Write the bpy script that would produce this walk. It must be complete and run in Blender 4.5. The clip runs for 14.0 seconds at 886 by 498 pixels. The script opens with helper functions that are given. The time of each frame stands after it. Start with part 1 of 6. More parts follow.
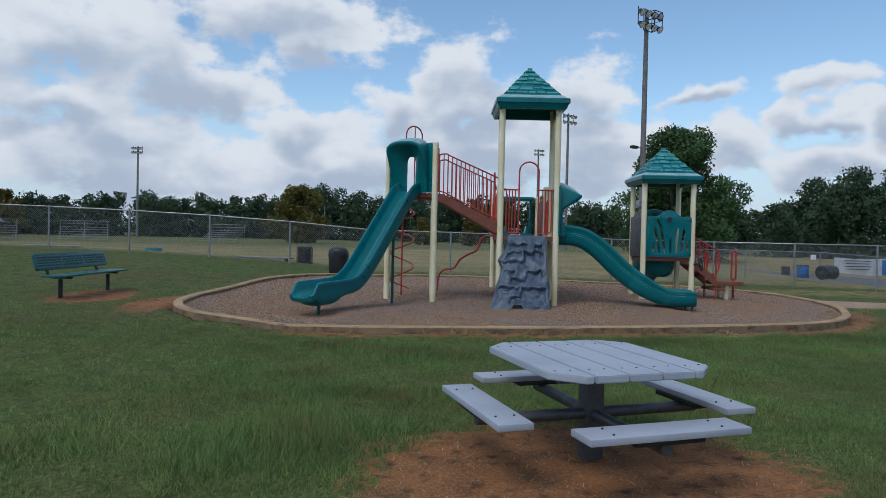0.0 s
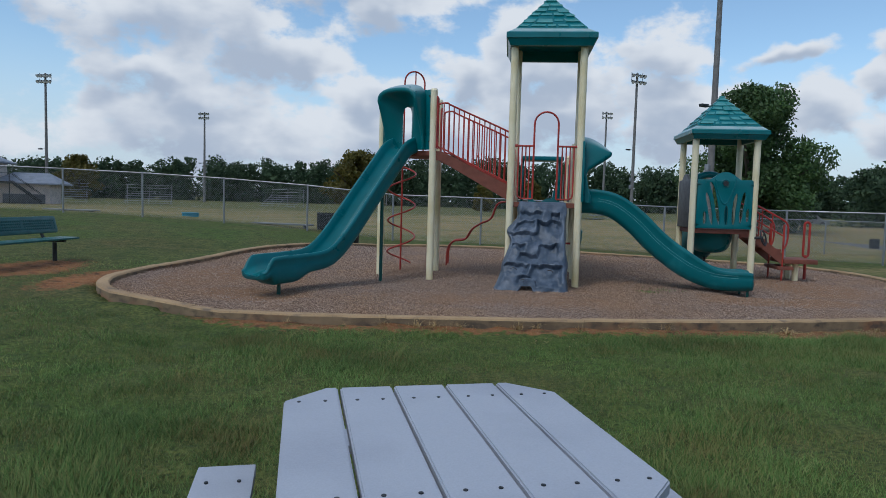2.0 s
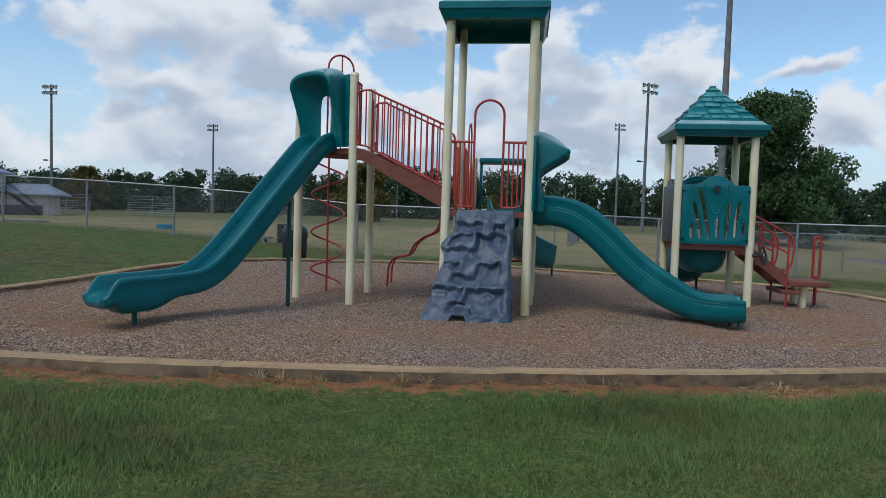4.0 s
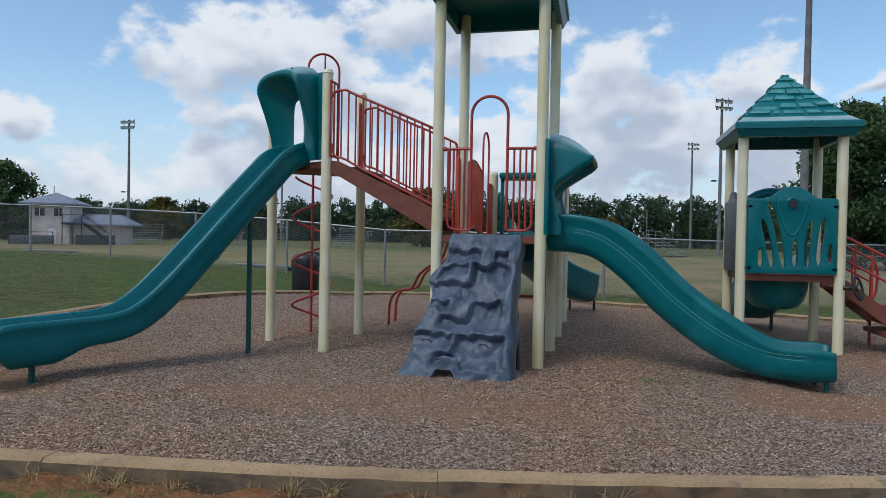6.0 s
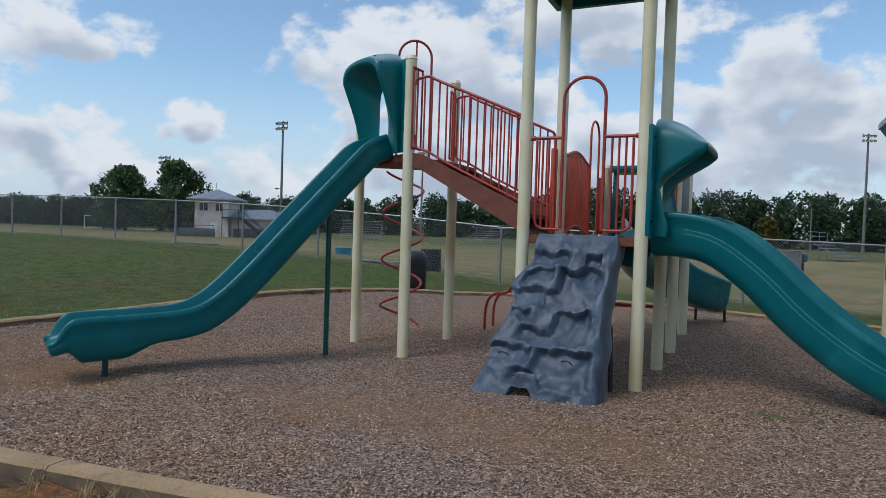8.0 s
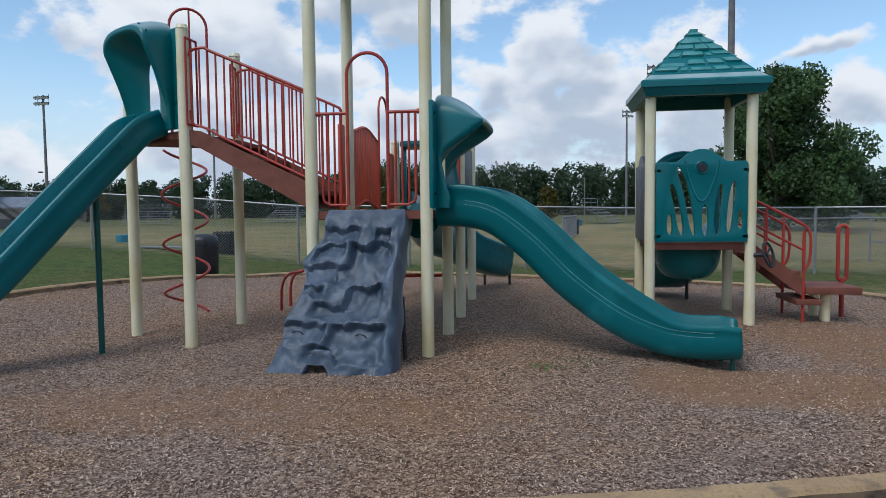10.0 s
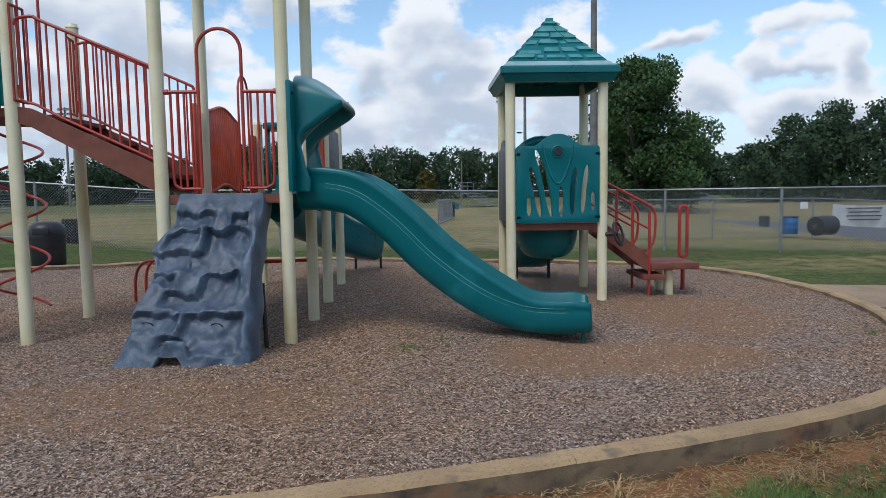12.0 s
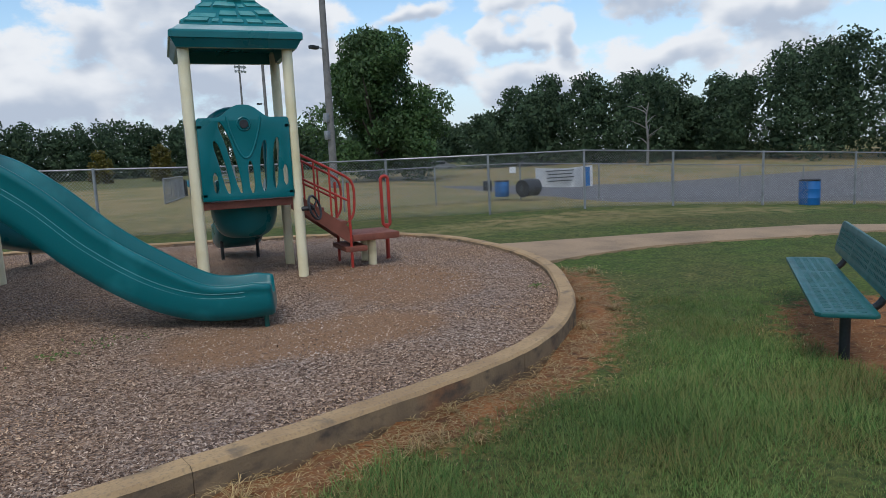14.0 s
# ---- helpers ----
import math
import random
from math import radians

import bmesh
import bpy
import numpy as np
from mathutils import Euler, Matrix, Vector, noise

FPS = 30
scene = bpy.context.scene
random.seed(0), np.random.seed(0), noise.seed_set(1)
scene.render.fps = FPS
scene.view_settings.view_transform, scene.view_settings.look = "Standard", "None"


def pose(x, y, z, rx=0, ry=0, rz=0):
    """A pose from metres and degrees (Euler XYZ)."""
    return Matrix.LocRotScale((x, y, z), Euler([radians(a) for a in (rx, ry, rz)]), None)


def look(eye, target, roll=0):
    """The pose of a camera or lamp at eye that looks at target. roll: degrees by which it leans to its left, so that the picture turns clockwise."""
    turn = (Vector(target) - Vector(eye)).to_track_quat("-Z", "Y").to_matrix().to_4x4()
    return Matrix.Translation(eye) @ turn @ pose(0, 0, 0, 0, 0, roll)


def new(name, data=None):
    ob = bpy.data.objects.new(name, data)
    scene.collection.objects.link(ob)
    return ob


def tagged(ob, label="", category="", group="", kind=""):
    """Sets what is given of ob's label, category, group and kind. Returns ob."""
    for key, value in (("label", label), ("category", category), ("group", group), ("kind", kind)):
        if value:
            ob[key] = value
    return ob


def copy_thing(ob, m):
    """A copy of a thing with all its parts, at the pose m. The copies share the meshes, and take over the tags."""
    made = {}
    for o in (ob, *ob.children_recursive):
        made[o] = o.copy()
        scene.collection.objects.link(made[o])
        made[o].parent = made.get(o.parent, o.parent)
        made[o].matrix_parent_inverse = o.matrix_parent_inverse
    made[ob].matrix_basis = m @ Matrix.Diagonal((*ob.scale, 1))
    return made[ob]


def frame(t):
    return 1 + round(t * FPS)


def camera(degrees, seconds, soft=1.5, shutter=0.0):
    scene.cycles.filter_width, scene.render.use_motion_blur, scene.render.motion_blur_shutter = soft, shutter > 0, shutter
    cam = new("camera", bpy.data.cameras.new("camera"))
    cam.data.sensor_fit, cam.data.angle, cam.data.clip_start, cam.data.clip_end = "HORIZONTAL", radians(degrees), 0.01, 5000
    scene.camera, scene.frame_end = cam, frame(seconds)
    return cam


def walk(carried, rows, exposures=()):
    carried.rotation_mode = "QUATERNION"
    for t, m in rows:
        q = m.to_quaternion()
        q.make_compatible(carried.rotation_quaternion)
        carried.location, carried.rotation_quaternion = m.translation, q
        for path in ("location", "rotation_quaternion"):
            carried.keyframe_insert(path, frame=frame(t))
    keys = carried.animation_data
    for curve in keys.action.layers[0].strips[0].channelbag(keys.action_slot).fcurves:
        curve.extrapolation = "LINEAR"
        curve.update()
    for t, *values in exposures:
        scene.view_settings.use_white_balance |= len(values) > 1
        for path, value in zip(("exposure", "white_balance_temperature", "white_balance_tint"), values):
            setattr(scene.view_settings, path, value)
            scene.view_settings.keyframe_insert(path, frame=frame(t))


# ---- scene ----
cam = camera(67.2, 14.0, soft=0.7)
METRES, EYE, TILT, LEAN, TURN = 9.6, 1.5, 0.0, 0.0, 0.0
ROWS = [
    (0.0, 0.0, 0.0, 0.0, 0.02, -1.05, -1.27),
    (0.5, 0.0291, 0.0631, 0.0008, -0.42, -0.15, -0.42),
    (1.0, 0.055, 0.122, 0.0003, 6.94, -3.25, -1.14),
    (1.5, 0.0903, 0.1842, 0.003, 3.57, -2.2, -2.4),
    (2.0, 0.1277, 0.2388, 0.0023, 5.84, -4.09, -1.61),
    (2.5, 0.1591, 0.2991, 0.0009, 4.16, -2.81, -1.46),
    (3.0, 0.1904, 0.3574, 0.0023, 5.54, -4.79, -2.99),
    (3.2, 0.2019, 0.3806, 0.002, 4.4, -3.0, -2.3),
    (5.3, 0.296, 0.6268, -0.004, 13.1, -3.1, -0.7),
    (5.5, 0.2987, 0.6446, -0.0019, 12.48, -1.03, -1.4),
    (6.0, 0.3157, 0.6954, 0.0018, 13.24, -0.99, -1.09),
    (6.5, 0.3294, 0.736, 0.003, 17.23, -2.88, -1.99),
    (7.0, 0.3385, 0.7668, 0.0039, 20.91, 0.16, -0.7),
    (7.5, 0.3472, 0.7825, 0.0042, 24.24, -2.34, -2.02),
    (8.0, 0.353, 0.7876, 0.0057, 25.24, -1.55, -1.89),
    (8.5, 0.3529, 0.7875, 0.0048, 23.69, -1.85, -1.28),
    (9.0, 0.3594, 0.7899, 0.0041, 15.85, -3.24, -0.55),
    (9.2, 0.3612, 0.7896, 0.0043, 12.3, -3.24, -0.35),
    (11.3, 0.3705, 0.7912, 0.0057, 6.5, -3.35, 0.95),
    (11.5, 0.3712, 0.7912, 0.0057, 5.64, -3.35, 1.04),
    (12.0, 0.3849, 0.7917, 0.0036, -1.87, -4.82, 0.89),
    (12.5, 0.3964, 0.8007, 0.0062, -14.25, -3.93, 0.79),
    (13.0, 0.4155, 0.8131, 0.0052, -20.64, -3.74, 2.68),
    (13.5, 0.4413, 0.8093, 0.0046, -19.77, -4.3, 2.13),
    (14.0, 0.467, 0.8052, 0.0029, -22.78, -7.86, 2.73),
]
walk(cam, [(t, pose(0, 0, EYE, TILT, LEAN, TURN) @ pose(METRES * x, METRES * y, METRES * z, 90 + pitch, roll, yaw)) for t, x, y, z, yaw, pitch, roll in ROWS],
     exposures=((0.0, 0.0, 6050, 8), (0.5, -0.12, 6050, 8), (1.0, -0.04, 6050, 8), (3.0, 0.0, 6100, 8), (5.5, 0.14, 6150, 8), (7.0, 0.02, 6150, 8), (9.0, 0.08, 6100, 8), (11.5, 0.28, 6250, 9), (12.5, 0.26, 6200, 9), (13.0, 0.16, 6200, 9), (14.0, 0.2, 6350, 9)))

# ---- world, sun ----
SUN_EL, SUN_AZ = 55, 215          # degrees; azimuth clockwise from +y


def make_world():
    w = bpy.data.worlds.new("sky")
    scene.world = w
    w.use_nodes = True
    nt = w.node_tree
    nt.nodes.clear()
    N = nt.nodes.new
    L = nt.links.new

    def math_node(op, a, b=None, c=None, clamp=False):
        n = N("ShaderNodeMath")
        n.operation, n.use_clamp = op, clamp
        for i, v in enumerate((a, b, c)):
            if v is None:
                continue
            if isinstance(v, (int, float)):
                n.inputs[i].default_value = v
            else:
                L(v, n.inputs[i])
        return n.outputs[0]

    def ramp(v, lo, hi):
        n = N("ShaderNodeMapRange")
        n.interpolation_type = "SMOOTHSTEP"
        L(v, n.inputs[0])
        n.inputs[1].default_value, n.inputs[2].default_value = lo, hi
        return n.outputs[0]

    sky = N("ShaderNodeTexSky")
    sky.sky_type, sky.sun_disc = "NISHITA", False
    sky.sun_elevation, sky.sun_rotation = radians(SUN_EL), radians(SUN_AZ)
    sky.air_density, sky.dust_density, sky.ozone_density = 1.0, 0.6, 1.5
    co = N("ShaderNodeTexCoord")
    sep = N("ShaderNodeSeparateXYZ")
    L(co.outputs["Generated"], sep.inputs[0])
    x, y, z = sep.outputs
    az0 = math_node("MULTIPLY", math_node("ARCTAN2", x, y), 57.2958)
    el0 = math_node("MULTIPLY", math_node("ARCSINE", z), 57.2958)

    def noise_at(scale, detail, rough=0.55, stretch=1.6):
        m = N("ShaderNodeMapping")
        m.inputs["Scale"].default_value = (1, 1, stretch)
        L(co.outputs["Generated"], m.inputs[0])
        n = N("ShaderNodeTexNoise")
        n.inputs["Scale"].default_value, n.inputs["Detail"].default_value, n.inputs["Roughness"].default_value = scale, detail, rough
        L(m.outputs[0], n.inputs["Vector"])
        return n.outputs["Fac"]

    # the clouds' outlines waver
    az = math_node("MULTIPLY_ADD", math_node("SUBTRACT", noise_at(8, 3, 0.5, 1.5), 0.5), 13.0, az0)
    el = math_node("MULTIPLY_ADD", math_node("SUBTRACT", noise_at(9.7, 3, 0.5, 1.2), 0.5), 7.0, el0)
    big = noise_at(3.2, 2)
    fine = noise_at(15, 9, 0.6)
    # height of the cumulus bank's top over the azimuth, wavering with the noise
    field = belly = None
    for a0, e0, ra, re in CLOUDS:
        da = math_node("MULTIPLY_ADD", az, 1 / ra, -a0 / ra)
        de = math_node("MULTIPLY_ADD", el, 1 / re, -e0 / re)
        da2 = math_node("MULTIPLY", da, da)
        f = math_node("SUBTRACT", 1.0, math_node("SQRT", math_node("MULTIPLY_ADD", de, de, da2)))
        low = math_node("ADD", de, 0.62)
        g = math_node("SUBTRACT", 1.0, math_node("SQRT", math_node("MULTIPLY_ADD", low, low, da2)))
        field = f if field is None else math_node("SMOOTH_MAX", field, f, 0.25)
        belly = g if belly is None else math_node("SMOOTH_MAX", belly, g, 0.25)
    # the sky away from the walk has clouds of its own
    rest = math_node("MULTIPLY", math_node("SUBTRACT", big, 0.5), 4.0)
    away = ramp(math_node("ABSOLUTE", az0), 70, 90)
    high = ramp(el0, 20, 28)
    field = math_node("ADD", math_node("MULTIPLY", field, math_node("SUBTRACT", 1.0, math_node("MAXIMUM", away, high))),
                      math_node("MULTIPLY", rest, math_node("MAXIMUM", away, high)))
    billow = math_node("MULTIPLY", math_node("SUBTRACT", fine, 0.5), 2.3)
    dens = math_node("ADD", field, billow)
    cover = ramp(dens, -0.14, 0.42)
    haze = math_node("MULTIPLY", ramp(el0, 13, 1), 0.8)
    # grey undersides low in each cloud, bright tops
    shade = ramp(math_node("ADD", math_node("MULTIPLY", math_node("SUBTRACT", noise_at(9, 6, 0.5, 2.0), 0.5), 1.5), belly), -0.05, 0.85)
    col = N("ShaderNodeMix")
    col.data_type = "RGBA"
    L(shade, col.inputs[0])
    col.inputs[6].default_value, col.inputs[7].default_value = (*CLOUD_LIT, 1), (*CLOUD_DARK, 1)
    bg1, bg2, mix, out = N("ShaderNodeBackground"), N("ShaderNodeBackground"), N("ShaderNodeMixShader"), N("ShaderNodeOutputWorld")
    bg3, mix3 = N("ShaderNodeBackground"), N("ShaderNodeMixShader")
    bg3.inputs[0].default_value = (*HAZE, 1)
    L(haze, mix3.inputs[0])
    L(bg1.outputs[0], mix3.inputs[1])
    L(bg3.outputs[0], mix3.inputs[2])
    tint = N("ShaderNodeMix")
    tint.data_type, tint.blend_type = "RGBA", "MULTIPLY"
    tint.inputs[0].default_value, tint.inputs[7].default_value = 1.0, (*SKY_TINT, 1)
    L(sky.outputs[0], tint.inputs[6])
    L(tint.outputs[2], bg1.inputs[0])
    bg1.inputs[1].default_value = SKY
    L(col.outputs[2], bg2.inputs[0])
    bg2.inputs[1].default_value = 1.0
    L(cover, mix.inputs[0])
    L(mix3.outputs[0], mix.inputs[1])
    L(bg2.outputs[0], mix.inputs[2])
    L(mix.outputs[0], out.inputs[0])


SKY, SKY_TINT = 0.15, (0.975, 1.01, 0.98)
CLOUD_LIT, CLOUD_DARK, HAZE = (0.73, 0.745, 0.775), (0.42, 0.475, 0.57), (0.50, 0.58, 0.69)
# azimuth, elevation, half width, half height, in degrees
CLOUDS = [(-28.4, 14.4, 11.3, 3.7), (-21.2, 12.6, 6.3, 3.1), (-14.8, 17.5, 9.4, 2.7), (-9.7, 16.0, 4.9, 1.9), (-30.6, 9.2, 3.5, 2.6), (-26.4, 8.2, 6.3, 2.8),
          (-16.9, 11.5, 3.8, 2.6), (-24.4, 5.4, 13.9, 3.1), (-11.6, 8.4, 5.1, 2.5), (-4.3, 10.6, 4.4, 2.5), (1.9, 12.8, 4.3, 3.6), (3.9, 8.7, 11.1, 4.5),
          (-9.0, 5.7, 16.4, 3.0), (12.4, 12.3, 3.8, 3.9), (13.4, 7.3, 6.3, 4.3), (20.8, 12.0, 3.2, 1.1), (28.7, 12.3, 3.6, 1.3), (27.3, 9.9, 2.0, 1.7),
          (31.3, 9.4, 2.4, 1.9), (28.9, 6.1, 4.7, 2.0), (23.4, 7.3, 3.0, 2.3), (-55.5, 13.2, 6.1, 2.9), (-55.8, 5.6, 4.1, 2.1), (-53.8, 4.8, 3.0, 2.4),
          (-45.4, 7.9, 2.0, 1.9), (-49.4, 4.1, 11.0, 2.0), (-61.7, 8.0, 4.2, 2.2), (40.3, 12.5, 5.0, 2.1), (49.0, 10.1, 7.4, 2.2), (40.2, 6.9, 6.5, 2.4),
          (48.2, 6.9, 5.3, 2.5), (45.6, 9.8, 2.8, 2.0)]
make_world()
sun = new("sun", bpy.data.lights.new("sun", "SUN"))
sun.data.energy, sun.data.angle, sun.data.color = 1.25, radians(24), (1.0, 0.96, 0.90)
a, e = radians(SUN_AZ), radians(SUN_EL)
sun.matrix_world = look(Vector((math.sin(a) * math.cos(e), math.cos(a) * math.cos(e), math.sin(e))) * 50, (0, 0, 0))


# ---- materials ----
def mat(name, color, rough=0.6, metal=0.0, var=0.12, scale=6.0, fine=60.0, bump=0.15, color2=None, space="object", spread=None, coat=0.0):
    """A surface with two scales of colour variation and a fine relief; colour2 shows in patches."""
    m = bpy.data.materials.new(name)
    m.use_nodes = True
    nt = m.node_tree
    b = nt.nodes["Principled BSDF"]
    N, L = nt.nodes.new, nt.links.new
    co = N("ShaderNodeTexCoord")
    src = co.outputs["Object"]
    if space == "world":
        src = N("ShaderNodeNewGeometry").outputs["Position"]
    n1, n2 = N("ShaderNodeTexNoise"), N("ShaderNodeTexNoise")
    for n, s, d in ((n1, scale, 4), (n2, fine, 3)):
        n.inputs["Scale"].default_value, n.inputs["Detail"].default_value = s, d
        L(src, n.inputs["Vector"])
    mix = N("ShaderNodeMix")
    mix.data_type = "RGBA"
    c2 = color2 or tuple(c * 0.72 for c in color)
    mix.inputs[6].default_value, mix.inputs[7].default_value = (*color, 1), (*c2, 1)
    r = N("ShaderNodeMapRange")
    lo, hi = spread or (0.42, 0.72)
    r.inputs[1].default_value, r.inputs[2].default_value = lo, hi
    L(n1.outputs["Fac"], r.inputs[0])
    L(r.outputs[0], mix.inputs[0])
    hsv = N("ShaderNodeHueSaturation")
    v = N("ShaderNodeMapRange")
    v.inputs[1].default_value, v.inputs[2].default_value = 0.25, 0.75
    v.inputs[3].default_value, v.inputs[4].default_value = 1 - var, 1 + var
    L(n2.outputs["Fac"], v.inputs[0])
    L(v.outputs[0], hsv.inputs["Value"])
    L(mix.outputs[2], hsv.inputs["Color"])
    L(hsv.outputs[0], b.inputs["Base Color"])
    rr = N("ShaderNodeMapRange")
    rr.inputs[3].default_value, rr.inputs[4].default_value = max(0.02, rough - 0.1), min(1, rough + 0.1)
    L(n1.outputs["Fac"], rr.inputs[0])
    L(rr.outputs[0], b.inputs["Roughness"])
    b.inputs["Metallic"].default_value = metal
    b.inputs["Coat Weight"].default_value = coat
    if bump:
        bp = N("ShaderNodeBump")
        bp.inputs["Strength"].default_value, bp.inputs["Distance"].default_value = bump, 0.01
        L(n2.outputs["Fac"], bp.inputs["Height"])
        L(bp.outputs[0], b.inputs["Normal"])
    return m


def leaf_mat(name, color, color2, trans=0.25, gloss=0.4):
    m = bpy.data.materials.new(name)
    m.use_nodes = True
    nt = m.node_tree
    b, out = nt.nodes["Principled BSDF"], nt.nodes["Material Output"]
    N, L = nt.nodes.new, nt.links.new
    g = N("ShaderNodeNewGeometry")
    mix = N("ShaderNodeMix")
    mix.data_type = "RGBA"
    mix.inputs[6].default_value, mix.inputs[7].default_value = (*color, 1), (*color2, 1)
    L(g.outputs["Random Per Island"], mix.inputs[0])
    n = N("ShaderNodeTexNoise")
    n.inputs["Scale"].default_value = 0.5
    L(g.outputs["Position"], n.inputs["Vector"])
    hsv = N("ShaderNodeHueSaturation")
    v = N("ShaderNodeMapRange")
    v.inputs[1].default_value, v.inputs[2].default_value, v.inputs[3].default_value, v.inputs[4].default_value = 0.3, 0.7, 0.7, 1.3
    L(n.outputs["Fac"], v.inputs[0])
    L(v.outputs[0], hsv.inputs["Value"])
    L(mix.outputs[2], hsv.inputs["Color"])
    L(hsv.outputs[0], b.inputs["Base Color"])
    b.inputs["Roughness"].default_value = 0.6
    b.inputs["Specular IOR Level"].default_value = gloss
    tr = N("ShaderNodeBsdfTranslucent")
    L(hsv.outputs[0], tr.inputs[0])
    ms = N("ShaderNodeMixShader")
    ms.inputs[0].default_value = trans
    L(b.outputs[0], ms.inputs[1])
    L(tr.outputs[0], ms.inputs[2])
    L(ms.outputs[0], out.inputs[0])
    return m


TEAL = mat("teal_plastic", (0.001, 0.125, 0.14), 0.3, var=0.06, scale=2.5, fine=220, bump=0.04, color2=(0.003, 0.15, 0.175))
TEAL_MOTTLED = mat("mottled_teal_plastic", (0.001, 0.122, 0.137), 0.32, var=0.08, scale=1.3, fine=160, bump=0.05, color2=(0.03, 0.27, 0.30), spread=(0.54, 0.78))
GLINT_TEAL = mat("glint_teal_plastic", (0.10, 0.33, 0.34), 0.5, var=0.1, scale=6, fine=120, bump=0.05)
# Shingle teal is lightened: top light on the slopes is put into the colour.
ROOF_TEAL = mat("top_lit_teal_shingle", (0.02, 0.20, 0.205), 0.36, var=0.08, scale=5, fine=160, bump=0.05, color2=(0.08, 0.31, 0.31))
# Pale teal for the roof ledge: the sky's grazing reflection is painted in.
TEAL_SHEEN = mat("sheen_teal_plastic", (0.30, 0.42, 0.43), 0.4, var=0.08, scale=4, fine=120, bump=0.04, color2=(0.16, 0.33, 0.34))


def pale_tops(m, pale, lo, hi):
    """Paler colour on the faces that look up, broken by noise."""
    nt = m.node_tree
    N, L = nt.nodes.new, nt.links.new
    b = nt.nodes["Principled BSDF"]
    src = b.inputs["Base Color"].links[0].from_socket
    g, sep, n, add, r, mix = N("ShaderNodeNewGeometry"), N("ShaderNodeSeparateXYZ"), N("ShaderNodeTexNoise"), N("ShaderNodeMath"), N("ShaderNodeMapRange"), N("ShaderNodeMix")
    L(g.outputs["Normal"], sep.inputs[0])
    L(g.outputs["Position"], n.inputs["Vector"])
    n.inputs["Scale"].default_value, n.inputs["Detail"].default_value = 4, 5
    add.operation, add.inputs[1].default_value = "MULTIPLY_ADD", 0.3
    L(n.outputs["Fac"], add.inputs[0])
    L(sep.outputs[2], add.inputs[2])
    r.interpolation_type = "SMOOTHSTEP"
    r.inputs[1].default_value, r.inputs[2].default_value, r.inputs[4].default_value = lo, hi, 0.8
    L(add.outputs[0], r.inputs[0])
    mix.data_type = "RGBA"
    mix.inputs[7].default_value = (*pale, 1)
    L(r.outputs[0], mix.inputs[0])
    L(src, mix.inputs[6])
    L(mix.outputs[2], b.inputs["Base Color"])
    return m


TEAL_PALE_TOP = pale_tops(mat("pale_topped_teal_plastic", (0.001, 0.125, 0.14), 0.3, var=0.06, scale=2.5, fine=220, bump=0.04, color2=(0.003, 0.15, 0.165)), (0.32, 0.45, 0.47), 0.52, 1.08)
for m in (TEAL, TEAL_MOTTLED, TEAL_PALE_TOP):
    m.node_tree.nodes["Principled BSDF"].inputs["Specular IOR Level"].default_value = 0.36
TEAL_METAL = mat("green_coated_steel", (0.002, 0.085, 0.07), 0.45, var=0.1, fine=120, bump=0.08)
CREAM = mat("cream_coated_steel", (0.80, 0.73, 0.51), 0.42, var=0.05, scale=1.6, fine=90, bump=0.04, color2=(0.64, 0.53, 0.26), spread=(0.45, 0.75))
RED = mat("red_coated_steel", (0.42, 0.040, 0.026), 0.42, var=0.1, scale=5, fine=120, bump=0.06, color2=(0.26, 0.03, 0.024))
RED_PANEL = mat("orange_red_plastic", (0.64, 0.085, 0.030), 0.5, var=0.08, scale=3, fine=120, bump=0.05)
DECK = mat("brown_coated_deck", (0.20, 0.062, 0.038), 0.7, var=0.15, scale=6, fine=90, bump=0.2)
ROCK = mat("blue_grey_rock_plastic", (0.045, 0.068, 0.102), 0.5, var=0.2, scale=5.5, fine=70, bump=0.25, color2=(0.10, 0.132, 0.182), spread=(0.42, 0.66))


def edge_worn(m, pale):
    """Paler rubbed ridges, by the relief itself."""
    nt = m.node_tree
    N, L = nt.nodes.new, nt.links.new
    b = nt.nodes["Principled BSDF"]
    src = b.inputs["Base Color"].links[0].from_socket
    g, r, mix = N("ShaderNodeNewGeometry"), N("ShaderNodeMapRange"), N("ShaderNodeMix")
    r.inputs[1].default_value, r.inputs[2].default_value, r.inputs[4].default_value = 0.515, 0.60, 0.7
    L(g.outputs["Pointiness"], r.inputs[0])
    mix.data_type = "RGBA"
    mix.inputs[7].default_value = (*pale, 1)
    L(r.outputs[0], mix.inputs[0])
    L(src, mix.inputs[6])
    L(mix.outputs[2], b.inputs["Base Color"])
    return m


edge_worn(ROCK, (0.20, 0.245, 0.31))
BLACK = mat("black_plastic", (0.02, 0.02, 0.024), 0.45, var=0.2)
DARK_STEEL = mat("dark_steel", (0.03, 0.033, 0.035), 0.5, 0.4, var=0.2)
GREY_BOARD = mat("grey_recycled_plank", (0.37, 0.395, 0.45), 0.55, var=0.06, scale=2.0, fine=140, bump=0.12, color2=(0.31, 0.33, 0.385))
GREY_STEEL = mat("weathered_grey_steel", (0.11, 0.115, 0.125), 0.5, 0.5, var=0.15, scale=8, fine=70, bump=0.15)
GALV = mat("galvanised_steel", (0.30, 0.31, 0.32), 0.5, 0.6, var=0.15, scale=5, fine=60)
WALKWAY = mat("tan_concrete_walk", (0.34, 0.232, 0.14), 0.9, var=0.2, scale=1.2, fine=50, bump=0.3, color2=(0.22, 0.155, 0.10), space="world")
WOODPOLE = mat("weathered_pole", (0.17, 0.165, 0.16), 0.8, var=0.2, scale=3, fine=40)
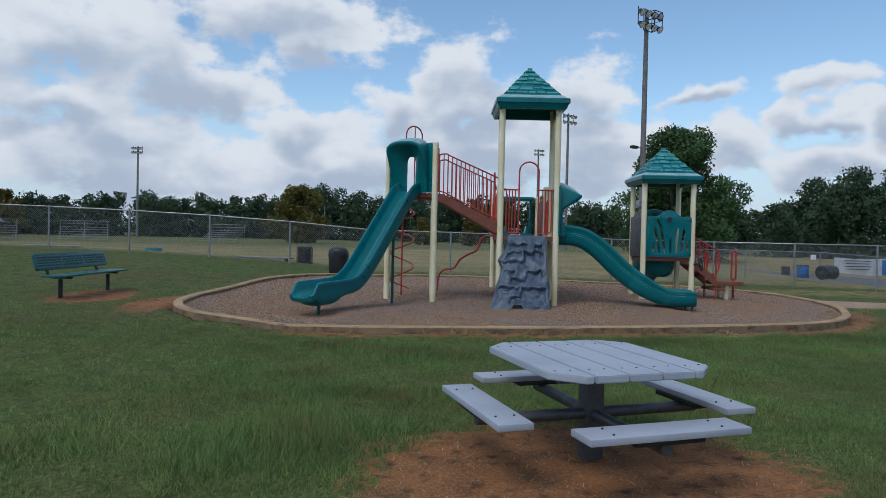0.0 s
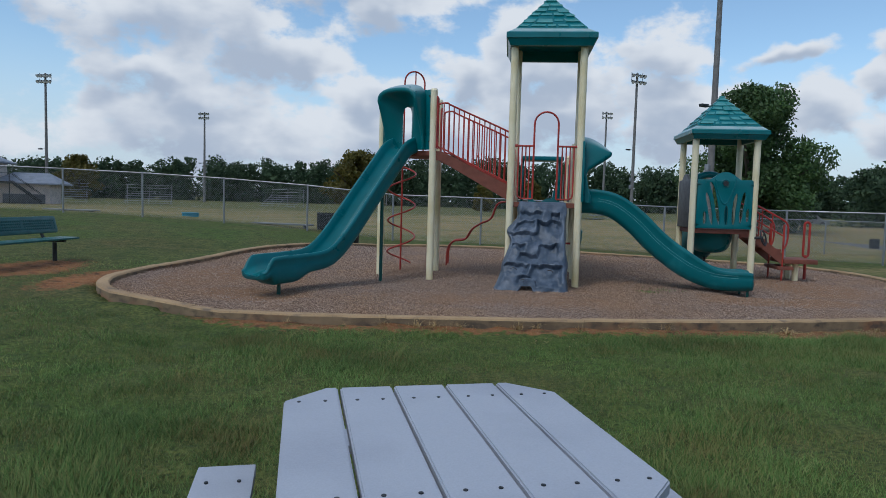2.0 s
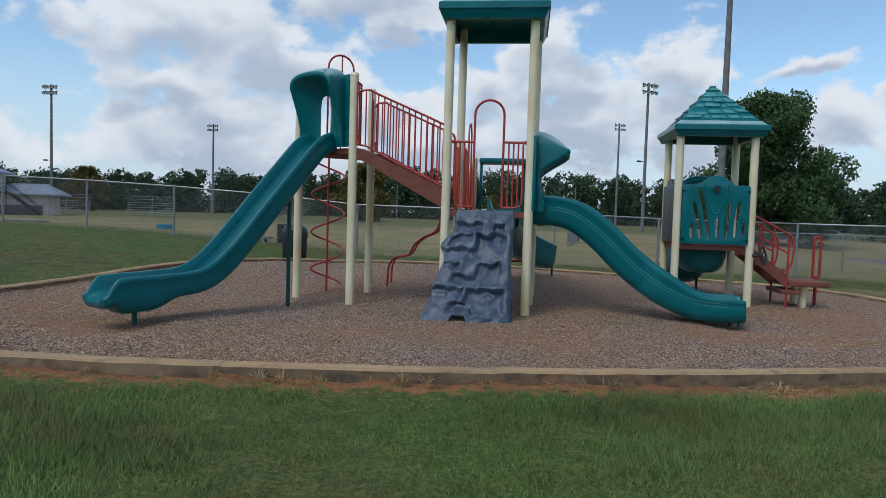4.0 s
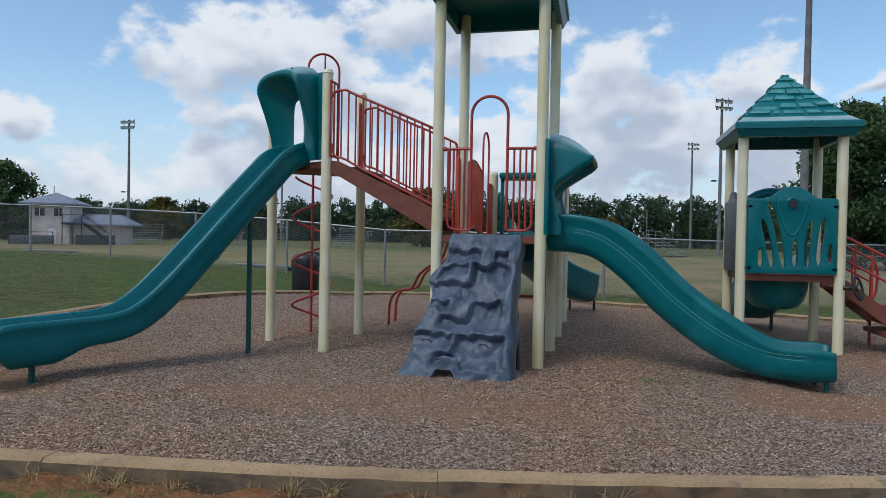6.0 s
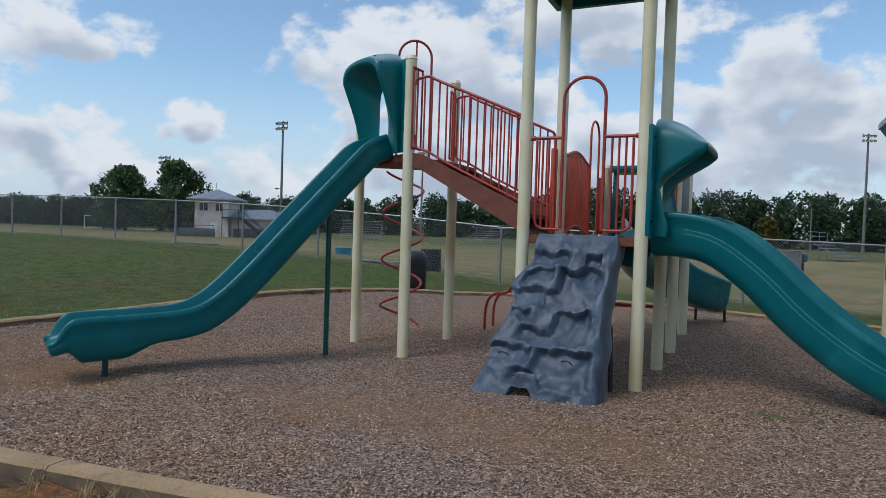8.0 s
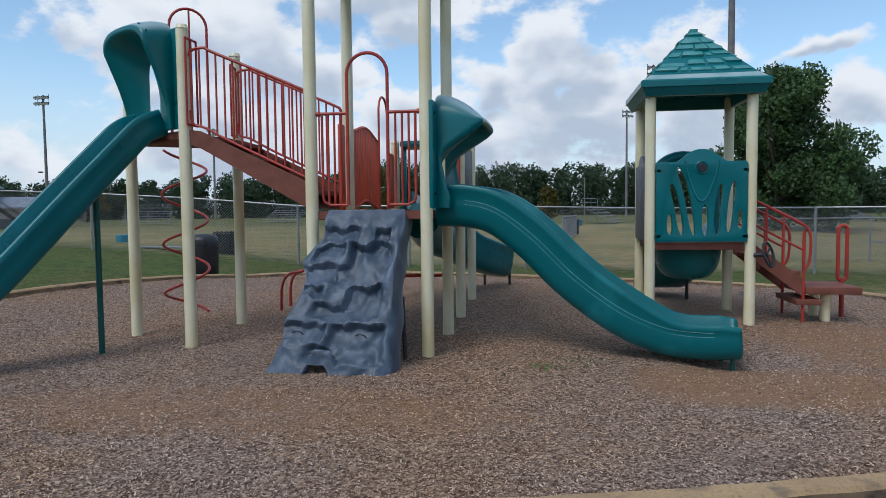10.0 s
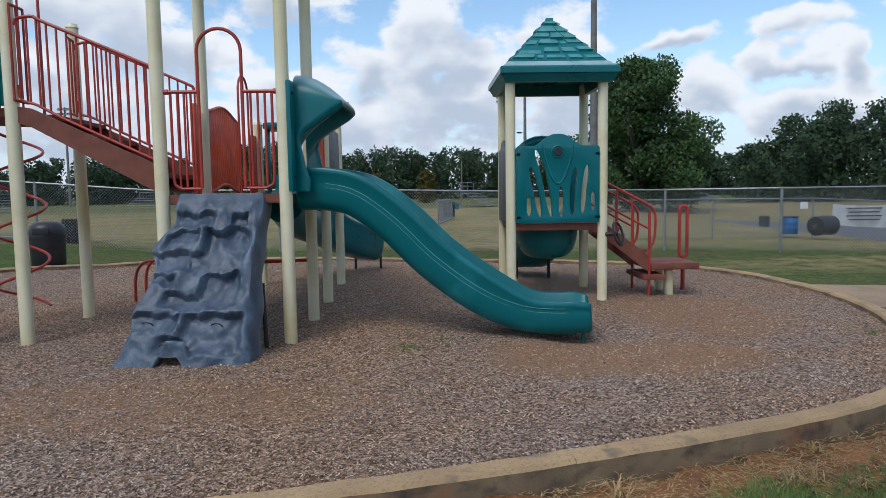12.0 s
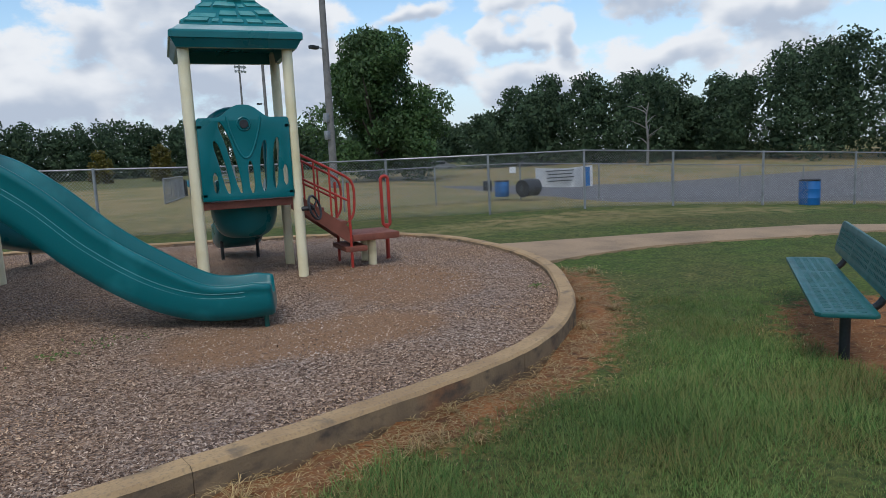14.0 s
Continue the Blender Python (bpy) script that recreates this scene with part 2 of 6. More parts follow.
BLUE = mat("blue_plastic_barrel", (0.008, 0.12, 0.36), 0.5, var=0.1, scale=3, fine=60)
CYAN = mat("cyan_plastic", (0.02, 0.27, 0.42), 0.5, var=0.1)
WHITE = mat("white_paint", (0.75, 0.75, 0.76), 0.6, var=0.06, scale=4)
CLOTH = mat("grey_white_banner_cloth", (0.55, 0.56, 0.58), 0.8, var=0.08, scale=3, fine=40, color2=(0.42, 0.43, 0.46))
STUCCO = mat("pale_pink_stucco", (0.66, 0.57, 0.53), 0.85, var=0.06, scale=0.8, fine=20, bump=0.3)
ROOFING = mat("blue_grey_metal_roof", (0.22, 0.25, 0.31), 0.6, var=0.1, scale=1.5, fine=20)
GLASS_DARK = mat("dark_window_glass", (0.02, 0.025, 0.03), 0.15, var=0.05, bump=0)
BARK = mat("bark", (0.075, 0.058, 0.045), 0.9, var=0.3, scale=3, fine=24, bump=0.8)


def lifted(m, up):
    """Leaves that catch the sky as a whole clump does."""
    nt = m.node_tree
    N, L = nt.nodes.new, nt.links.new
    g, add, nv = N("ShaderNodeNewGeometry"), N("ShaderNodeVectorMath"), N("ShaderNodeVectorMath")
    add.operation, nv.operation = "ADD", "NORMALIZE"
    add.inputs[1].default_value = (0, 0, up)
    L(g.outputs["Normal"], add.inputs[0])
    L(add.outputs[0], nv.inputs[0])
    for n in nt.nodes:
        if n.type in ("BSDF_PRINCIPLED", "BSDF_TRANSLUCENT"):
            L(nv.outputs[0], n.inputs["Normal"])
    return m


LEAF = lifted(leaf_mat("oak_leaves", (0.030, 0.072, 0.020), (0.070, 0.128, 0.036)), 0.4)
# Lighter and bluer than the near leaves: distance haze put into the colour.
LEAF_FAR = lifted(leaf_mat("hazed_far_leaves", (0.046, 0.080, 0.046), (0.084, 0.128, 0.068), 0.4, 0.08), 0.9)
LEAF_AUTUMN = leaf_mat("yellowing_leaves", (0.085, 0.085, 0.015), (0.14, 0.11, 0.02))
STRAW = leaf_mat("dry_grass", (0.27, 0.16, 0.06), (0.50, 0.37, 0.18), 0.15)


def blade_mat():
    """Green blades, in places turned olive and straw-brown."""
    m = leaf_mat("grass_blades", (0.070, 0.165, 0.034), (0.235, 0.330, 0.100), 0.3, 0.25)
    nt = m.node_tree
    N, L = nt.nodes.new, nt.links.new
    hsv = next(n for n in nt.nodes if n.type == "HUE_SAT")
    g = next(n for n in nt.nodes if n.type == "NEW_GEOMETRY")
    src = hsv.inputs["Color"].links[0].from_socket
    n1 = N("ShaderNodeTexNoise")
    n1.inputs["Scale"].default_value, n1.inputs["Detail"].default_value = 1.1, 5
    L(g.outputs["Position"], n1.inputs["Vector"])
    add = N("ShaderNodeMath")
    add.operation = "MULTIPLY_ADD"
    add.inputs[1].default_value = 0.35
    L(g.outputs["Random Per Island"], add.inputs[0])
    L(n1.outputs["Fac"], add.inputs[2])
    r = N("ShaderNodeMapRange")
    r.inputs[1].default_value, r.inputs[2].default_value, r.inputs[4].default_value = 0.63, 0.97, 0.85
    L(add.outputs[0], r.inputs[0])
    mix = N("ShaderNodeMix")
    mix.data_type = "RGBA"
    mix.inputs[7].default_value = (0.24, 0.17, 0.065, 1)
    L(r.outputs[0], mix.inputs[0])
    L(src, mix.inputs[6])
    L(mix.outputs[2], hsv.inputs["Color"])
    up, nv = N("ShaderNodeVectorMath"), N("ShaderNodeVectorMath")
    up.operation, nv.operation = "ADD", "NORMALIZE"
    up.inputs[1].default_value = (0, 0, 1.3)
    L(g.outputs["Normal"], up.inputs[0])
    L(up.outputs[0], nv.inputs[0])
    for n in nt.nodes:
        if n.type in ("BSDF_PRINCIPLED", "BSDF_TRANSLUCENT"):
            L(nv.outputs[0], n.inputs["Normal"])
    return m


BLADE = blade_mat()


def ground_mat():
    """Grass, bare clay and dry mown turf by the sheet's own 'bare' and 'dry' layers."""
    m = bpy.data.materials.new("lawn_ground")
    m.use_nodes = True
    nt = m.node_tree
    b = nt.nodes["Principled BSDF"]
    N, L = nt.nodes.new, nt.links.new
    g = N("ShaderNodeNewGeometry").outputs["Position"]

    def ns(scale, detail=5):
        n = N("ShaderNodeTexNoise")
        n.inputs["Scale"].default_value, n.inputs["Detail"].default_value = scale, detail
        L(g, n.inputs["Vector"])
        return n.outputs["Fac"]

    def mixc(f, a, c):
        n = N("ShaderNodeMix")
        n.data_type = "RGBA"
        L(f, n.inputs[0])
        for s, v in ((6, a), (7, c)):
            if isinstance(v, tuple):
                n.inputs[s].default_value = (*v, 1)
            else:
                L(v, n.inputs[s])
        return n.outputs[2]

    def rng(v, lo, hi, a=0.0, c=1.0):
        n = N("ShaderNodeMapRange")
        n.inputs[1].default_value, n.inputs[2].default_value, n.inputs[3].default_value, n.inputs[4].default_value = lo, hi, a, c
        L(v, n.inputs[0])
        return n.outputs[0]

    def add(a, c):
        n = N("ShaderNodeMath")
        L(a, n.inputs[0])
        L(c, n.inputs[1])
        return n.outputs[0]

    def layer(name):
        n = N("ShaderNodeAttribute")
        n.attribute_name = name
        return n.outputs["Fac"]

    grass = mixc(rng(ns(0.7, 6), 0.38, 0.64), (0.104, 0.158, 0.030), (0.155, 0.150, 0.047))
    grass = mixc(rng(ns(0.23, 4), 0.48, 0.7), grass, (0.165, 0.122, 0.050))
    grass = mixc(rng(ns(4.5, 7), 0.42, 0.72), grass, (0.058, 0.078, 0.021))
    grass = mixc(rng(ns(26, 4), 0.32, 0.7), grass, (0.030, 0.048, 0.013))
    dry = mixc(rng(ns(0.25, 5), 0.35, 0.65), (0.31, 0.225, 0.11), (0.175, 0.165, 0.06))
    clay = mixc(rng(ns(3.5, 6), 0.35, 0.7), (0.270, 0.108, 0.038), (0.145, 0.064, 0.028))
    clay = mixc(rng(ns(45, 3), 0.45, 0.8), clay, (0.31, 0.185, 0.10))
    clay = mixc(rng(ns(7, 6), 0.56, 0.72), clay, (0.075, 0.038, 0.02))
    wav = rng(ns(2.4, 6), 0.25, 0.75, -0.35, 0.35)
    far = mixc(rng(add(layer("dry"), wav), 0.2, 0.8), grass, dry)
    al = mixc(rng(add(layer("bare"), rng(ns(9, 6), 0.25, 0.75, -0.4, 0.4)), 0.35, 0.65), far, clay)
    asp = mixc(rng(ns(1.2, 6), 0.3, 0.7), (0.115, 0.115, 0.125), (0.16, 0.155, 0.16))
    al = mixc(rng(layer("paved"), 0.45, 0.55), al, asp)
    L(al, b.inputs["Base Color"])
    b.inputs["Roughness"].default_value = 0.95
    b.inputs["Specular IOR Level"].default_value = 0.2
    bp = N("ShaderNodeBump")
    bp.inputs["Strength"].default_value, bp.inputs["Distance"].default_value = 0.7, 0.03
    L(ns(30, 4), bp.inputs["Height"])
    L(bp.outputs[0], b.inputs["Normal"])
    return m


def mulch_mat():
    m = bpy.data.materials.new("wood_chip_bed")
    m.use_nodes = True
    nt = m.node_tree
    b = nt.nodes["Principled BSDF"]
    N, L = nt.nodes.new, nt.links.new
    g = N("ShaderNodeNewGeometry").outputs["Position"]
    vo = N("ShaderNodeTexVoronoi")
    vo.inputs["Scale"].default_value, vo.inputs["Randomness"].default_value = 62, 1
    L(g, vo.inputs["Vector"])
    n = N("ShaderNodeTexNoise")
    n.inputs["Scale"].default_value, n.inputs["Detail"].default_value = 0.55, 6
    L(g, n.inputs["Vector"])
    sep = N("ShaderNodeSeparateColor")
    L(vo.outputs["Color"], sep.inputs[0])
    cr = N("ShaderNodeValToRGB")
    cr.color_ramp.elements[0].color, cr.color_ramp.elements[1].color = (0.075, 0.048, 0.036, 1), (0.52, 0.42, 0.355, 1)
    e = cr.color_ramp.elements.new(0.45)
    e.color = (0.255, 0.175, 0.13, 1)
    L(sep.outputs[0], cr.inputs[0])
    mix = N("ShaderNodeMix")
    mix.data_type, mix.blend_type = "RGBA", "MULTIPLY"
    mix.inputs[0].default_value = 0.8
    r = N("ShaderNodeValToRGB")
    r.color_ramp.elements[0].position, r.color_ramp.elements[1].position = 0.38, 0.62
    r.color_ramp.elements[0].color, r.color_ramp.elements[1].color = (1.0, 0.80, 0.58, 1), (0.88, 0.81, 0.76, 1)
    L(n.outputs["Fac"], r.inputs[0])
    L(cr.outputs[0], mix.inputs[6])
    L(r.outputs[0], mix.inputs[7])
    at, fine, ad, th, worn = N("ShaderNodeAttribute"), N("ShaderNodeTexNoise"), N("ShaderNodeMath"), N("ShaderNodeMapRange"), N("ShaderNodeMix")
    at.attribute_name = "worn"
    fine.inputs["Scale"].default_value, fine.inputs["Detail"].default_value = 5, 7
    L(g, fine.inputs["Vector"])
    L(at.outputs["Fac"], ad.inputs[0])
    L(fine.outputs["Fac"], ad.inputs[1])
    th.inputs[1].default_value, th.inputs[2].default_value, th.inputs[4].default_value = 0.72, 1.25, 0.85
    L(ad.outputs[0], th.inputs[0])
    worn.data_type = "RGBA"
    worn.inputs[7].default_value = (0.31, 0.165, 0.08, 1)
    L(th.outputs[0], worn.inputs[0])
    L(mix.outputs[2], worn.inputs[6])
    L(worn.outputs[2], b.inputs["Base Color"])
    b.inputs["Roughness"].default_value = 0.95
    bp = N("ShaderNodeBump")
    bp.inputs["Strength"].default_value, bp.inputs["Distance"].default_value = 0.9, 0.02
    L(vo.outputs["Distance"], bp.inputs["Height"])
    L(bp.outputs[0], b.inputs["Normal"])
    return m


GROUND, MULCH = ground_mat(), mulch_mat()


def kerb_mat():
    """Tan top; upright faces are a darker brown, with blackish and clay-red blotches."""
    m = bpy.data.materials.new("tan_kerb_darker_sides")
    m.use_nodes = True
    nt = m.node_tree
    b = nt.nodes["Principled BSDF"]
    N, L = nt.nodes.new, nt.links.new
    g = N("ShaderNodeNewGeometry")

    def ns(scale, detail=5, stretch=(1, 1, 1)):
        mp = N("ShaderNodeMapping")
        mp.inputs["Scale"].default_value = stretch
        L(g.outputs["Position"], mp.inputs[0])
        n = N("ShaderNodeTexNoise")
        n.inputs["Scale"].default_value, n.inputs["Detail"].default_value = scale, detail
        L(mp.outputs[0], n.inputs["Vector"])
        return n.outputs["Fac"]

    def rng(v, lo, hi):
        n = N("ShaderNodeMapRange")
        n.inputs[1].default_value, n.inputs[2].default_value = lo, hi
        L(v, n.inputs[0])
        return n.outputs[0]

    def mixc(f, a, c):
        n = N("ShaderNodeMix")
        n.data_type = "RGBA"
        L(f, n.inputs[0])
        for s, v in ((6, a), (7, c)):
            if isinstance(v, tuple):
                n.inputs[s].default_value = (*v, 1)
            else:
                L(v, n.inputs[s])
        return n.outputs[2]

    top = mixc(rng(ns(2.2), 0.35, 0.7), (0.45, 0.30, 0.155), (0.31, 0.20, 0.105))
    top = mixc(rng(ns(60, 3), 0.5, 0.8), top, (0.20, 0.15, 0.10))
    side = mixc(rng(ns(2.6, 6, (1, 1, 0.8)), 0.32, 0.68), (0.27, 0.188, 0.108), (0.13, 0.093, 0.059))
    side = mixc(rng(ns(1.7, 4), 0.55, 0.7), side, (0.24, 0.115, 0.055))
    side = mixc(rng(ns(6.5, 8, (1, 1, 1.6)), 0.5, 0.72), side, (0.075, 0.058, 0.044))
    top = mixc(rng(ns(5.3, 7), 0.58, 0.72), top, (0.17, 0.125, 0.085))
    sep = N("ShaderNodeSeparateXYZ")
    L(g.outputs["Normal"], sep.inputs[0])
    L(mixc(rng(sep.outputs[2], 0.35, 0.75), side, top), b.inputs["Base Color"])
    b.inputs["Roughness"].default_value = 0.92
    bp = N("ShaderNodeBump")
    bp.inputs["Strength"].default_value, bp.inputs["Distance"].default_value = 0.5, 0.01
    L(ns(70, 4), bp.inputs["Height"])
    L(bp.outputs[0], b.inputs["Normal"])
    return m


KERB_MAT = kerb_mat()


def chip_mat():
    """Single chips in greys and browns, with rusty stretches of fresher wood."""
    m = bpy.data.materials.new("wood_chips")
    m.use_nodes = True
    nt = m.node_tree
    b = nt.nodes["Principled BSDF"]
    N, L = nt.nodes.new, nt.links.new
    g = N("ShaderNodeNewGeometry")
    cr = N("ShaderNodeValToRGB")
    cr.color_ramp.elements[0].color, cr.color_ramp.elements[1].color = (0.06, 0.038, 0.028, 1), (0.68, 0.59, 0.53, 1)
    for at, c in ((0.35, (0.24, 0.172, 0.132, 1)), (0.7, (0.47, 0.375, 0.31, 1))):
        e = cr.color_ramp.elements.new(at)
        e.color = c
    L(g.outputs["Random Per Island"], cr.inputs[0])
    n = N("ShaderNodeTexNoise")
    n.inputs["Scale"].default_value, n.inputs["Detail"].default_value = 0.5, 6
    L(g.outputs["Position"], n.inputs["Vector"])
    r = N("ShaderNodeValToRGB")
    r.color_ramp.elements[0].position, r.color_ramp.elements[1].position = 0.42, 0.60
    r.color_ramp.elements[0].color, r.color_ramp.elements[1].color = (1.06, 0.85, 0.62, 1), (0.95, 0.89, 0.84, 1)
    L(n.outputs["Fac"], r.inputs[0])
    mix = N("ShaderNodeMix")
    mix.data_type, mix.blend_type = "RGBA", "MULTIPLY"
    mix.inputs[0].default_value = 1.0
    L(cr.outputs[0], mix.inputs[6])
    L(r.outputs[0], mix.inputs[7])
    L(mix.outputs[2], b.inputs["Base Color"])
    b.inputs["Roughness"].default_value = 0.9
    return m


CHIP = chip_mat()


# ---- mesh helpers ----
def part(name, bm, material, parent=None, label="", smooth=True, sharp=0.6):
    """Links a bmesh as one mesh object, under a thing or a part."""
    me = bpy.data.meshes.new(name)
    bmesh.ops.recalc_face_normals(bm, faces=bm.faces)
    if smooth:
        for f in bm.faces:
            f.smooth = True
        for ed in bm.edges:
            if len(ed.link_faces) == 2 and ed.calc_face_angle(0) > sharp:
                ed.smooth = False
    bm.to_mesh(me)
    bm.free()
    me.materials.append(material)
    ob = new(name, me)
    ob.parent = parent
    if parent in WORLD:
        ob.matrix_parent_inverse = WORLD[parent]
    if label:
        ob["label"] = label
    return ob


WORLD = {}          # things whose parts are given in world metres


def thing(name, label, category, at=(0, 0, 0), turn=0.0, group="", kind="", world=False):
    ob = new(name)
    ob.empty_display_size = 0.1
    ob.matrix_basis = pose(*at, 0, 0, turn)
    if world:
        WORLD[ob] = pose(*at, 0, 0, turn).inverted()
    return tagged(ob, label, category, group, kind)


def box(size, at=(0, 0, 0), bevel=0.0, turn=None, bm=None):
    bm = bm or bmesh.new()
    m = Matrix.Translation(at) @ (turn or Matrix.Identity(4)) @ Matrix.Diagonal((*size, 1))
    r = bmesh.ops.create_cube(bm, size=1, matrix=m)
    if bevel:
        ed = list({e for v in r["verts"] for e in v.link_edges})
        bmesh.ops.bevel(bm, geom=ed, offset=bevel, segments=2, affect="EDGES", profile=0.6)
    return bm


def frames_along(pts, up=Vector((0, 0, 1))):
    """Tangent, side and up at each point of a line."""
    out = []
    n = len(pts)
    last = None
    for i in range(n):
        t = (pts[min(i + 1, n - 1)] - pts[max(i - 1, 0)]).normalized()
        if last is None:
            s = t.cross(up)
            if s.length < 1e-3:
                s = t.cross(Vector((0, 1, 0)))
        else:
            s = last - t * last.dot(t)
        s.normalize()
        last = s
        out.append((t, s, s.cross(t).normalized()))
    return out


def tube(pts, r, seg=10, bm=None, caps=True, r2=None):
    """A round bar along a line of points."""
    bm = bm or bmesh.new()
    pts = [Vector(p) for p in pts]
    rings = []
    for i, (p, (t, s, u)) in enumerate(zip(pts, frames_along(pts))):
        k = i / max(1, len(pts) - 1)
        rad = r if r2 is None else r + (r2 - r) * k
        rings.append([bm.verts.new(p + rad * (math.cos(a) * s + math.sin(a) * u)) for a in (2 * math.pi * j / seg for j in range(seg))])
    for a, b in zip(rings, rings[1:]):
        for j in range(seg):
            bm.faces.new((a[j], a[(j + 1) % seg], b[(j + 1) % seg], b[j]))
    if caps:
        bm.faces.new(rings[0][::-1])
        bm.faces.new(rings[-1])
    return bm


def loft(sections, closed=True, caps=True, bm=None):
    """Faces between rings of points of equal count."""
    bm = bm or bmesh.new()
    rings = [[bm.verts.new(p) for p in s] for s in sections]
    n = len(rings[0])
    for a, b in zip(rings, rings[1:]):
        for j in range(n if closed else n - 1):
            bm.faces.new((a[j], a[(j + 1) % n], b[(j + 1) % n], b[j]))
    if caps and closed:
        bm.faces.new(rings[0][::-1])
        bm.faces.new(rings[-1])
    return bm


def smooth_line(pts, per=6):
    """A smooth line through points (Catmull-Rom)."""
    P = [Vector(p) for p in pts]
    P = [2 * P[0] - P[1]] + P + [2 * P[-1] - P[-2]]
    out = []
    for i in range(1, len(P) - 2):
        a, b, c, d = P[i - 1:i + 3]
        for k in range(per):
            t = k / per
            out.append(0.5 * (2 * b + (c - a) * t + (2 * a - 5 * b + 4 * c - d) * t * t + (3 * b - a - 3 * c + d) * t ** 3))
    return out + [P[-2]]


def quads_mesh(name, verts, per, material, parent=None):
    """One mesh of many loose polygons with 'per' corners each, from an array (n, per, 3)."""
    n = len(verts)
    me = bpy.data.meshes.new(name)
    me.vertices.add(n * per)
    me.vertices.foreach_set("co", np.asarray(verts, np.float32).ravel())
    me.loops.add(n * per)
    me.loops.foreach_set("vertex_index", np.arange(n * per, dtype=np.int32))
    me.polygons.add(n)
    me.polygons.foreach_set("loop_start", np.arange(0, n * per, per, dtype=np.int32))
    me.update(calc_edges=True)
    me.materials.append(material)
    ob = new(name, me)
    ob.parent = parent
    return ob


def smoothstep(a, b, x):
    t = np.clip((x - a) / (b - a), 0, 1)
    return t * t * (3 - 2 * t)


def ground_z(x, y):
    """Height of the lawn: it climbs gently to the far left and falls off at the far right."""
    x, y = np.asarray(x, float), np.asarray(y, float)
    left = 0.8 * (1 - np.exp(-np.clip(-x - 2.3, 0, None) / 8)) * smoothstep(4, 9, y)
    back = 0.16 * smoothstep(13, 20, y) * (1 - 0.85 * smoothstep(0, 8, x))
    right = -0.055 * np.clip(x - 15, 0, 20)
    return (left + back) * (1 - smoothstep(25.5, 36, y)) + right * (1 - smoothstep(40, 70, y))


def gz(x, y):
    return float(ground_z(x, y))


def bed_z(x, y):
    return gz(x, y) + 0.085


# ---- the setting ----
KERB_LINE = [(-2.6, 9.92), (-1.5, 9.9), (-0.4, 9.99), (0.76, 10.13), (1.92, 10.32), (3.8, 10.75), (5.8, 11.36), (6.95, 11.9), (7.85, 12.8),
             (8.5, 13.9), (9.0, 15.1), (9.22, 16.6), (9.05, 18.4), (8.2, 19.9), (6.5, 20.7), (4.0, 20.9), (0.7, 21.1), (-1.2, 20.9), (-2.6, 20.0),
             (-3.9, 18.0), (-4.45, 16.2), (-4.6, 14.0), (-4.65, 12.4), (-4.45, 11.0), (-3.75, 10.15)]


def closed_line(pts, step):
    """A smooth closed line, resampled at even steps."""
    P = [Vector((*p, 0)) for p in pts]
    fine = smooth_line(P[-2:] + P + P[:2], 12)[24:-24 + 0][:12 * len(P)]
    fine = fine + [fine[0]]
    acc = [0.0]
    for a, b in zip(fine, fine[1:]):
        acc.append(acc[-1] + (b - a).length)
    n = round(acc[-1] / step)
    xs = np.interp(np.linspace(0, acc[-1], n, endpoint=False), acc, [p.x for p in fine])
    ys = np.interp(np.linspace(0, acc[-1], n, endpoint=False), acc, [p.y for p in fine])
    return list(zip(xs.tolist(), ys.tolist()))


KERB = closed_line(KERB_LINE, 0.2)
KERB_W = 0.165


def inward(i, d):
    n = len(KERB)
    a, b, p = Vector(KERB[i - 1]), Vector(KERB[(i + 1) % n]), Vector(KERB[i % n])
    t = (b - a).normalized()
    return p + Vector((-t.y, t.x)) * d


def inside_kerb(x, y):
    """Which of the points lie within the kerb."""
    x, y = np.asarray(x), np.asarray(y)
    r = np.zeros(x.shape, bool)
    n = len(KERB)
    for i in range(n):
        (x0, y0), (x1, y1) = KERB[i], KERB[(i + 1) % n]
        c = ((y0 > y) != (y1 > y)) & (x < (x1 - x0) * (y - y0) / ((y1 - y0) or 1e-9) + x0)
        r ^= c
    return r


def kerb_distance(x, y):
    k = np.array(KERB)
    d = np.full(np.shape(x), 1e9)
    for px, py in k:
        d = np.minimum(d, (x - px) ** 2 + (y - py) ** 2)
    return np.sqrt(d)


def patch(x, y, cx, cy, rx, ry, turn=0.0):
    """1 in the middle of an oval, falling to 0 at one and a half of its radius."""
    c, s = math.cos(radians(turn)), math.sin(radians(turn))
    u, v = ((x - cx) * c + (y - cy) * s) / rx, (-(x - cx) * s + (y - cy) * c) / ry
    return 1 - smoothstep(0.55, 1.35, np.sqrt(u * u + v * v))


TABLE_AT = (1.04, 4.56)


def bare_at(x, y):
    """Worn clay under the table and the benches and along the kerb."""
    b = patch(x, y, TABLE_AT[0] - 0.05, TABLE_AT[1] - 0.4, 1.55, 1.3)
    b = np.maximum(b, 0.8 * patch(x, y, -6.2, 11.9, 0.6, 1.4))
    b = np.maximum(b, patch(x, y, 9.75, 10.9, 1.0, 1.5, -35))
    edge = np.clip(1.25 - kerb_distance(x, y) / (0.42 + 0.2 * smoothstep(3.2, 4.8, x)), 0, 1)
    b = np.maximum(b, edge * 0.95 * smoothstep(3.2, 4.8, x) * (1 - smoothstep(14, 16, y)))
    b = np.maximum(b, edge * 0.85 * (1 - smoothstep(13, 15, y)) * smoothstep(-3.5, -1.5, x))
    b = np.maximum(b, patch(x, y, -4.9, 11.6, 0.5, 1.4) * 0.8)
    return b


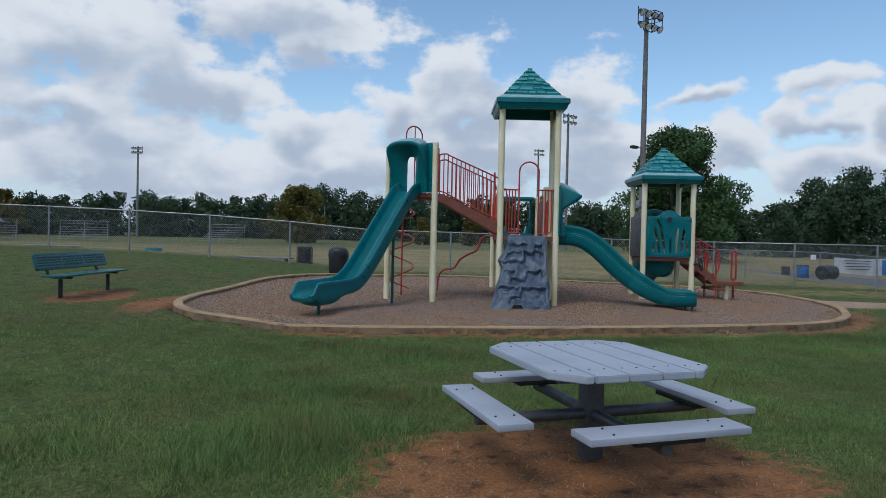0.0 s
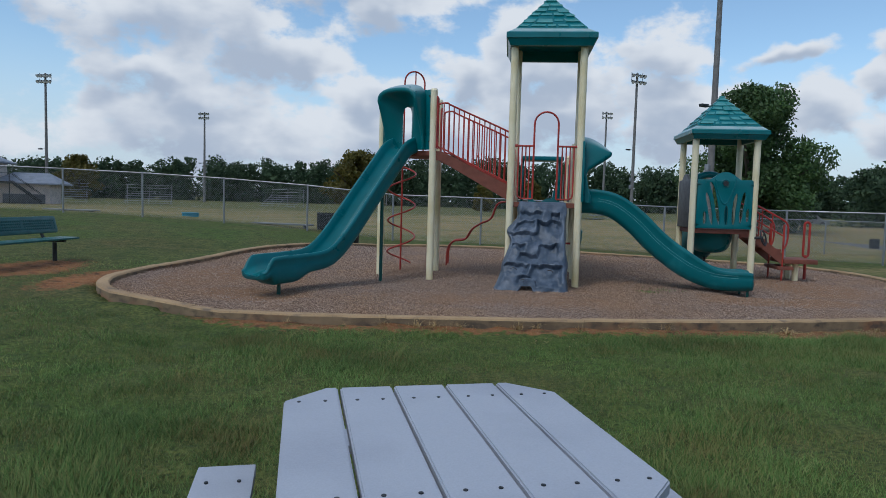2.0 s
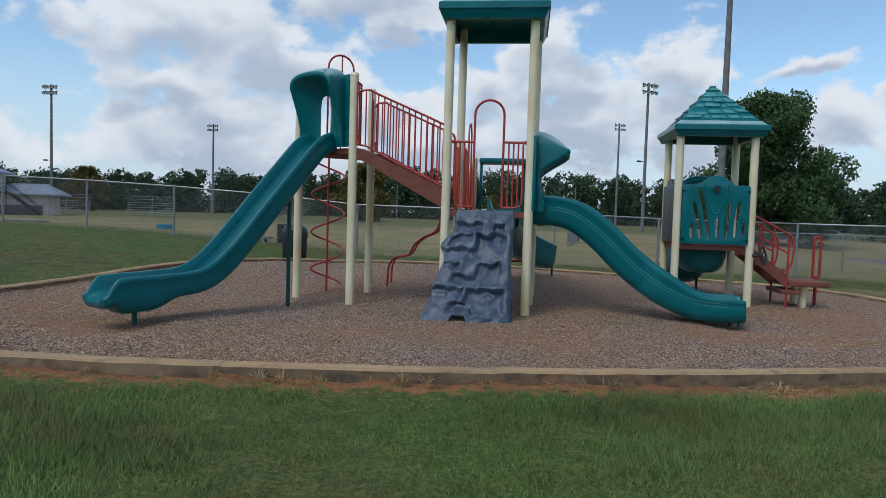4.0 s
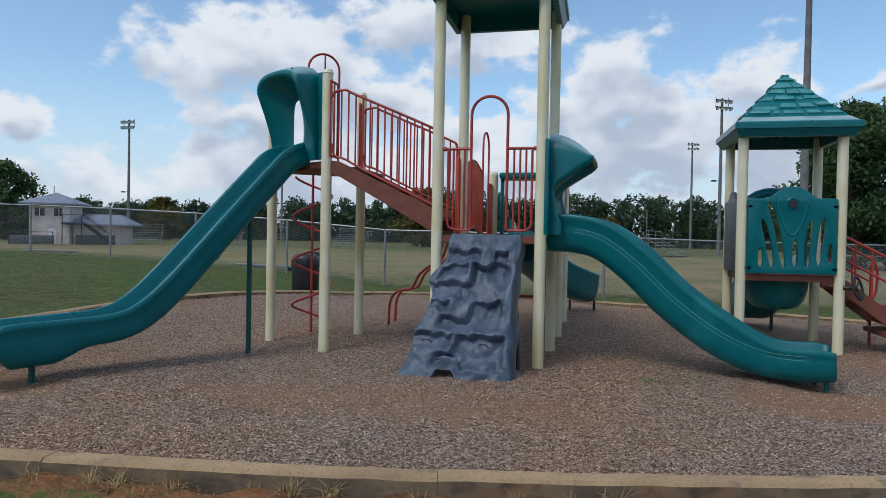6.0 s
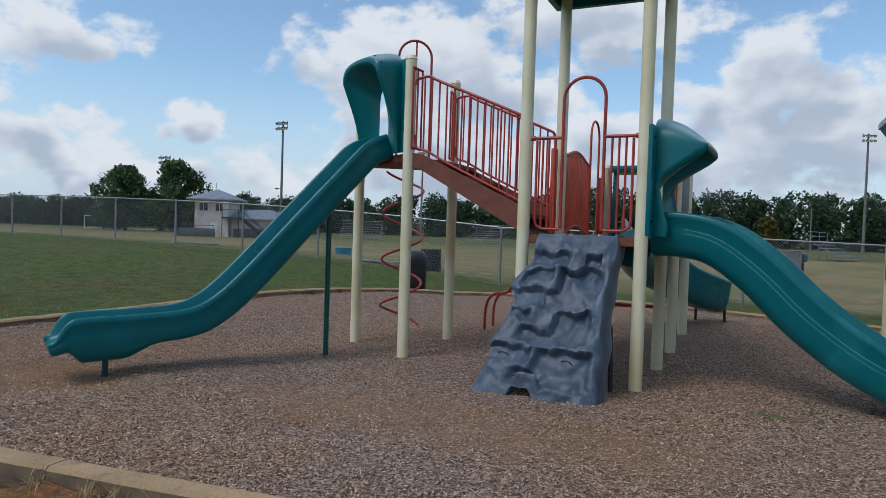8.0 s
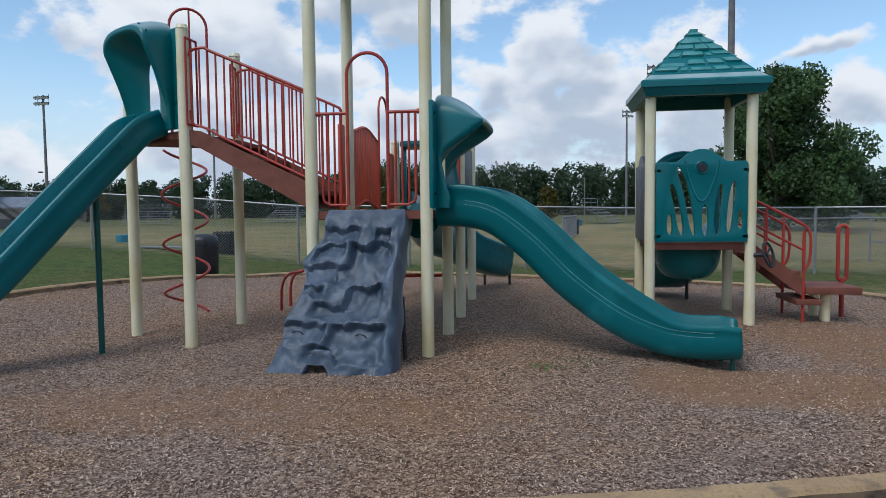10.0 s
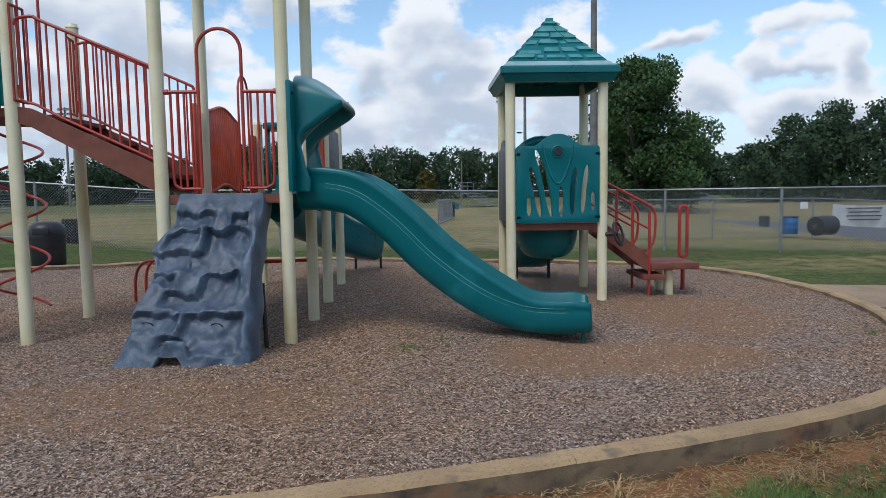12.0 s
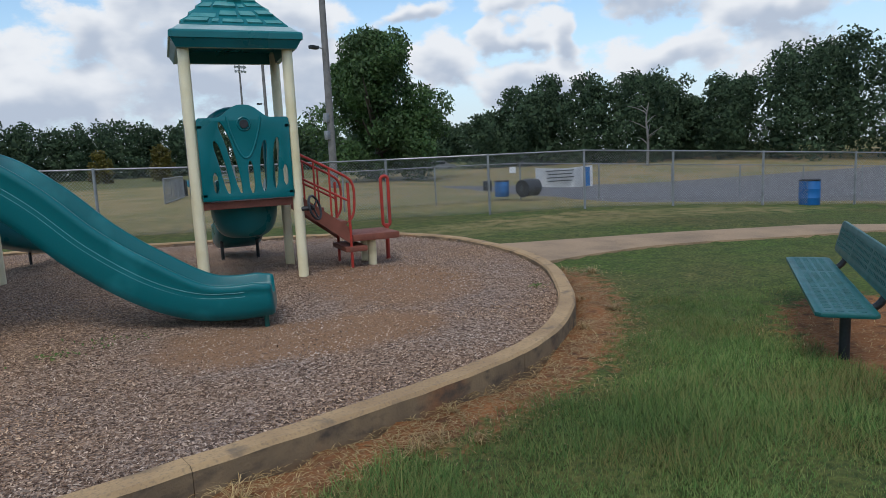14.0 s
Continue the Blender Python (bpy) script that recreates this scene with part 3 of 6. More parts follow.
def fence_line_y(x):
    return np.where(x < 9.6, 23.8, 23.8 - 0.62 * np.clip(x - 9.6, 0, 4.5) * 0.55 - 0.2 * np.clip(x - 14.1, 0, 100))


def ground_axis(lo, hi, fine_lo, fine_hi, step):
    a = list(np.arange(fine_lo, fine_hi + 1e-6, step))
    d, v = step, fine_hi
    while v < hi:
        d = min(d * 1.25, 400)
        v += d
        a.append(v)
    d, v = step, fine_lo
    while v > lo:
        d = min(d * 1.25, 400)
        v -= d
        a.insert(0, v)
    return np.array(a)


def make_ground():
    xs, ys = ground_axis(-2500, 2500, -12, 16, 0.16), ground_axis(-2500, 2500, -2, 26, 0.16)
    X, Y = np.meshgrid(xs, ys)
    near = (np.abs(X) < 60) & (np.abs(Y) < 90)
    Z = np.where(near, ground_z(X, Y), np.where(Y > 60, ground_z(np.clip(X, -60, 60), np.clip(Y, -20, 200)), ground_z(np.clip(X, -60, 60), np.clip(Y, -20, 89))))
    rough = np.random.default_rng(3).normal(0, 0.008, X.shape)
    inside = inside_kerb(X, Y)
    lip = np.where((np.abs(X - 2) < 9) & (Y > 8) & (Y < 23), kerb_distance(np.clip(X, -8, 12), np.clip(Y, 7, 24)), 9)
    Z = Z + rough + 0.055 * np.exp(-(lip / 0.35) ** 2) * (1 - smoothstep(3, 5, X)) - np.where(inside, 0.2, 0)
    fy = fence_line_y(X)
    dry = smoothstep(-1.5, 2.5, Y - fy) * 0.62 + 0.32 * smoothstep(28, 45, Y) * (X > -8)
    dry = np.maximum(dry, 1.35 * patch(X, Y, 12.5, 31.0, 6.5, 2.8))
    dry = np.maximum(dry, 0.75 * smoothstep(1, 5, Y - fy) * (X < -6) * (Y < 60))
    dry = np.maximum(dry, 0.45 * patch(X, Y, 14.0, 20.3, 8.0, 1.6))
    dry = np.where(Y > 75, 0.35, dry)
    bare = np.where((Y < 24) & (np.abs(X) < 20), bare_at(np.clip(X, -30, 30), np.clip(Y, -10, 30)), 0)
    paved = ((Y - fy > 2.8) & (X > 17.2 + 0.12 * (Y - 24)) & (Y < 46) & (X < 90)).astype(float)
    ny, nx = X.shape
    me = bpy.data.meshes.new("ground")
    idx = np.arange(nx * ny).reshape(ny, nx)
    faces = np.stack([idx[:-1, :-1], idx[:-1, 1:], idx[1:, 1:], idx[1:, :-1]], -1).reshape(-1, 4)
    me.from_pydata(np.stack([X, Y, Z], -1).reshape(-1, 3).tolist(), [], faces.tolist())
    for name, v in (("bare", bare), ("dry", dry), ("paved", paved)):
        at = me.attributes.new(name, "FLOAT", "POINT")
        at.data.foreach_set("value", v.astype(np.float32).ravel())
    me.polygons.foreach_set("use_smooth", np.ones(len(me.polygons), bool))
    me.materials.append(GROUND)
    return tagged(new("ground", me), "green lawn worn to red clay in places, with dry field beyond", "ground", kind="structure")


make_ground()


def worn_at(x, y):
    """Where feet have scuffed the chips thin: at the slides' ends, before the steps and along the front."""
    w = patch(x, y, 5.5, 13.3, 1.3, 0.75)
    w = np.maximum(w, 0.9 * patch(x, y, -2.5, 11.5, 0.9, 0.7))
    w = np.maximum(w, 0.75 * patch(x, y, 6.9, 15.2, 1.0, 1.5))
    w = np.maximum(w, 0.55 * patch(x, y, 1.3, 12.2, 2.4, 0.7))
    return np.maximum(w, 0.6 * patch(x, y, -3.6, 12.5, 0.7, 1.6))


def make_bed():
    """The wood-chip bed inside the kerb."""
    xs, ys = np.arange(-5, 9.6, 0.12), np.arange(9.4, 21.6, 0.12)
    X, Y = np.meshgrid(xs, ys)
    rng = np.random.default_rng(5)
    d = kerb_distance(X, Y)
    Z = ground_z(X, Y) + 0.085 + rng.normal(0, 0.006, X.shape) + 0.02 * np.sin(X * 1.7 + 1) * np.cos(Y * 1.3) - 0.02 * np.clip(1 - d / 0.6, 0, 1)
    for cx, cy in ((-2.4, 11.6), (5.5, 14.0)):
        Z -= 0.04 * patch(X, Y, cx, cy, 0.6, 0.6)
    keep = inside_kerb(X, Y) & (d > 0.02)
    idx = np.arange(X.size).reshape(X.shape)
    f = np.stack([idx[:-1, :-1], idx[:-1, 1:], idx[1:, 1:], idx[1:, :-1]], -1)
    ok = keep[:-1, :-1] & keep[:-1, 1:] & keep[1:, 1:] & keep[1:, :-1]
    me = bpy.data.meshes.new("playground_bed")
    me.from_pydata(np.stack([X, Y, Z], -1).reshape(-1, 3).tolist(), [], f[ok].tolist())
    at = me.attributes.new("worn", "FLOAT", "POINT")
    at.data.foreach_set("value", worn_at(X, Y).astype(np.float32).ravel())
    me.polygons.foreach_set("use_smooth", np.ones(len(me.polygons), bool))
    me.materials.append(MULCH)
    return tagged(new("playground_bed", me), "bed of grey-brown wood chips inside the kerb", "playground surface", kind="structure")


make_bed()


def make_kerb():
    """Cast lengths of concrete kerb, with open joints between them."""
    kerb = tagged(new("kerb"), "low stained tan concrete kerb round the playground bed", "kerb", kind="structure")
    rng = random.Random(4)
    n = len(KERB)
    per, i = 12, 0
    while i < n:
        m = min(per, n - i)
        secs = []
        for k in range(m + 1):
            f = k
            if k == 0:
                f = 0.008
            if k == m:
                f = m - 0.008
            j, fr = int(i + f), (i + f) % 1
            o = Vector(KERB[j % n]).lerp(Vector(KERB[(j + 1) % n]), fr)
            q = inward(j % n, KERB_W).lerp(inward((j + 1) % n, KERB_W), fr)
            z = gz(o.x, o.y) + 0.14 + rng.uniform(-0.004, 0.004)
            b = 0.018 + rng.uniform(0, 0.006)
            e = (q - o).normalized()
            pts = [(o, -0.3), (o, -b), (o + e * b, 0), (q - e * b, 0), (q, -b), (q, -0.3)]
            secs.append([Vector((p.x, p.y, z + dz)) for p, dz in pts])
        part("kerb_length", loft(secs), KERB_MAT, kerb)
        i += m


make_kerb()


def make_walk():
    """The concrete walk that leaves the kerb."""
    a = smooth_line([(9.12, 15.55, 0), (10.4, 15.75, 0), (11.7, 15.75, 0), (15.0, 14.85, 0), (22.0, 13.2, 0), (36, 10.5, 0)], 8)
    b = smooth_line([(9.1, 17.75, 0), (9.9, 17.5, 0), (12.6, 16.85, 0), (16.0, 15.75, 0), (22.6, 14.3, 0), (36.5, 11.8, 0)], 8)
    bm = bmesh.new()
    rows = []
    for p, q in zip(a, b):
        rows.append([bm.verts.new((v.x, v.y, gz(v.x, v.y) + dz)) for v, dz in ((p, -0.1), (p, 0.03), (p.lerp(q, 0.5), 0.035), (q, 0.03), (q, -0.1))])
    for r, s in zip(rows, rows[1:]):
        for k in range(4):
            bm.faces.new((r[k], r[k + 1], s[k + 1], s[k]))
    return tagged(part("pavement", bm, WALKWAY), "worn tan concrete footpath leading from the kerb", "footpath", kind="structure")


make_walk()


# ---- the large play structure ----
POST_R = 0.064
PA, PB, PC = (-0.2, 14.2), (-0.24, 15.5), (-1.24, 14.83)
PD, PF, PM, PE = (1.2, 14.14), (2.385, 14.14), (1.275, 15.22), (2.44, 15.22)
PI, PJ, PL = (2.47, 16.2), (2.47, 17.6), (1.31, 17.6)
DECK_LOW, DECK_HIGH, DECK_SMALL = 1.55, 2.42, 1.12


def upright(parent, xy, top, group="", r=POST_R):
    x, y = xy
    z0 = bed_z(x, y) - 0.1
    bm = tube([(x, y, z0), (x, y, top - 0.03)], r, 18, caps=False)
    bm = tube([(x, y, top - 0.03), (x, y, top)], r + 0.004, 18, bm, r2=r - 0.012)
    p = part("post", bm, CREAM, parent)
    part("cap", tube([(x, y, top - 0.035), (x, y, top - 0.012), (x, y, top + 0.008)], r + 0.006, 18, r2=r - 0.012), CREAM, p)
    return p


def rod(parent, pts, r=0.014, material=None, name="rail", seg=8):
    return part(name, tube(pts, r, seg), material or RED, parent)


def deck_plate(parent, corners, z, thick=0.09):
    bm = bmesh.new()
    lo = [bm.verts.new((*c, z - thick)) for c in corners]
    hi = [bm.verts.new((*c, z)) for c in corners]
    bm.faces.new(lo[::-1])
    bm.faces.new(hi)
    n = len(corners)
    for i in range(n):
        bm.faces.new((lo[i], lo[(i + 1) % n], hi[(i + 1) % n], hi[i]))
    bmesh.ops.bevel(bm, geom=list(bm.edges), offset=0.008, segments=2, affect="EDGES")
    return part("deck", bm, DECK, parent, "brown plastic-coated steel deck")


def chute(parent, line, width, wall, drop, material, name="slide", label=""):
    """A moulded open slide: floor line, width, wall height and depth of the skirt below along it."""
    pts = smooth_line(line, 8)
    n = len(pts)
    secs = []
    for i, p in enumerate(pts):
        k = i / (n - 1)
        t = (pts[min(i + 1, n - 1)] - pts[max(i - 1, 0)]).normalized()
        s = Vector((t.y, -t.x, 0)).normalized()
        u = s.cross(t).normalized()
        w = width(k) / 2 if callable(width) else width / 2
        h, d = wall(k), drop(k)
        lip = min(0.05, h * 0.35)
        sec = [(-w, h), (-w + 0.015, h * 0.55), (-w + 0.05, h * 0.2), (-w + 0.12, 0.02), (-w * 0.4, 0), (w * 0.4, 0), (w - 0.12, 0.02), (w - 0.05, h * 0.2),
               (w - 0.015, h * 0.55), (w, h), (w + 0.012, h + 0.014), (w + 0.035, h + 0.016), (w + 0.052, h), (w + 0.054, h - lip), (w + 0.046, h - lip * 1.25), (w + 0.056, h * 0.3),
               (w + 0.046, -d * 0.4), (w + 0.01, -d * 0.85), (w - 0.08, -d), (0, -d), (-w + 0.08, -d), (-w - 0.01, -d * 0.85), (-w - 0.046, -d * 0.4), (-w - 0.056, h * 0.3),
               (-w - 0.046, h - lip * 1.25), (-w - 0.054, h - lip), (-w - 0.052, h), (-w - 0.035, h + 0.016), (-w - 0.012, h + 0.014)]
        secs.append([p + s * a + u * b for a, b in sec])
    a = secs[-1]
    mid = sum(a, Vector()) / len(a)
    end = (pts[-1] - pts[-2]).normalized()
    secs.append([mid + (p - mid) * 0.94 + end * 0.025 for p in a])
    secs.append([mid + (p - mid) * 0.80 + end * 0.035 for p in a])
    return part(name, loft(secs), material, parent, label, sharp=1.3)


def hood(parent, centre, out, z, half=0.43, height=1.18, reach=0.47, flat=0.14, inner=0.34, waist=(0.28, 0.3, 0.2, 0.16, 0.1, 0.14, 0.5, 0.88, 1.0, 1.0)):
    """The moulded arch over a slide's head: a domed brim that slopes to a rounded lip, a pulled-in waist and a flared foot."""
    c, o = Vector((*centre, 0)), Vector((*out, 0)).normalized()
    s = Vector((o.y, -o.x, 0))
    up = Vector((0, 0, 1))
    arch = []
    for i in range(49):
        k = i / 48
        if k < 0.33:
            a, b = -half, k / 0.33 * 0.74
        elif k > 0.67:
            a, b = half, (1 - k) / 0.33 * 0.74
        else:
            an = math.pi * (1 - (k - 0.33) / 0.34)
            a, b = half * math.copysign(abs(math.cos(an)) ** 0.7, math.cos(an)), 0.74 + 0.26 * math.sin(an) ** 0.8
        arch.append((a, b))

    def far(q):
        return reach * float(np.interp(q, (0, 0.1, 0.2, 0.3, 0.42, 0.5, 0.6, 0.7, 0.76, 1.0), waist))

    def ring(v, wide, tall, push=0.0):
        r = []
        for a, q in arch:
            lip = q if q < 0.74 else 0.74 + (q - 0.74) * flat
            zz = (q + (lip - q) * v ** 1.9) * height * tall
            r.append(c + s * (a * wide) + o * (far(q) * v + push) + up * (z + zz))
        return r

    outer = [ring(v, 1 + 0.04 * math.sin(v * math.pi / 2), 1.0) for v in (0, 0.1, 0.25, 0.4, 0.55, 0.7, 0.82, 0.92, 1.0)]
    lip = [ring(1.0, 1.025, 0.985, 0.022), ring(1.0, 0.985, 0.955, 0.026), ring(1.0, 0.95, 0.93, 0.014)]
    inner = [ring(v, inner + (0.92 - inner) * v, 0.66 + 0.26 * v) for v in (0.97, 0.85, 0.7, 0.5, 0.3, 0.12, 0.0)]
    rings = outer + lip + inner
    bm = bmesh.new()
    G = [[bm.verts.new(p) for p in r] for r in rings]
    m = len(arch)
    for a, b in zip(G, G[1:] + G[:1]):
        for j in range(m - 1):
            bm.faces.new((a[j], a[j + 1], b[j + 1], b[j]))
    bm.faces.new([r[0] for r in G])
    bm.faces.new([r[m - 1] for r in G][::-1])
    h = part("slide_hood", bm, TEAL_PALE_TOP, parent, "moulded teal plastic arch with a pale-topped brim", sharp=1.25)
    rot = Matrix((s.to_tuple() + (0,), o.to_tuple() + (0,), (0, 0, 1, 0), (0, 0, 0, 1))).transposed()
    for sg in (-1, 1):
        w = 0.6 - half
        part("flange", box((w + 0.03, 0.05, height * 0.9), c + s * (sg * (half + w / 2 - 0.02)) + up * (z + height * 0.45), 0.018, rot), TEAL, h)
        for q in (0.12, 0.8):
            at = c + s * (sg * (half + w * 0.55)) + o * 0.025 + up * (z + height * q)
            part("bolt", tube([at, at + o * 0.012], 0.014, 8), DARK_STEEL, h)
    for k in (0.38, 0.44):
        at = outer[7][int(k * 48)]
        part("rivet", tube([at - up * 0.004, at + up * 0.012], 0.012, 8), TEAL, h)
    return h


def plate(name, outline, holes, thick, m, material, parent, label=""):
    """A flat moulded panel with cut-out holes; m places its own x, y plane."""
    cu = bpy.data.curves.new(name, "CURVE")
    cu.dimensions, cu.fill_mode, cu.extrude, cu.bevel_depth, cu.bevel_resolution = "2D", "BOTH", thick / 2 - 0.006, 0.006, 1
    for loop in [outline] + holes:
        sp = cu.splines.new("POLY")
        sp.points.add(len(loop) - 1)
        for q, (x, y) in zip(sp.points, loop):
            q.co = (x, y, 0, 1)
        sp.use_cyclic_u = True
    tmp = bpy.data.objects.new(name, cu)
    scene.collection.objects.link(tmp)
    me = bpy.data.meshes.new_from_object(tmp.evaluated_get(bpy.context.evaluated_depsgraph_get()))
    bpy.data.objects.remove(tmp)
    bm = bmesh.new()
    bm.from_mesh(me)
    bpy.data.meshes.remove(me)
    bpy.data.curves.remove(cu)
    bmesh.ops.remove_doubles(bm, verts=bm.verts, dist=1e-4)
    bmesh.ops.transform(bm, matrix=m, verts=bm.verts)
    return part(name, bm, material, parent, label)


def shingle_roof(parent, cx, cy, half, z_eave, z_base, z_apex, half_base, drop):
    """A moulded roof: a deep eave with a flat shelf, and a steep hip of thick staggered shingles."""
    bm = bmesh.new()

    def ring(h, z):
        return [Vector((cx + sx * h, cy + sy * h, z)) for sx, sy in ((-1, -1), (1, -1), (1, 1), (-1, 1))]

    secs = [ring(half - 0.16, z_eave - 0.02), ring(half - 0.14, z_eave - drop), ring(half - 0.07, z_eave - drop), ring(half - 0.06, z_eave - drop * 0.9), ring(half - 0.02, z_eave - drop * 0.45), ring(half, z_eave - drop * 0.4),
            ring(half, z_eave), ring(half - 0.015, z_eave + 0.018), ring(half - 0.05, z_eave + 0.03), ring(half_base + 0.04, z_base - 0.025), ring(half_base + 0.03, z_base), ring(0.03, z_apex - 0.02)]
    bm = loft(secs)
    roof = part("roof", bm, TEAL, parent, "teal moulded plastic hip roof with raised shingles", smooth=False)
    shelf = [ring(half - 0.045, z_eave + 0.028), ring(half - 0.05, z_eave + 0.036), ring(half_base + 0.05, z_base - 0.018), ring(half_base + 0.05, z_base - 0.03)]
    part("eave_shelf", loft(shelf, caps=False), TEAL_SHEEN, roof, "flat ledge of the roof, sky sheen painted in pale", smooth=False)
    rng = random.Random(int(cx * 10))
    rows = 6
    slope_h = z_apex - z_base
    for side in range(4):
        turn = Matrix.Translation((cx, cy, 0)) @ pose(0, 0, 0, 0, 0, 90 * side)
        for r in range(rows):
            k0, k1 = r / rows, (r + 1.12) / rows
            if r == rows - 1:
                k1 = 0.985
            w0 = half_base * (1 - k0)
            count = max(1, round(w0 * 2 / 0.215))
            cuts = [0] + sorted((i + rng.uniform(-0.3, 0.3)) / count for i in range(1, count)) + [1]
            for a, b in zip(cuts, cuts[1:]):
                th = rng.uniform(0.026, 0.048)
                lo = k0 - (rng.uniform(-0.03, 0.065) if r else 0.0)
                bm = bmesh.new()

                def P(u, k, off):
                    w = half_base * (1 - k)
                    nrm = Vector((0, -slope_h, half_base)) / math.hypot(slope_h, half_base)
                    x = (u * 2 - 1) * w
                    return turn @ (Vector((x, -w, z_base + slope_h * k)) + nrm * off)

                g = 0.012
                u0, u1 = a + (g if a > 0 else 0), b - (g if b < 1 else 0)
                q = [P(u0, lo, 0.0), P(u1, lo, 0.0), P(u1, k1, 0.0), P(u0, k1, 0.0)]
                t = [P(u0 + 0.01, lo + 0.012, th), P(u1 - 0.01, lo + 0.012, th), P(u1 - 0.01, k1, 0.006), P(u0 + 0.01, k1, 0.006)]
                V = [bm.verts.new(p) for p in q + t]
                for f in ((0, 1, 5, 4), (1, 2, 6, 5), (2, 3, 7, 6), (3, 0, 4, 7), (4, 5, 6, 7), (3, 2, 1, 0)):
                    bm.faces.new([V[i] for i in f])
                part("shingle", bm, ROOF_TEAL, roof, smooth=False)
    part("cap", box((0.1, 0.1, 0.05), (cx, cy, z_apex - 0.02), 0.012), ROOF_TEAL, roof)
    return roof


big = thing("play_structure", "large playground climber with teal slides, cream posts and red railings", "playground", (1.1, 14.6, bed_z(1.1, 14.6)), world=True)
for xy, top in ((PA, 3.5), (PB, 3.5), (PC, 3.5), (PD, 4.40), (PF, 4.40), (PM, 4.40), (PE, 4.40), (PI, 2.75), (PJ, 2.6), (PL, 2.6)):
    upright(big, xy, top)
deck_plate(big, [PD, PF, PE, PM], DECK_LOW)
deck_plate(big, [PM, PE, PJ, PL], DECK_LOW)
deck_plate(big, [PA, PB, PC], DECK_HIGH)
shingle_roof(big, 1.815, 14.68, 0.77, 4.42, 4.54, 5.22, 0.575, 0.2)


# left slide: from the triangular deck's edge towards the front left
def along(c, d, s, z):
    return (c[0] + d[0] * s, c[1] + d[1] * s, z)


SL_C, SL_D = ((PA[0] + PC[0]) / 2, (PA[1] + PC[1]) / 2), Vector((-0.5, -0.866))
line = [along(SL_C, SL_D, s, z) for s, z in ((0.02, 2.45), (0.22, 2.36), (0.45, 2.13), (1.0, 1.55), (1.6, 0.91), (1.95, 0.61), (2.25, 0.485), (2.7, 0.45), (3.05, 0.44), (3.26, 0.425), (3.42, 0.385))]
left_slide = chute(big, line, 0.44, lambda k: 0.21 - 0.16 * float(smoothstep(0.88, 1.0, k)), lambda k: 0.075 + 0.13 * float(patch(np.float64(k), np.float64(0), 0.80, 0, 0.11, 1)), TEAL,
                   "slide", "tall straight teal plastic slide with a flat run-out")
hood(big, SL_C, SL_D, DECK_HIGH + 0.02, reach=0.34, flat=0.7, inner=0.24, waist=(0.2, 0.24, 0.26, 0.34, 0.48, 0.58, 0.72, 0.86, 0.94, 1.0))
x, y, z = along(SL_C, SL_D, 2.97, 0)
part("slide_foot", tube([(x, y, bed_z(x, y) - 0.1), (x, y, 0.3)], 0.03, 10), TEAL_METAL, left_slide)
x, y = -1.04, 13.9
part("slide_prop", tube([(x, y, bed_z(x, y) - 0.1), (x, y, 1.78)], 0.03, 12), TEAL_METAL, left_slide, "dark green steel prop")

# right slide: a wave slide from the low deck
SR_C, SR_D = (2.5, 14.68), Vector((0.983, -0.184))
line = [along(SR_C, SR_D, s, z) for s, z in ((0.0, 1.56), (0.3, 1.55), (0.6, 1.47), (0.95, 1.22), (1.35, 0.84), (1.8, 0.52), (2.2, 0.35), (2.55, 0.31), (2.88, 0.33))]
right_slide = chute(big, line, 0.53, lambda k: 0.24 - 0.09 * float(smoothstep(0.6, 0.85, k)) - 0.03 * float(smoothstep(0.95, 1.0, k)), lambda k: 0.18, TEAL_MOTTLED, "slide", "teal plastic wave slide with paler streaks")
hood(big, (2.47, 14.68), (1, -0.05), DECK_LOW + 0.02)
seam_line = smooth_line(line, 8)[8:-4]
# Two moulding beads; their pale colour stands in for the grooves' highlight.
for up in (0.055, 0.095):
    bead = []
    for p, q in zip(seam_line, seam_line[1:]):
        t = (q - p).normalized()
        s = Vector((t.y, -t.x, 0)).normalized()
        bead.append(p + s * 0.318 + s.cross(t).normalized() * up)
    part("bead", tube(bead, 0.003, 6), GLINT_TEAL, right_slide, "moulding line with its highlight painted pale")
x, y, z = along(SR_C, SR_D, 2.8, 0)
for sd in (-0.2, 0.2):
    part("slide_foot", tube([(x, y + sd, bed_z(x, y) - 0.1), (x, y + sd, 0.2)], 0.022, 10), TEAL_METAL, right_slide)


def guard(parent, a, b, z0, z1, bars, name="railing", r=0.014):
    """A framed railing between two points: top and bottom rail with upright bars between."""
    a, b = Vector((*a, 0)), Vector((*b, 0))
    lo, hi = Vector((0, 0, z0)), Vector((0, 0, z1))
    frame_ob = part(name, tube([a + hi, b + hi], r, 8), RED, parent)
    part("bottom_rail", tube([a + lo, b + lo], r, 8), RED, frame_ob)
    for i in range(bars):
        p = a.lerp(b, i / (bars - 1))
        part("bar", tube([p + lo, p + hi], r * 0.85, 8), RED, frame_ob)
    return frame_ob


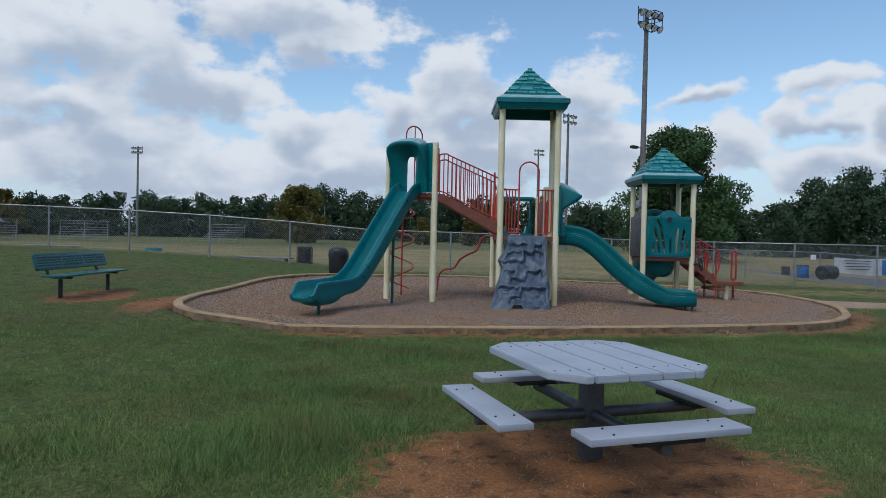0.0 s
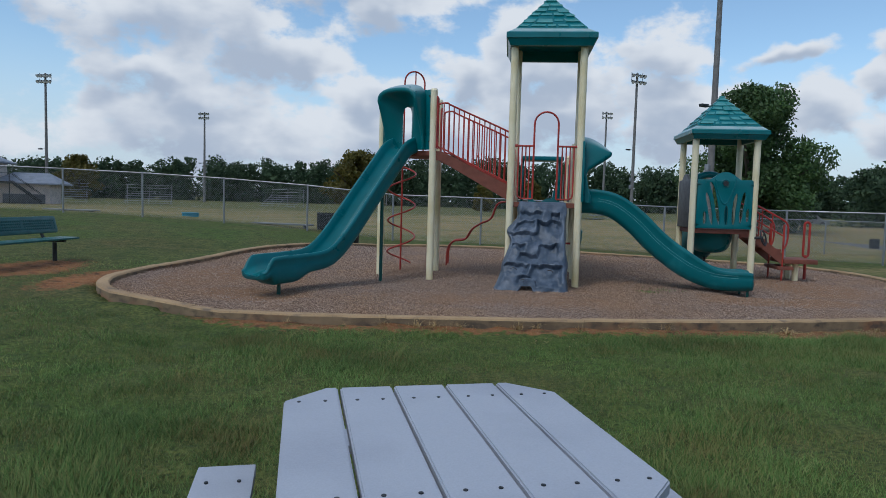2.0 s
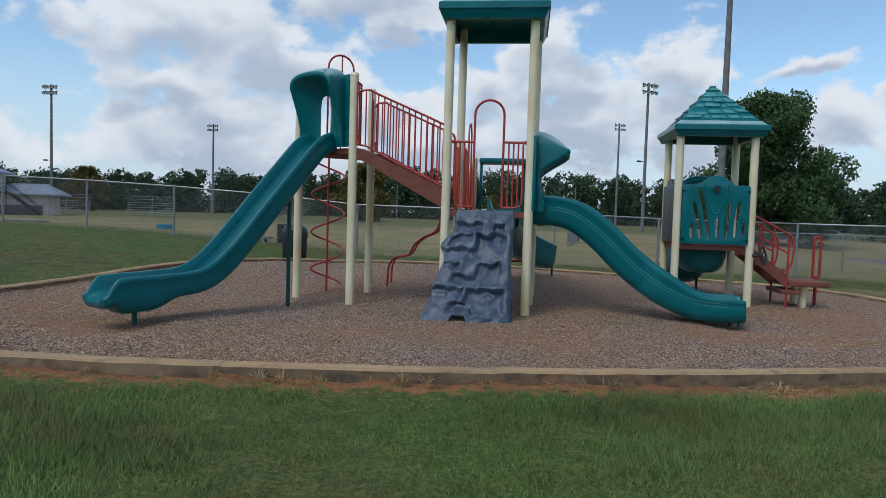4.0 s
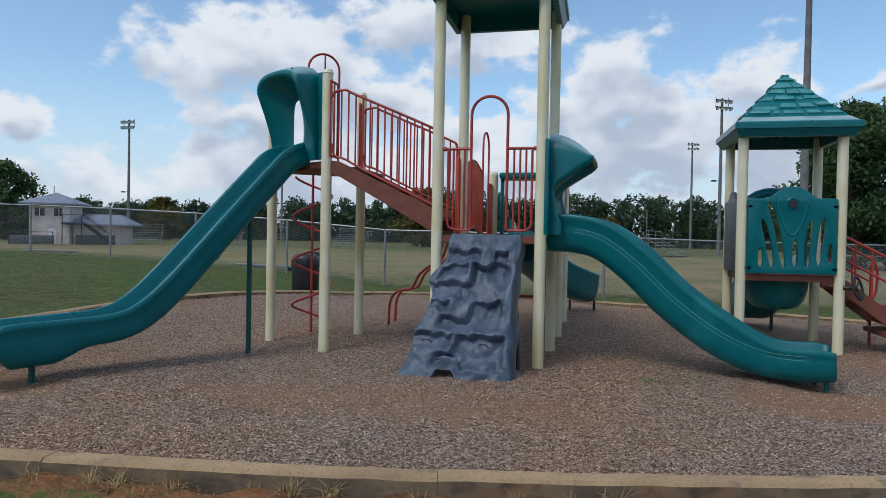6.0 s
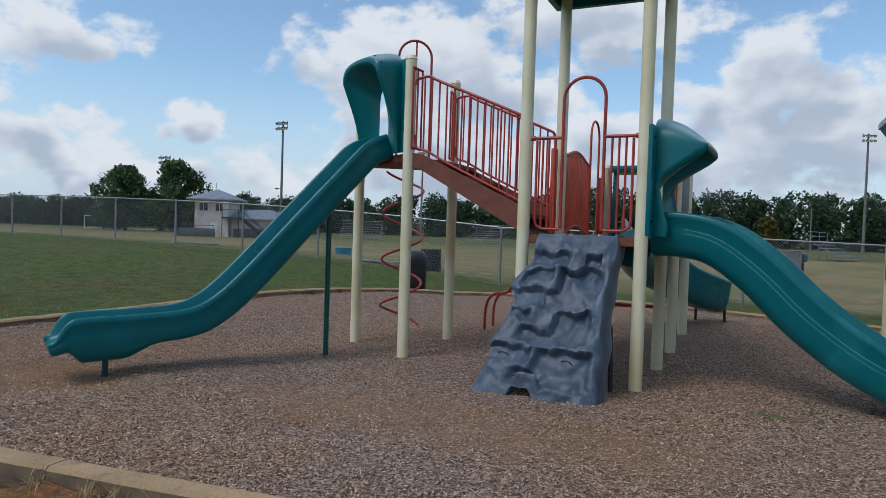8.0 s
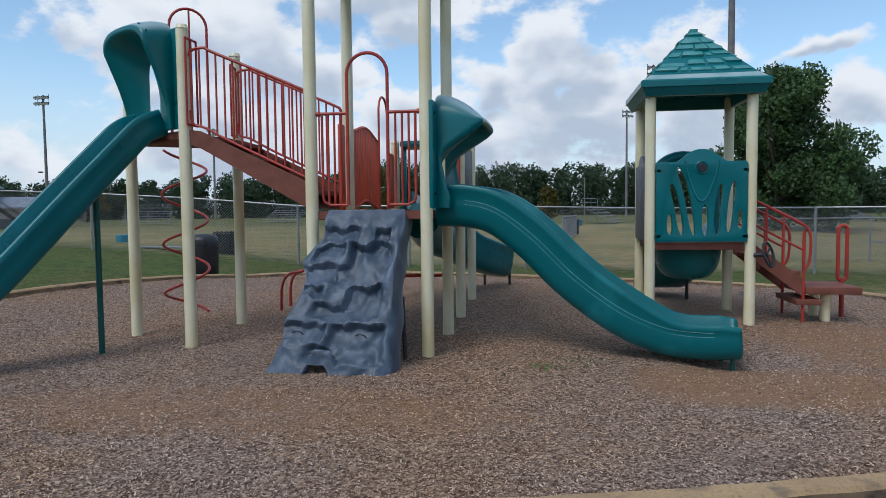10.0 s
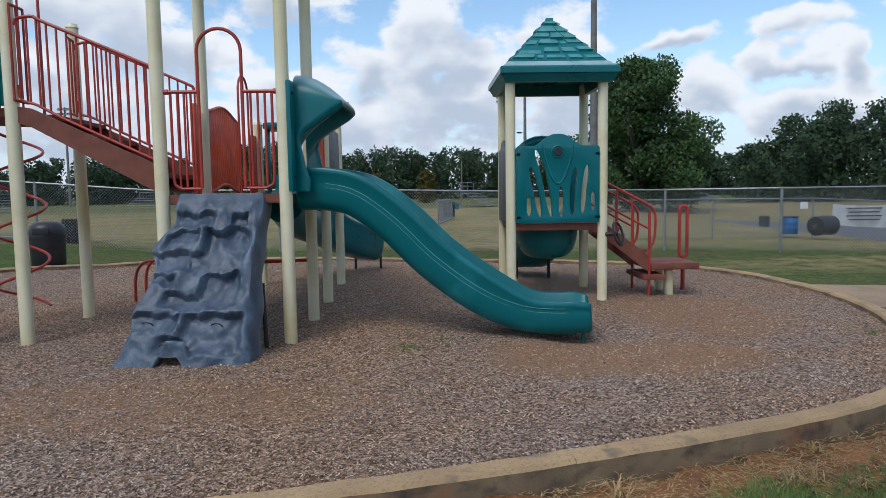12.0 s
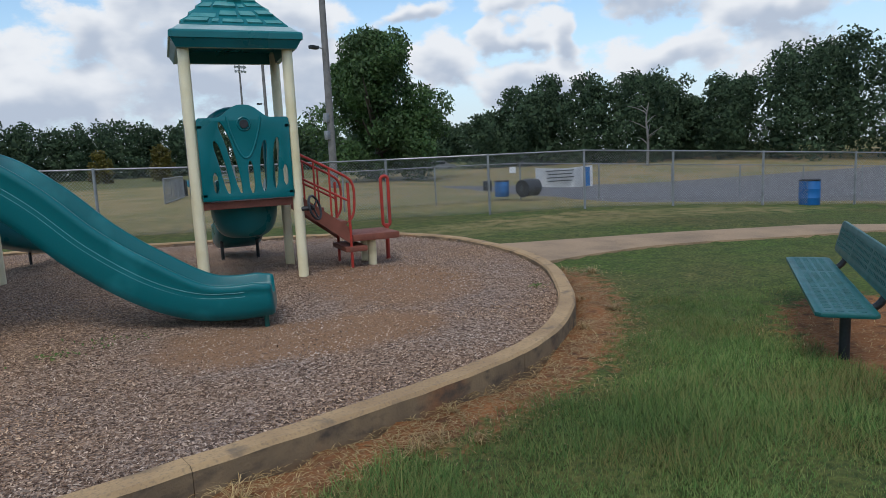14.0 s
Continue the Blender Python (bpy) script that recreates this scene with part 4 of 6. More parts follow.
def arch_bar(parent, a, b, z0, z1, r=0.017, name="arch_rail"):
    """A hoop: two uprights joined by a half round at the top."""
    a, b = Vector((*a, 0)), Vector((*b, 0))
    c, h = (a + b) / 2, (b - a) / 2
    rad = h.length
    pts = [a + Vector((0, 0, z0)), a + Vector((0, 0, (z0 + z1 - rad) / 2))]
    for i in range(13):
        an = math.pi * (1 - i / 12)
        pts.append(c + h * math.cos(an) + Vector((0, 0, z1 - rad + rad * math.sin(an))))
    pts += [b + Vector((0, 0, (z0 + z1 - rad) / 2)), b + Vector((0, 0, z0))]
    return part(name, tube(pts, r, 10), RED, parent)


def front_guard(parent, xo, xi, y, z0, z1, bars):
    """Railing beside the hoop: its outer bar turns in to the bottom rail in a round corner, and balls cap the rail's end."""
    sg = 1 if xi > xo else -1
    line = [(xo + sg * 0.05, y, z1 - 0.02)] + smooth_line([(xo + sg * 0.05, y, z0 + 0.1), (xo + sg * 0.065, y, z0 + 0.035), (xo + sg * 0.13, y, z0)], 4) + [(xi, y, z0)]
    g = part("railing", tube(line, 0.014, 8), RED, parent)
    part("top_rail", tube([(xo - sg * 0.04, y, z1), (xi, y, z1)], 0.017, 8), RED, g)
    part("clamp", tube([(xo - sg * 0.05, y, z1), (xo + sg * 0.03, y, z1)], 0.026, 10), RED, g)
    for i in range(1, bars):
        x = xo + sg * 0.05 + (xi - xo - sg * 0.05) * i / bars
        part("bar", tube([(x, y, z0), (x, y, z1)], 0.012, 8), RED, g)
    return g


# front of the low deck: railing, hoop, railing
Z1 = DECK_LOW + 0.06
front_guard(big, 1.27, 1.575, 14.14, Z1, 2.53, 4)
front_guard(big, 2.33, 2.01, 14.14, Z1, 2.53, 4)
arch_bar(big, (1.585, 14.14), (2.0, 14.14), Z1, 3.12)
arch_bar(big, (1.27, 16.74), (1.28, 17.2), DECK_LOW, 3.16, 0.016)

# barred red panels along both sides of the back deck
def grille(parent, a, b, z0, z1, bars, rise=0.1):
    """A framed panel of close flat bars under a bowed top, over a bowed bottom rail."""
    a, b = Vector((*a, 0)), Vector((*b, 0))
    d = b - a
    n = 16
    top = [a + d * (i / n) + Vector((0, 0, z1 + rise * math.sin(math.pi * i / n) ** 1.5)) for i in range(n + 1)]
    low = [a + d * (i / n) + Vector((0, 0, z0 + 0.09 * math.sin(math.pi * i / n) ** 2)) for i in range(n + 1)]
    g = part("grille_panel", tube(low[:1] + top + low[::-1], 0.021, 8), RED_PANEL, parent, "red steel panel of close upright bars with a bowed top")
    for i in range(1, bars + 1):
        k = i / (bars + 1)
        p = a + d * k
        zt, zl = z1 + rise * math.sin(math.pi * k) ** 1.5, z0 + 0.09 * math.sin(math.pi * k) ** 2
        part("bar", box((0.02, d.length / (bars + 1) * 0.6, zt - zl), (p.x, p.y, (zt + zl) / 2), 0.003), RED_PANEL, g)
    return g


grille(big, (1.285, 15.34), (1.29, 16.55), DECK_LOW + 0.04, 2.5, 15)
part("edge_board", box((0.05, 0.15, 0.98), (1.25, 15.03, 2.05), 0.02), RED_PANEL, big)
part("edge_board", box((0.05, 0.3, 0.82), (1.28, 17.38, 1.99), 0.02), RED_PANEL, big)
grille(big, (2.47, 15.32), (2.47, 16.1), DECK_LOW + 0.05, 2.36, 10, 0.06)
part("side_board", box((0.05, 1.15, 0.84), (2.48, 16.9, 2.0), 0.02), GREY_STEEL, big, "grey steel side panel")
# canopy bar over the far slide
part("canopy", box((0.95, 0.5, 0.1), (1.89, 17.66, 2.54), 0.04), TEAL, big)
for px in (1.45, 2.28):
    part("canopy_leg", box((0.06, 0.08, 0.95), (px, 17.62, 2.03), 0.02), TEAL, big)

# far slide: it drops from the back deck and turns to the side
line = [(1.9, 17.35, 1.56), (1.9, 17.7, 1.5), (1.98, 18.15, 1.2), (2.2, 18.6, 0.92), (2.5, 19.05, 0.74), (2.75, 19.5, 0.62)]
far_slide = chute(big, line, 0.5, lambda k: 0.26, lambda k: 0.26, TEAL, "slide", "short curved teal plastic slide at the back")
for fx, fy in ((2.5, 19.55), (2.95, 19.5)):
    part("slide_foot", tube([(fx, fy, bed_z(fx, fy) - 0.1), (fx, fy, 0.5)], 0.022, 8), DARK_STEEL, far_slide)
part("belly", tube(smooth_line([(2.0, 15.95, 1.42), (2.05, 16.6, 1.2), (2.2, 17.2, 1.05)], 5), 0.24, 16), TEAL, big, "dark teal moulded underside of the back slide")

# stair bridge between the triangular deck and the low deck
ZB0, ZB1 = 2.42, 1.80
X0, X1 = -0.16, 1.14
for yy in (14.2, 15.3):
    secs = []
    for x, z, d in ((X0, 2.42, 0.15), (X0 + 0.14, 2.40, 0.18), (X1, 1.85, 0.27)):
        secs.append([Vector((x, yy - 0.02, z - d)), Vector((x, yy + 0.02, z - d)), Vector((x, yy + 0.02, z)), Vector((x, yy - 0.02, z))])
    part("stringer", loft(secs), DECK, big, "brown-red steel side plate of the stair")
    # sloping railing
    top = smooth_line([(X0 + 0.03, yy, 3.18), (X0 + 0.06, yy, 3.24), (X0 + 0.2, yy, 3.26), (X0 + 0.32, yy, 3.2), (X1 - 0.1, yy, 2.82), (X1 + 0.02, yy, 2.74), (X1 + 0.05, yy, 2.6)], 5)
    low = smooth_line([(X0 + 0.03, yy, 2.62), (X0 + 0.06, yy, 2.48), (X0 + 0.2, yy, 2.43), (X0 + 0.5, yy, 2.27), (X1, yy, 1.89)], 5)
    rail = part("stair_railing", tube(top, 0.016, 8), RED, big)
    part("bottom_rail", tube(low, 0.014, 8), RED, rail)
    tx, tz = [p.x for p in top], [p.z for p in top]
    lx, lz = [p.x for p in low], [p.z for p in low]
    for i in range(15):
        x = X0 + 0.05 + (X1 - X0 - 0.02) * i / 14
        part("bar", tube([(x, yy, np.interp(x, lx, lz)), (x, yy, np.interp(x, tx[:-6], tz[:-6]))], 0.011, 8), RED, rail)
for i in range(4):
    x = X0 + 0.2 + 0.33 * i
    z = 2.32 - 0.19 * i
    part("tread", box((0.3, 1.04, 0.05), (x, 14.75, z), 0.01), DECK, big)
pan = [[Vector((x, 14.24, z)), Vector((x, 15.26, z)), Vector((x, 15.26, z + 0.012)), Vector((x, 14.24, z + 0.012))] for x, z in ((X0 + 0.02, 2.27), (X0 + 0.16, 2.22), (X1, 1.58))]
part("stair_pan", loft(pan), DECK, big, "brown-red steel sheet under the stair")
# railings, hoop and coil climber at the triangular deck
guard(big, (-0.2 + 0.07, 14.13), (-0.13, 14.35), DECK_HIGH + 0.05, 3.36, 3)
guard(big, (-0.2, 15.42), (-0.16, 15.2), DECK_HIGH + 0.05, 3.3, 3)
arch_bar(big, (-0.53, 15.36), (-0.88, 15.12), DECK_HIGH, 4.0, 0.016)
rod(big, [(-0.69, 15.24, DECK_HIGH), (-0.69, 15.24, 3.98)], 0.012)
cx, cy = -0.95, 15.48
coil = part("coil_climber", tube([(cx + 0.27 * math.cos(a), cy + 0.27 * math.sin(a), 0.48 + (a - math.pi) / (2 * math.pi) * 0.62) for a in np.linspace(0.9, 7.0 * math.pi, 96)], 0.017, 8), RED, big, "red steel corkscrew climber")
part("centre_pole", tube([(cx, cy, bed_z(cx, cy) - 0.1), (cx, cy, DECK_HIGH)], 0.018, 10), RED, coil)
# snake climber at the back
for dy in (0, 0.34):
    pts = smooth_line([(-0.12, 16.5 + dy, 0.1), (-0.1, 16.5 + dy, 0.5), (0.03, 16.45 + dy, 0.68), (0.28, 16.35 + dy, 0.74), (0.42, 16.25 + dy, 0.95), (0.6, 16.1 + dy, 1.08), (0.82, 16.0 + dy, 1.2), (0.95, 15.95 + dy, 1.5), (1.2, 15.9 + dy, 1.56)], 6)
    rod(big, pts, 0.02, name="snake_rail", seg=10)
rod(big, [(1.3, 15.4, 0.75), (2.45, 15.5, 0.77)], 0.02, name="cross_rail")


def rock_wall(parent):
    """A moulded rock face with ledges, pockets and a notch at the foot."""
    nu, nv = 60, 120
    # pockets under overhanging lips: place across, half width, lip's place up, height
    POCKETS = [(0.28, 0.26, 0.885, 0.10), (0.78, 0.09, 0.88, 0.09), (0.66, 0.24, 0.79, 0.30), (0.24, 0.17, 0.78, 0.10), (0.20, 0.20, 0.655, 0.13), (0.44, 0.10, 0.64, 0.12),
               (0.68, 0.18, 0.54, 0.22), (0.16, 0.13, 0.52, 0.07), (0.40, 0.2, 0.42, 0.10), (0.24, 0.2, 0.305, 0.11), (0.68, 0.25, 0.30, 0.24), (0.44, 0.18, 0.185, 0.10)]
    grid = []
    for j in range(nv + 1):
        v = j / nv
        row = []
        for i in range(nu + 1):
            u = i / nu
            s = u * 2 - 1
            cx = 1.56 + 0.205 * v ** 0.55
            half = 0.66 + (0.42 - 0.66) * v ** 0.5
            wob = 0.05 * noise.noise((s * 1.0 * 2 + 7, v * 5, 2)) * (abs(s) > 0.9)
            if s < 0:
                wob += 0.075 * math.exp(-((v - 0.66) / 0.075) ** 2) + 0.06 * math.exp(-((v - 0.30) / 0.08) ** 2) - 0.035 * math.exp(-((v - 0.84) / 0.07) ** 2)
            x = cx + s * (half + wob)
            y = 13.28 + 0.80 * v ** 1.15 + 0.05 * s * s
            z = 0.05 + 1.51 * v
            edge = min(1, (1 - abs(s)) / 0.14)
            step = 0.0
            for uc, hw, vl, hh in POCKETS:
                dv = vl - v + 0.03 * noise.noise((u * 6, vl * 9, 4)) + 0.022 * noise.noise((u * 12, vl * 23, 6)) + 0.008 * noise.noise((u * 19, vl * 9, 2))
                win = 1 - float(smoothstep(0.74, 1.05, abs(u - uc + 0.03 * noise.noise((v * 8, uc * 7, 1))) / hw))
                if dv > 0:
                    step = max(step, win * float(smoothstep(0, 0.03, dv)) * max(0.0, 1 - dv / hh) ** 0.6 * min(1.0, 0.55 + hh * 2))
                else:
                    step = max(step, -0.25 * win * math.exp(dv / 0.02))
            bump = 0.045 * noise.noise((x * 3.6, z * 3.6, 5)) + 0.022 * noise.noise((x * 9, z * 9, 1)) + 0.004 * noise.noise((x * 26, z * 26, 8)) + 0.03 * (0.3 - abs(noise.noise((x * 5.5 + 3, z * 4.5, 9)))) + 0.014 * (0.3 - abs(noise.noise((x * 13, z * 11 + 5, 3))))
            d = (0.035 - step * 0.11 + bump) * edge * min(1, (1 - v) / 0.08)
            drop = 0.17 * max(0, 1 - (1 - abs(s)) / 0.10) ** 2
            if v < 0.09 and 0.36 < u < 0.56:
                z += 0.11 * min(1.0, (0.10 - abs(u - 0.46)) / 0.035)
            row.append(Vector((x, y - d * 0.9 + drop, z + d * 0.45)))
        grid.append(row)
    bm = bmesh.new()
    F = [[bm.verts.new(p) for p in r] for r in grid]
    B = [[bm.verts.new(p + Vector((0, 0.09, -0.015))) for p in r] for r in grid]
    for G in (F, B):
        for a, b in zip(G, G[1:]):
            for k in range(nu):
                bm.faces.new((a[k], a[k + 1], b[k + 1], b[k]))
    rim = [[(0, k) for k in range(nu + 1)], [(nv, k) for k in range(nu + 1)], [(k, 0) for k in range(nv + 1)], [(k, nu) for k in range(nv + 1)]]
    for e in rim:
        for (a, b), (c, d) in zip(e, e[1:]):
            bm.faces.new((F[a][b], F[c][d], B[c][d], B[a][b]))
    w = part("climbing_wall", bm, ROCK, parent, "blue-grey moulded plastic rock climbing wall")
    part("brace", tube([(2.19, 13.95, 0.0), (2.16, 13.98, 0.7)], 0.022, 8), BLACK, w)
    # Short black arcs low on the rock face.
    for sx, sz in ((1.47, 0.26), (1.62, 0.25), (1.9, 0.42), (1.3, 0.44)):
        y = 13.28 + 0.8 * ((sz - 0.05) / 1.51) ** 1.15 - 0.05
        part("black_arc", tube(smooth_line([(sx - 0.05, y, sz), (sx - 0.01, y - 0.012, sz + 0.016), (sx + 0.03, y - 0.008, sz + 0.004), (sx + 0.05, y, sz - 0.02)], 3), 0.007, 5), BLACK, w)


rock_wall(big)

# ---- the small tower ----
small = thing("play_tower", "small roofed playground tower with teal panels and red transfer steps", "playground", (5.45, 16.6, bed_z(5.45, 16.6)), world=True)
QG, QK, QH, QL = (6.02, 16.12), (6.04, 17.2), (4.84, 16.12), (4.87, 17.2)
for xy in (QG, QK, QH, QL):
    upright(small, xy, 3.03)
deck_plate(small, [QH, QG, QK, QL], DECK_SMALL)
shingle_roof(small, 5.44, 16.66, 0.745, 3.06, 3.17, 3.82, 0.575, 0.165)


def panel_outline(w, h, rise):
    pts = [(0, 0), (w, 0), (w, h - 0.02), (w - 0.02, h)]
    n = 16
    for i in range(n + 1):
        k = 1 - i / n
        x = w * (0.2 + 0.6 * k)
        t = (k - 0.5) * 2
        pts.append((x, h + rise * (0.5 + 0.5 * math.cos(math.pi * min(1, abs(t) ** 1.3)))))
    return pts + [(0.02, h), (0, h - 0.02)]


def slot(spine, w):
    """A rounded slot of varying width along a spine."""
    P = smooth_line([(x, y, 0) for x, y in spine], 5)
    L, R = [], []
    n = len(P)
    for i, p in enumerate(P):
        t = (P[min(i + 1, n - 1)] - P[max(i - 1, 0)]).normalized()
        k = i / (n - 1)
        h = (w / 2 + 0.012) * max(0.15, 1 - abs(2 * k - 1) ** 5) ** 0.5
        L.append((p.x - t.y * h, p.y + t.x * h))
        R.append((p.x + t.y * h, p.y - t.x * h))
    return (L + R[::-1])[::-1]


S = 0.00386


def sp(*pts):
    return [((x - 108) * S, (700 - y) * S) for x, y in pts]


HOLES = [slot(sp((147, 614), (149, 680)), 0.045), slot(sp((152, 518), (170, 590), (186, 682)), 0.055), slot(sp((170, 462), (196, 540), (222, 682)), 0.055),
         slot(sp((254, 582), (256, 684)), 0.05), slot(sp((303, 520), (293, 600), (292, 680)), 0.06), slot(sp((342, 512), (332, 590), (326, 672)), 0.055),
         slot(sp((361, 598), (361, 664)), 0.045)]
front = plate("panel", panel_outline(1.05, 0.96, 0.15), HOLES, 0.05, pose(4.91, 16.08, DECK_SMALL + 0.02, 90, 0, 0), TEAL, small, "teal moulded panel with fanned slots and a round boss")
part("rib", tube(smooth_line([(5.24, 16.056, 2.12), (5.27, 16.056, 1.95), (5.36, 16.056, 1.7), (5.435, 16.056, 1.63), (5.51, 16.056, 1.7), (5.60, 16.056, 1.95), (5.63, 16.056, 2.12)], 6), 0.014, 8), TEAL, front)
part("boss_ring", tube([(5.435 + 0.075 * math.cos(a), 16.055, 2.03 + 0.075 * math.sin(a)) for a in np.linspace(0, 2 * math.pi, 25)], 0.012, 6), TEAL, front)
part("boss", tube([(5.435, 16.03, 2.03), (5.435, 16.06, 2.03)], 0.05, 20), BLACK, front)
for bx, bz in ((4.93, 1.2), (5.94, 1.2), (4.93, 2.0), (5.94, 2.0)):
    part("bracket", box((0.07, 0.07, 0.05), (bx, 16.09, bz), 0.01), TEAL_METAL, front)
plate("side_panel", panel_outline(0.95, 0.96, 0.12), [], 0.05, pose(4.83, 17.14, DECK_SMALL + 0.02, 90, 0, -90), GREY_STEEL, small, "grey flat side panel")
back_arch = []
for i in range(15):
    an = math.pi * (1 - i / 14)
    back_arch.append((5.44 + 0.42 * math.cos(an), 17.2, DECK_SMALL + 0.72 + 0.42 * math.sin(an)))
part("arch_panel", tube([(5.02, 17.2, DECK_SMALL)] + back_arch + [(5.86, 17.2, DECK_SMALL)], 0.07, 12), TEAL, small)
line = [(5.5, 17.2, 1.12), (5.5, 17.45, 1.1), (5.5, 17.9, 0.85), (5.5, 18.35, 0.55), (5.5, 18.8, 0.42), (5.5, 19.1, 0.40)]
bs = chute(small, line, 0.62, lambda k: 0.22, lambda k: 0.16, TEAL, "slide", "short teal slide at the back of the tower")
bowl = [[Vector((5.45 + 0.43 * math.cos(t) ** 0.45 * math.cos(a), 16.95 + 0.5 * math.cos(t) ** 0.45 * math.sin(a), 1.05 - 0.45 * math.sin(t))) for a in np.linspace(0, 2 * math.pi, 28, endpoint=False)]
        for t in np.linspace(0, 1.55, 14)]
part("belly", loft(bowl), TEAL, bs, "rounded dark teal underside")
for fx in (5.22, 5.74):
    part("slide_foot", tube([(fx, 18.3, bed_z(fx, 18.3) - 0.1), (fx, 18.3, 0.5)], 0.025, 8), DARK_STEEL, bs)

# transfer steps
y0, y1 = 16.42, 17.14
for yy in (y0, y1):
    secs = []
    for x, z, d in ((6.1, 1.12, 0.2), (6.72, 0.66, 0.22)):
        secs.append([Vector((x, yy - 0.02, z - d)), Vector((x, yy + 0.02, z - d)), Vector((x, yy + 0.02, z)), Vector((x, yy - 0.02, z))])
    part("stringer", loft(secs), DECK, small)
    up = smooth_line([(6.1, yy, 1.66), (6.45, yy, 1.48), (6.72, yy, 1.33), (6.80, yy, 1.24), (6.82, yy, 1.1), (6.80, yy, 0.85), (6.72, yy, 0.72)], 6)
    lo = [(6.1, yy, 1.36), (6.72, yy, 1.02)]
    r = part("stair_railing", tube(up, 0.018, 8), RED, small)
    part("mid_rail", tube(lo, 0.015, 8), RED, r)
    for x in (6.3, 6.5):
        part("bar", tube([(x, yy, 1.0 - (x - 6.1) * 0.74 + 0.1), (x, yy, 1.66 - (x - 6.1) * 0.53)], 0.013, 8), RED, r)
    part("leg", tube([(6.74, yy, bed_z(6.74, yy) - 0.1), (6.74, yy, 1.25)], 0.02, 10), RED, r)
for i in range(2):
    part("tread", box((0.26, 0.7, 0.05), (6.28 + 0.3 * i, 16.78, 0.92 - 0.2 * i), 0.01), DECK, small)
plat = part("platform", box((0.66, 0.76, 0.09), (7.1, 16.8, 0.5), 0.012), DECK, small, "brown coated steel transfer platform")
part("low_step", box((0.3, 0.76, 0.07), (6.8, 16.75, 0.36), 0.012), DECK, small)
for px, py in ((7.08, 16.62), (7.1, 17.05)):
    part("stub_post", tube([(px, py, 0), (px, py, 0.46)], 0.06, 16), CREAM, plat)
loop = [(7.46 + 0.055 * math.cos(a), 17.08, (0.62 if math.sin(a) < 0 else 1.24) + 0.055 * math.sin(a)) for a in np.linspace(0, 2 * math.pi, 29)]
g = part("grab_loop", tube(loop + loop[:1], 0.024, 10), RED, small, "tall narrow red grab loop")
part("leg", tube([(7.46, 17.08, 0.0), (7.46, 17.08, 0.6)], 0.03, 10), RED, g)
# toy steering wheel on the corner post
wc = Vector((6.2, 16.02, 0.98))
ax = Vector((0.75, -0.55, 0.25)).normalized()
s1 = ax.cross(Vector((0, 0, 1))).normalized()
s2 = s1.cross(ax)
wheel = part("toy_wheel", tube([wc + 0.15 * (math.cos(a) * s1 + math.sin(a) * s2) for a in np.linspace(0, 2 * math.pi, 33)], 0.016, 8), BLACK, small, "black toy steering wheel")
for k in range(3):
    an = 2 * math.pi * k / 3 + 0.4
    part("spoke", tube([wc - ax * 0.02, wc + 0.15 * (math.cos(an) * s1 + math.sin(an) * s2)], 0.012, 6), BLACK, wheel)
part("hub", tube([Vector((6.05, 16.08, 0.97)), wc], 0.03, 10), BLACK, wheel)


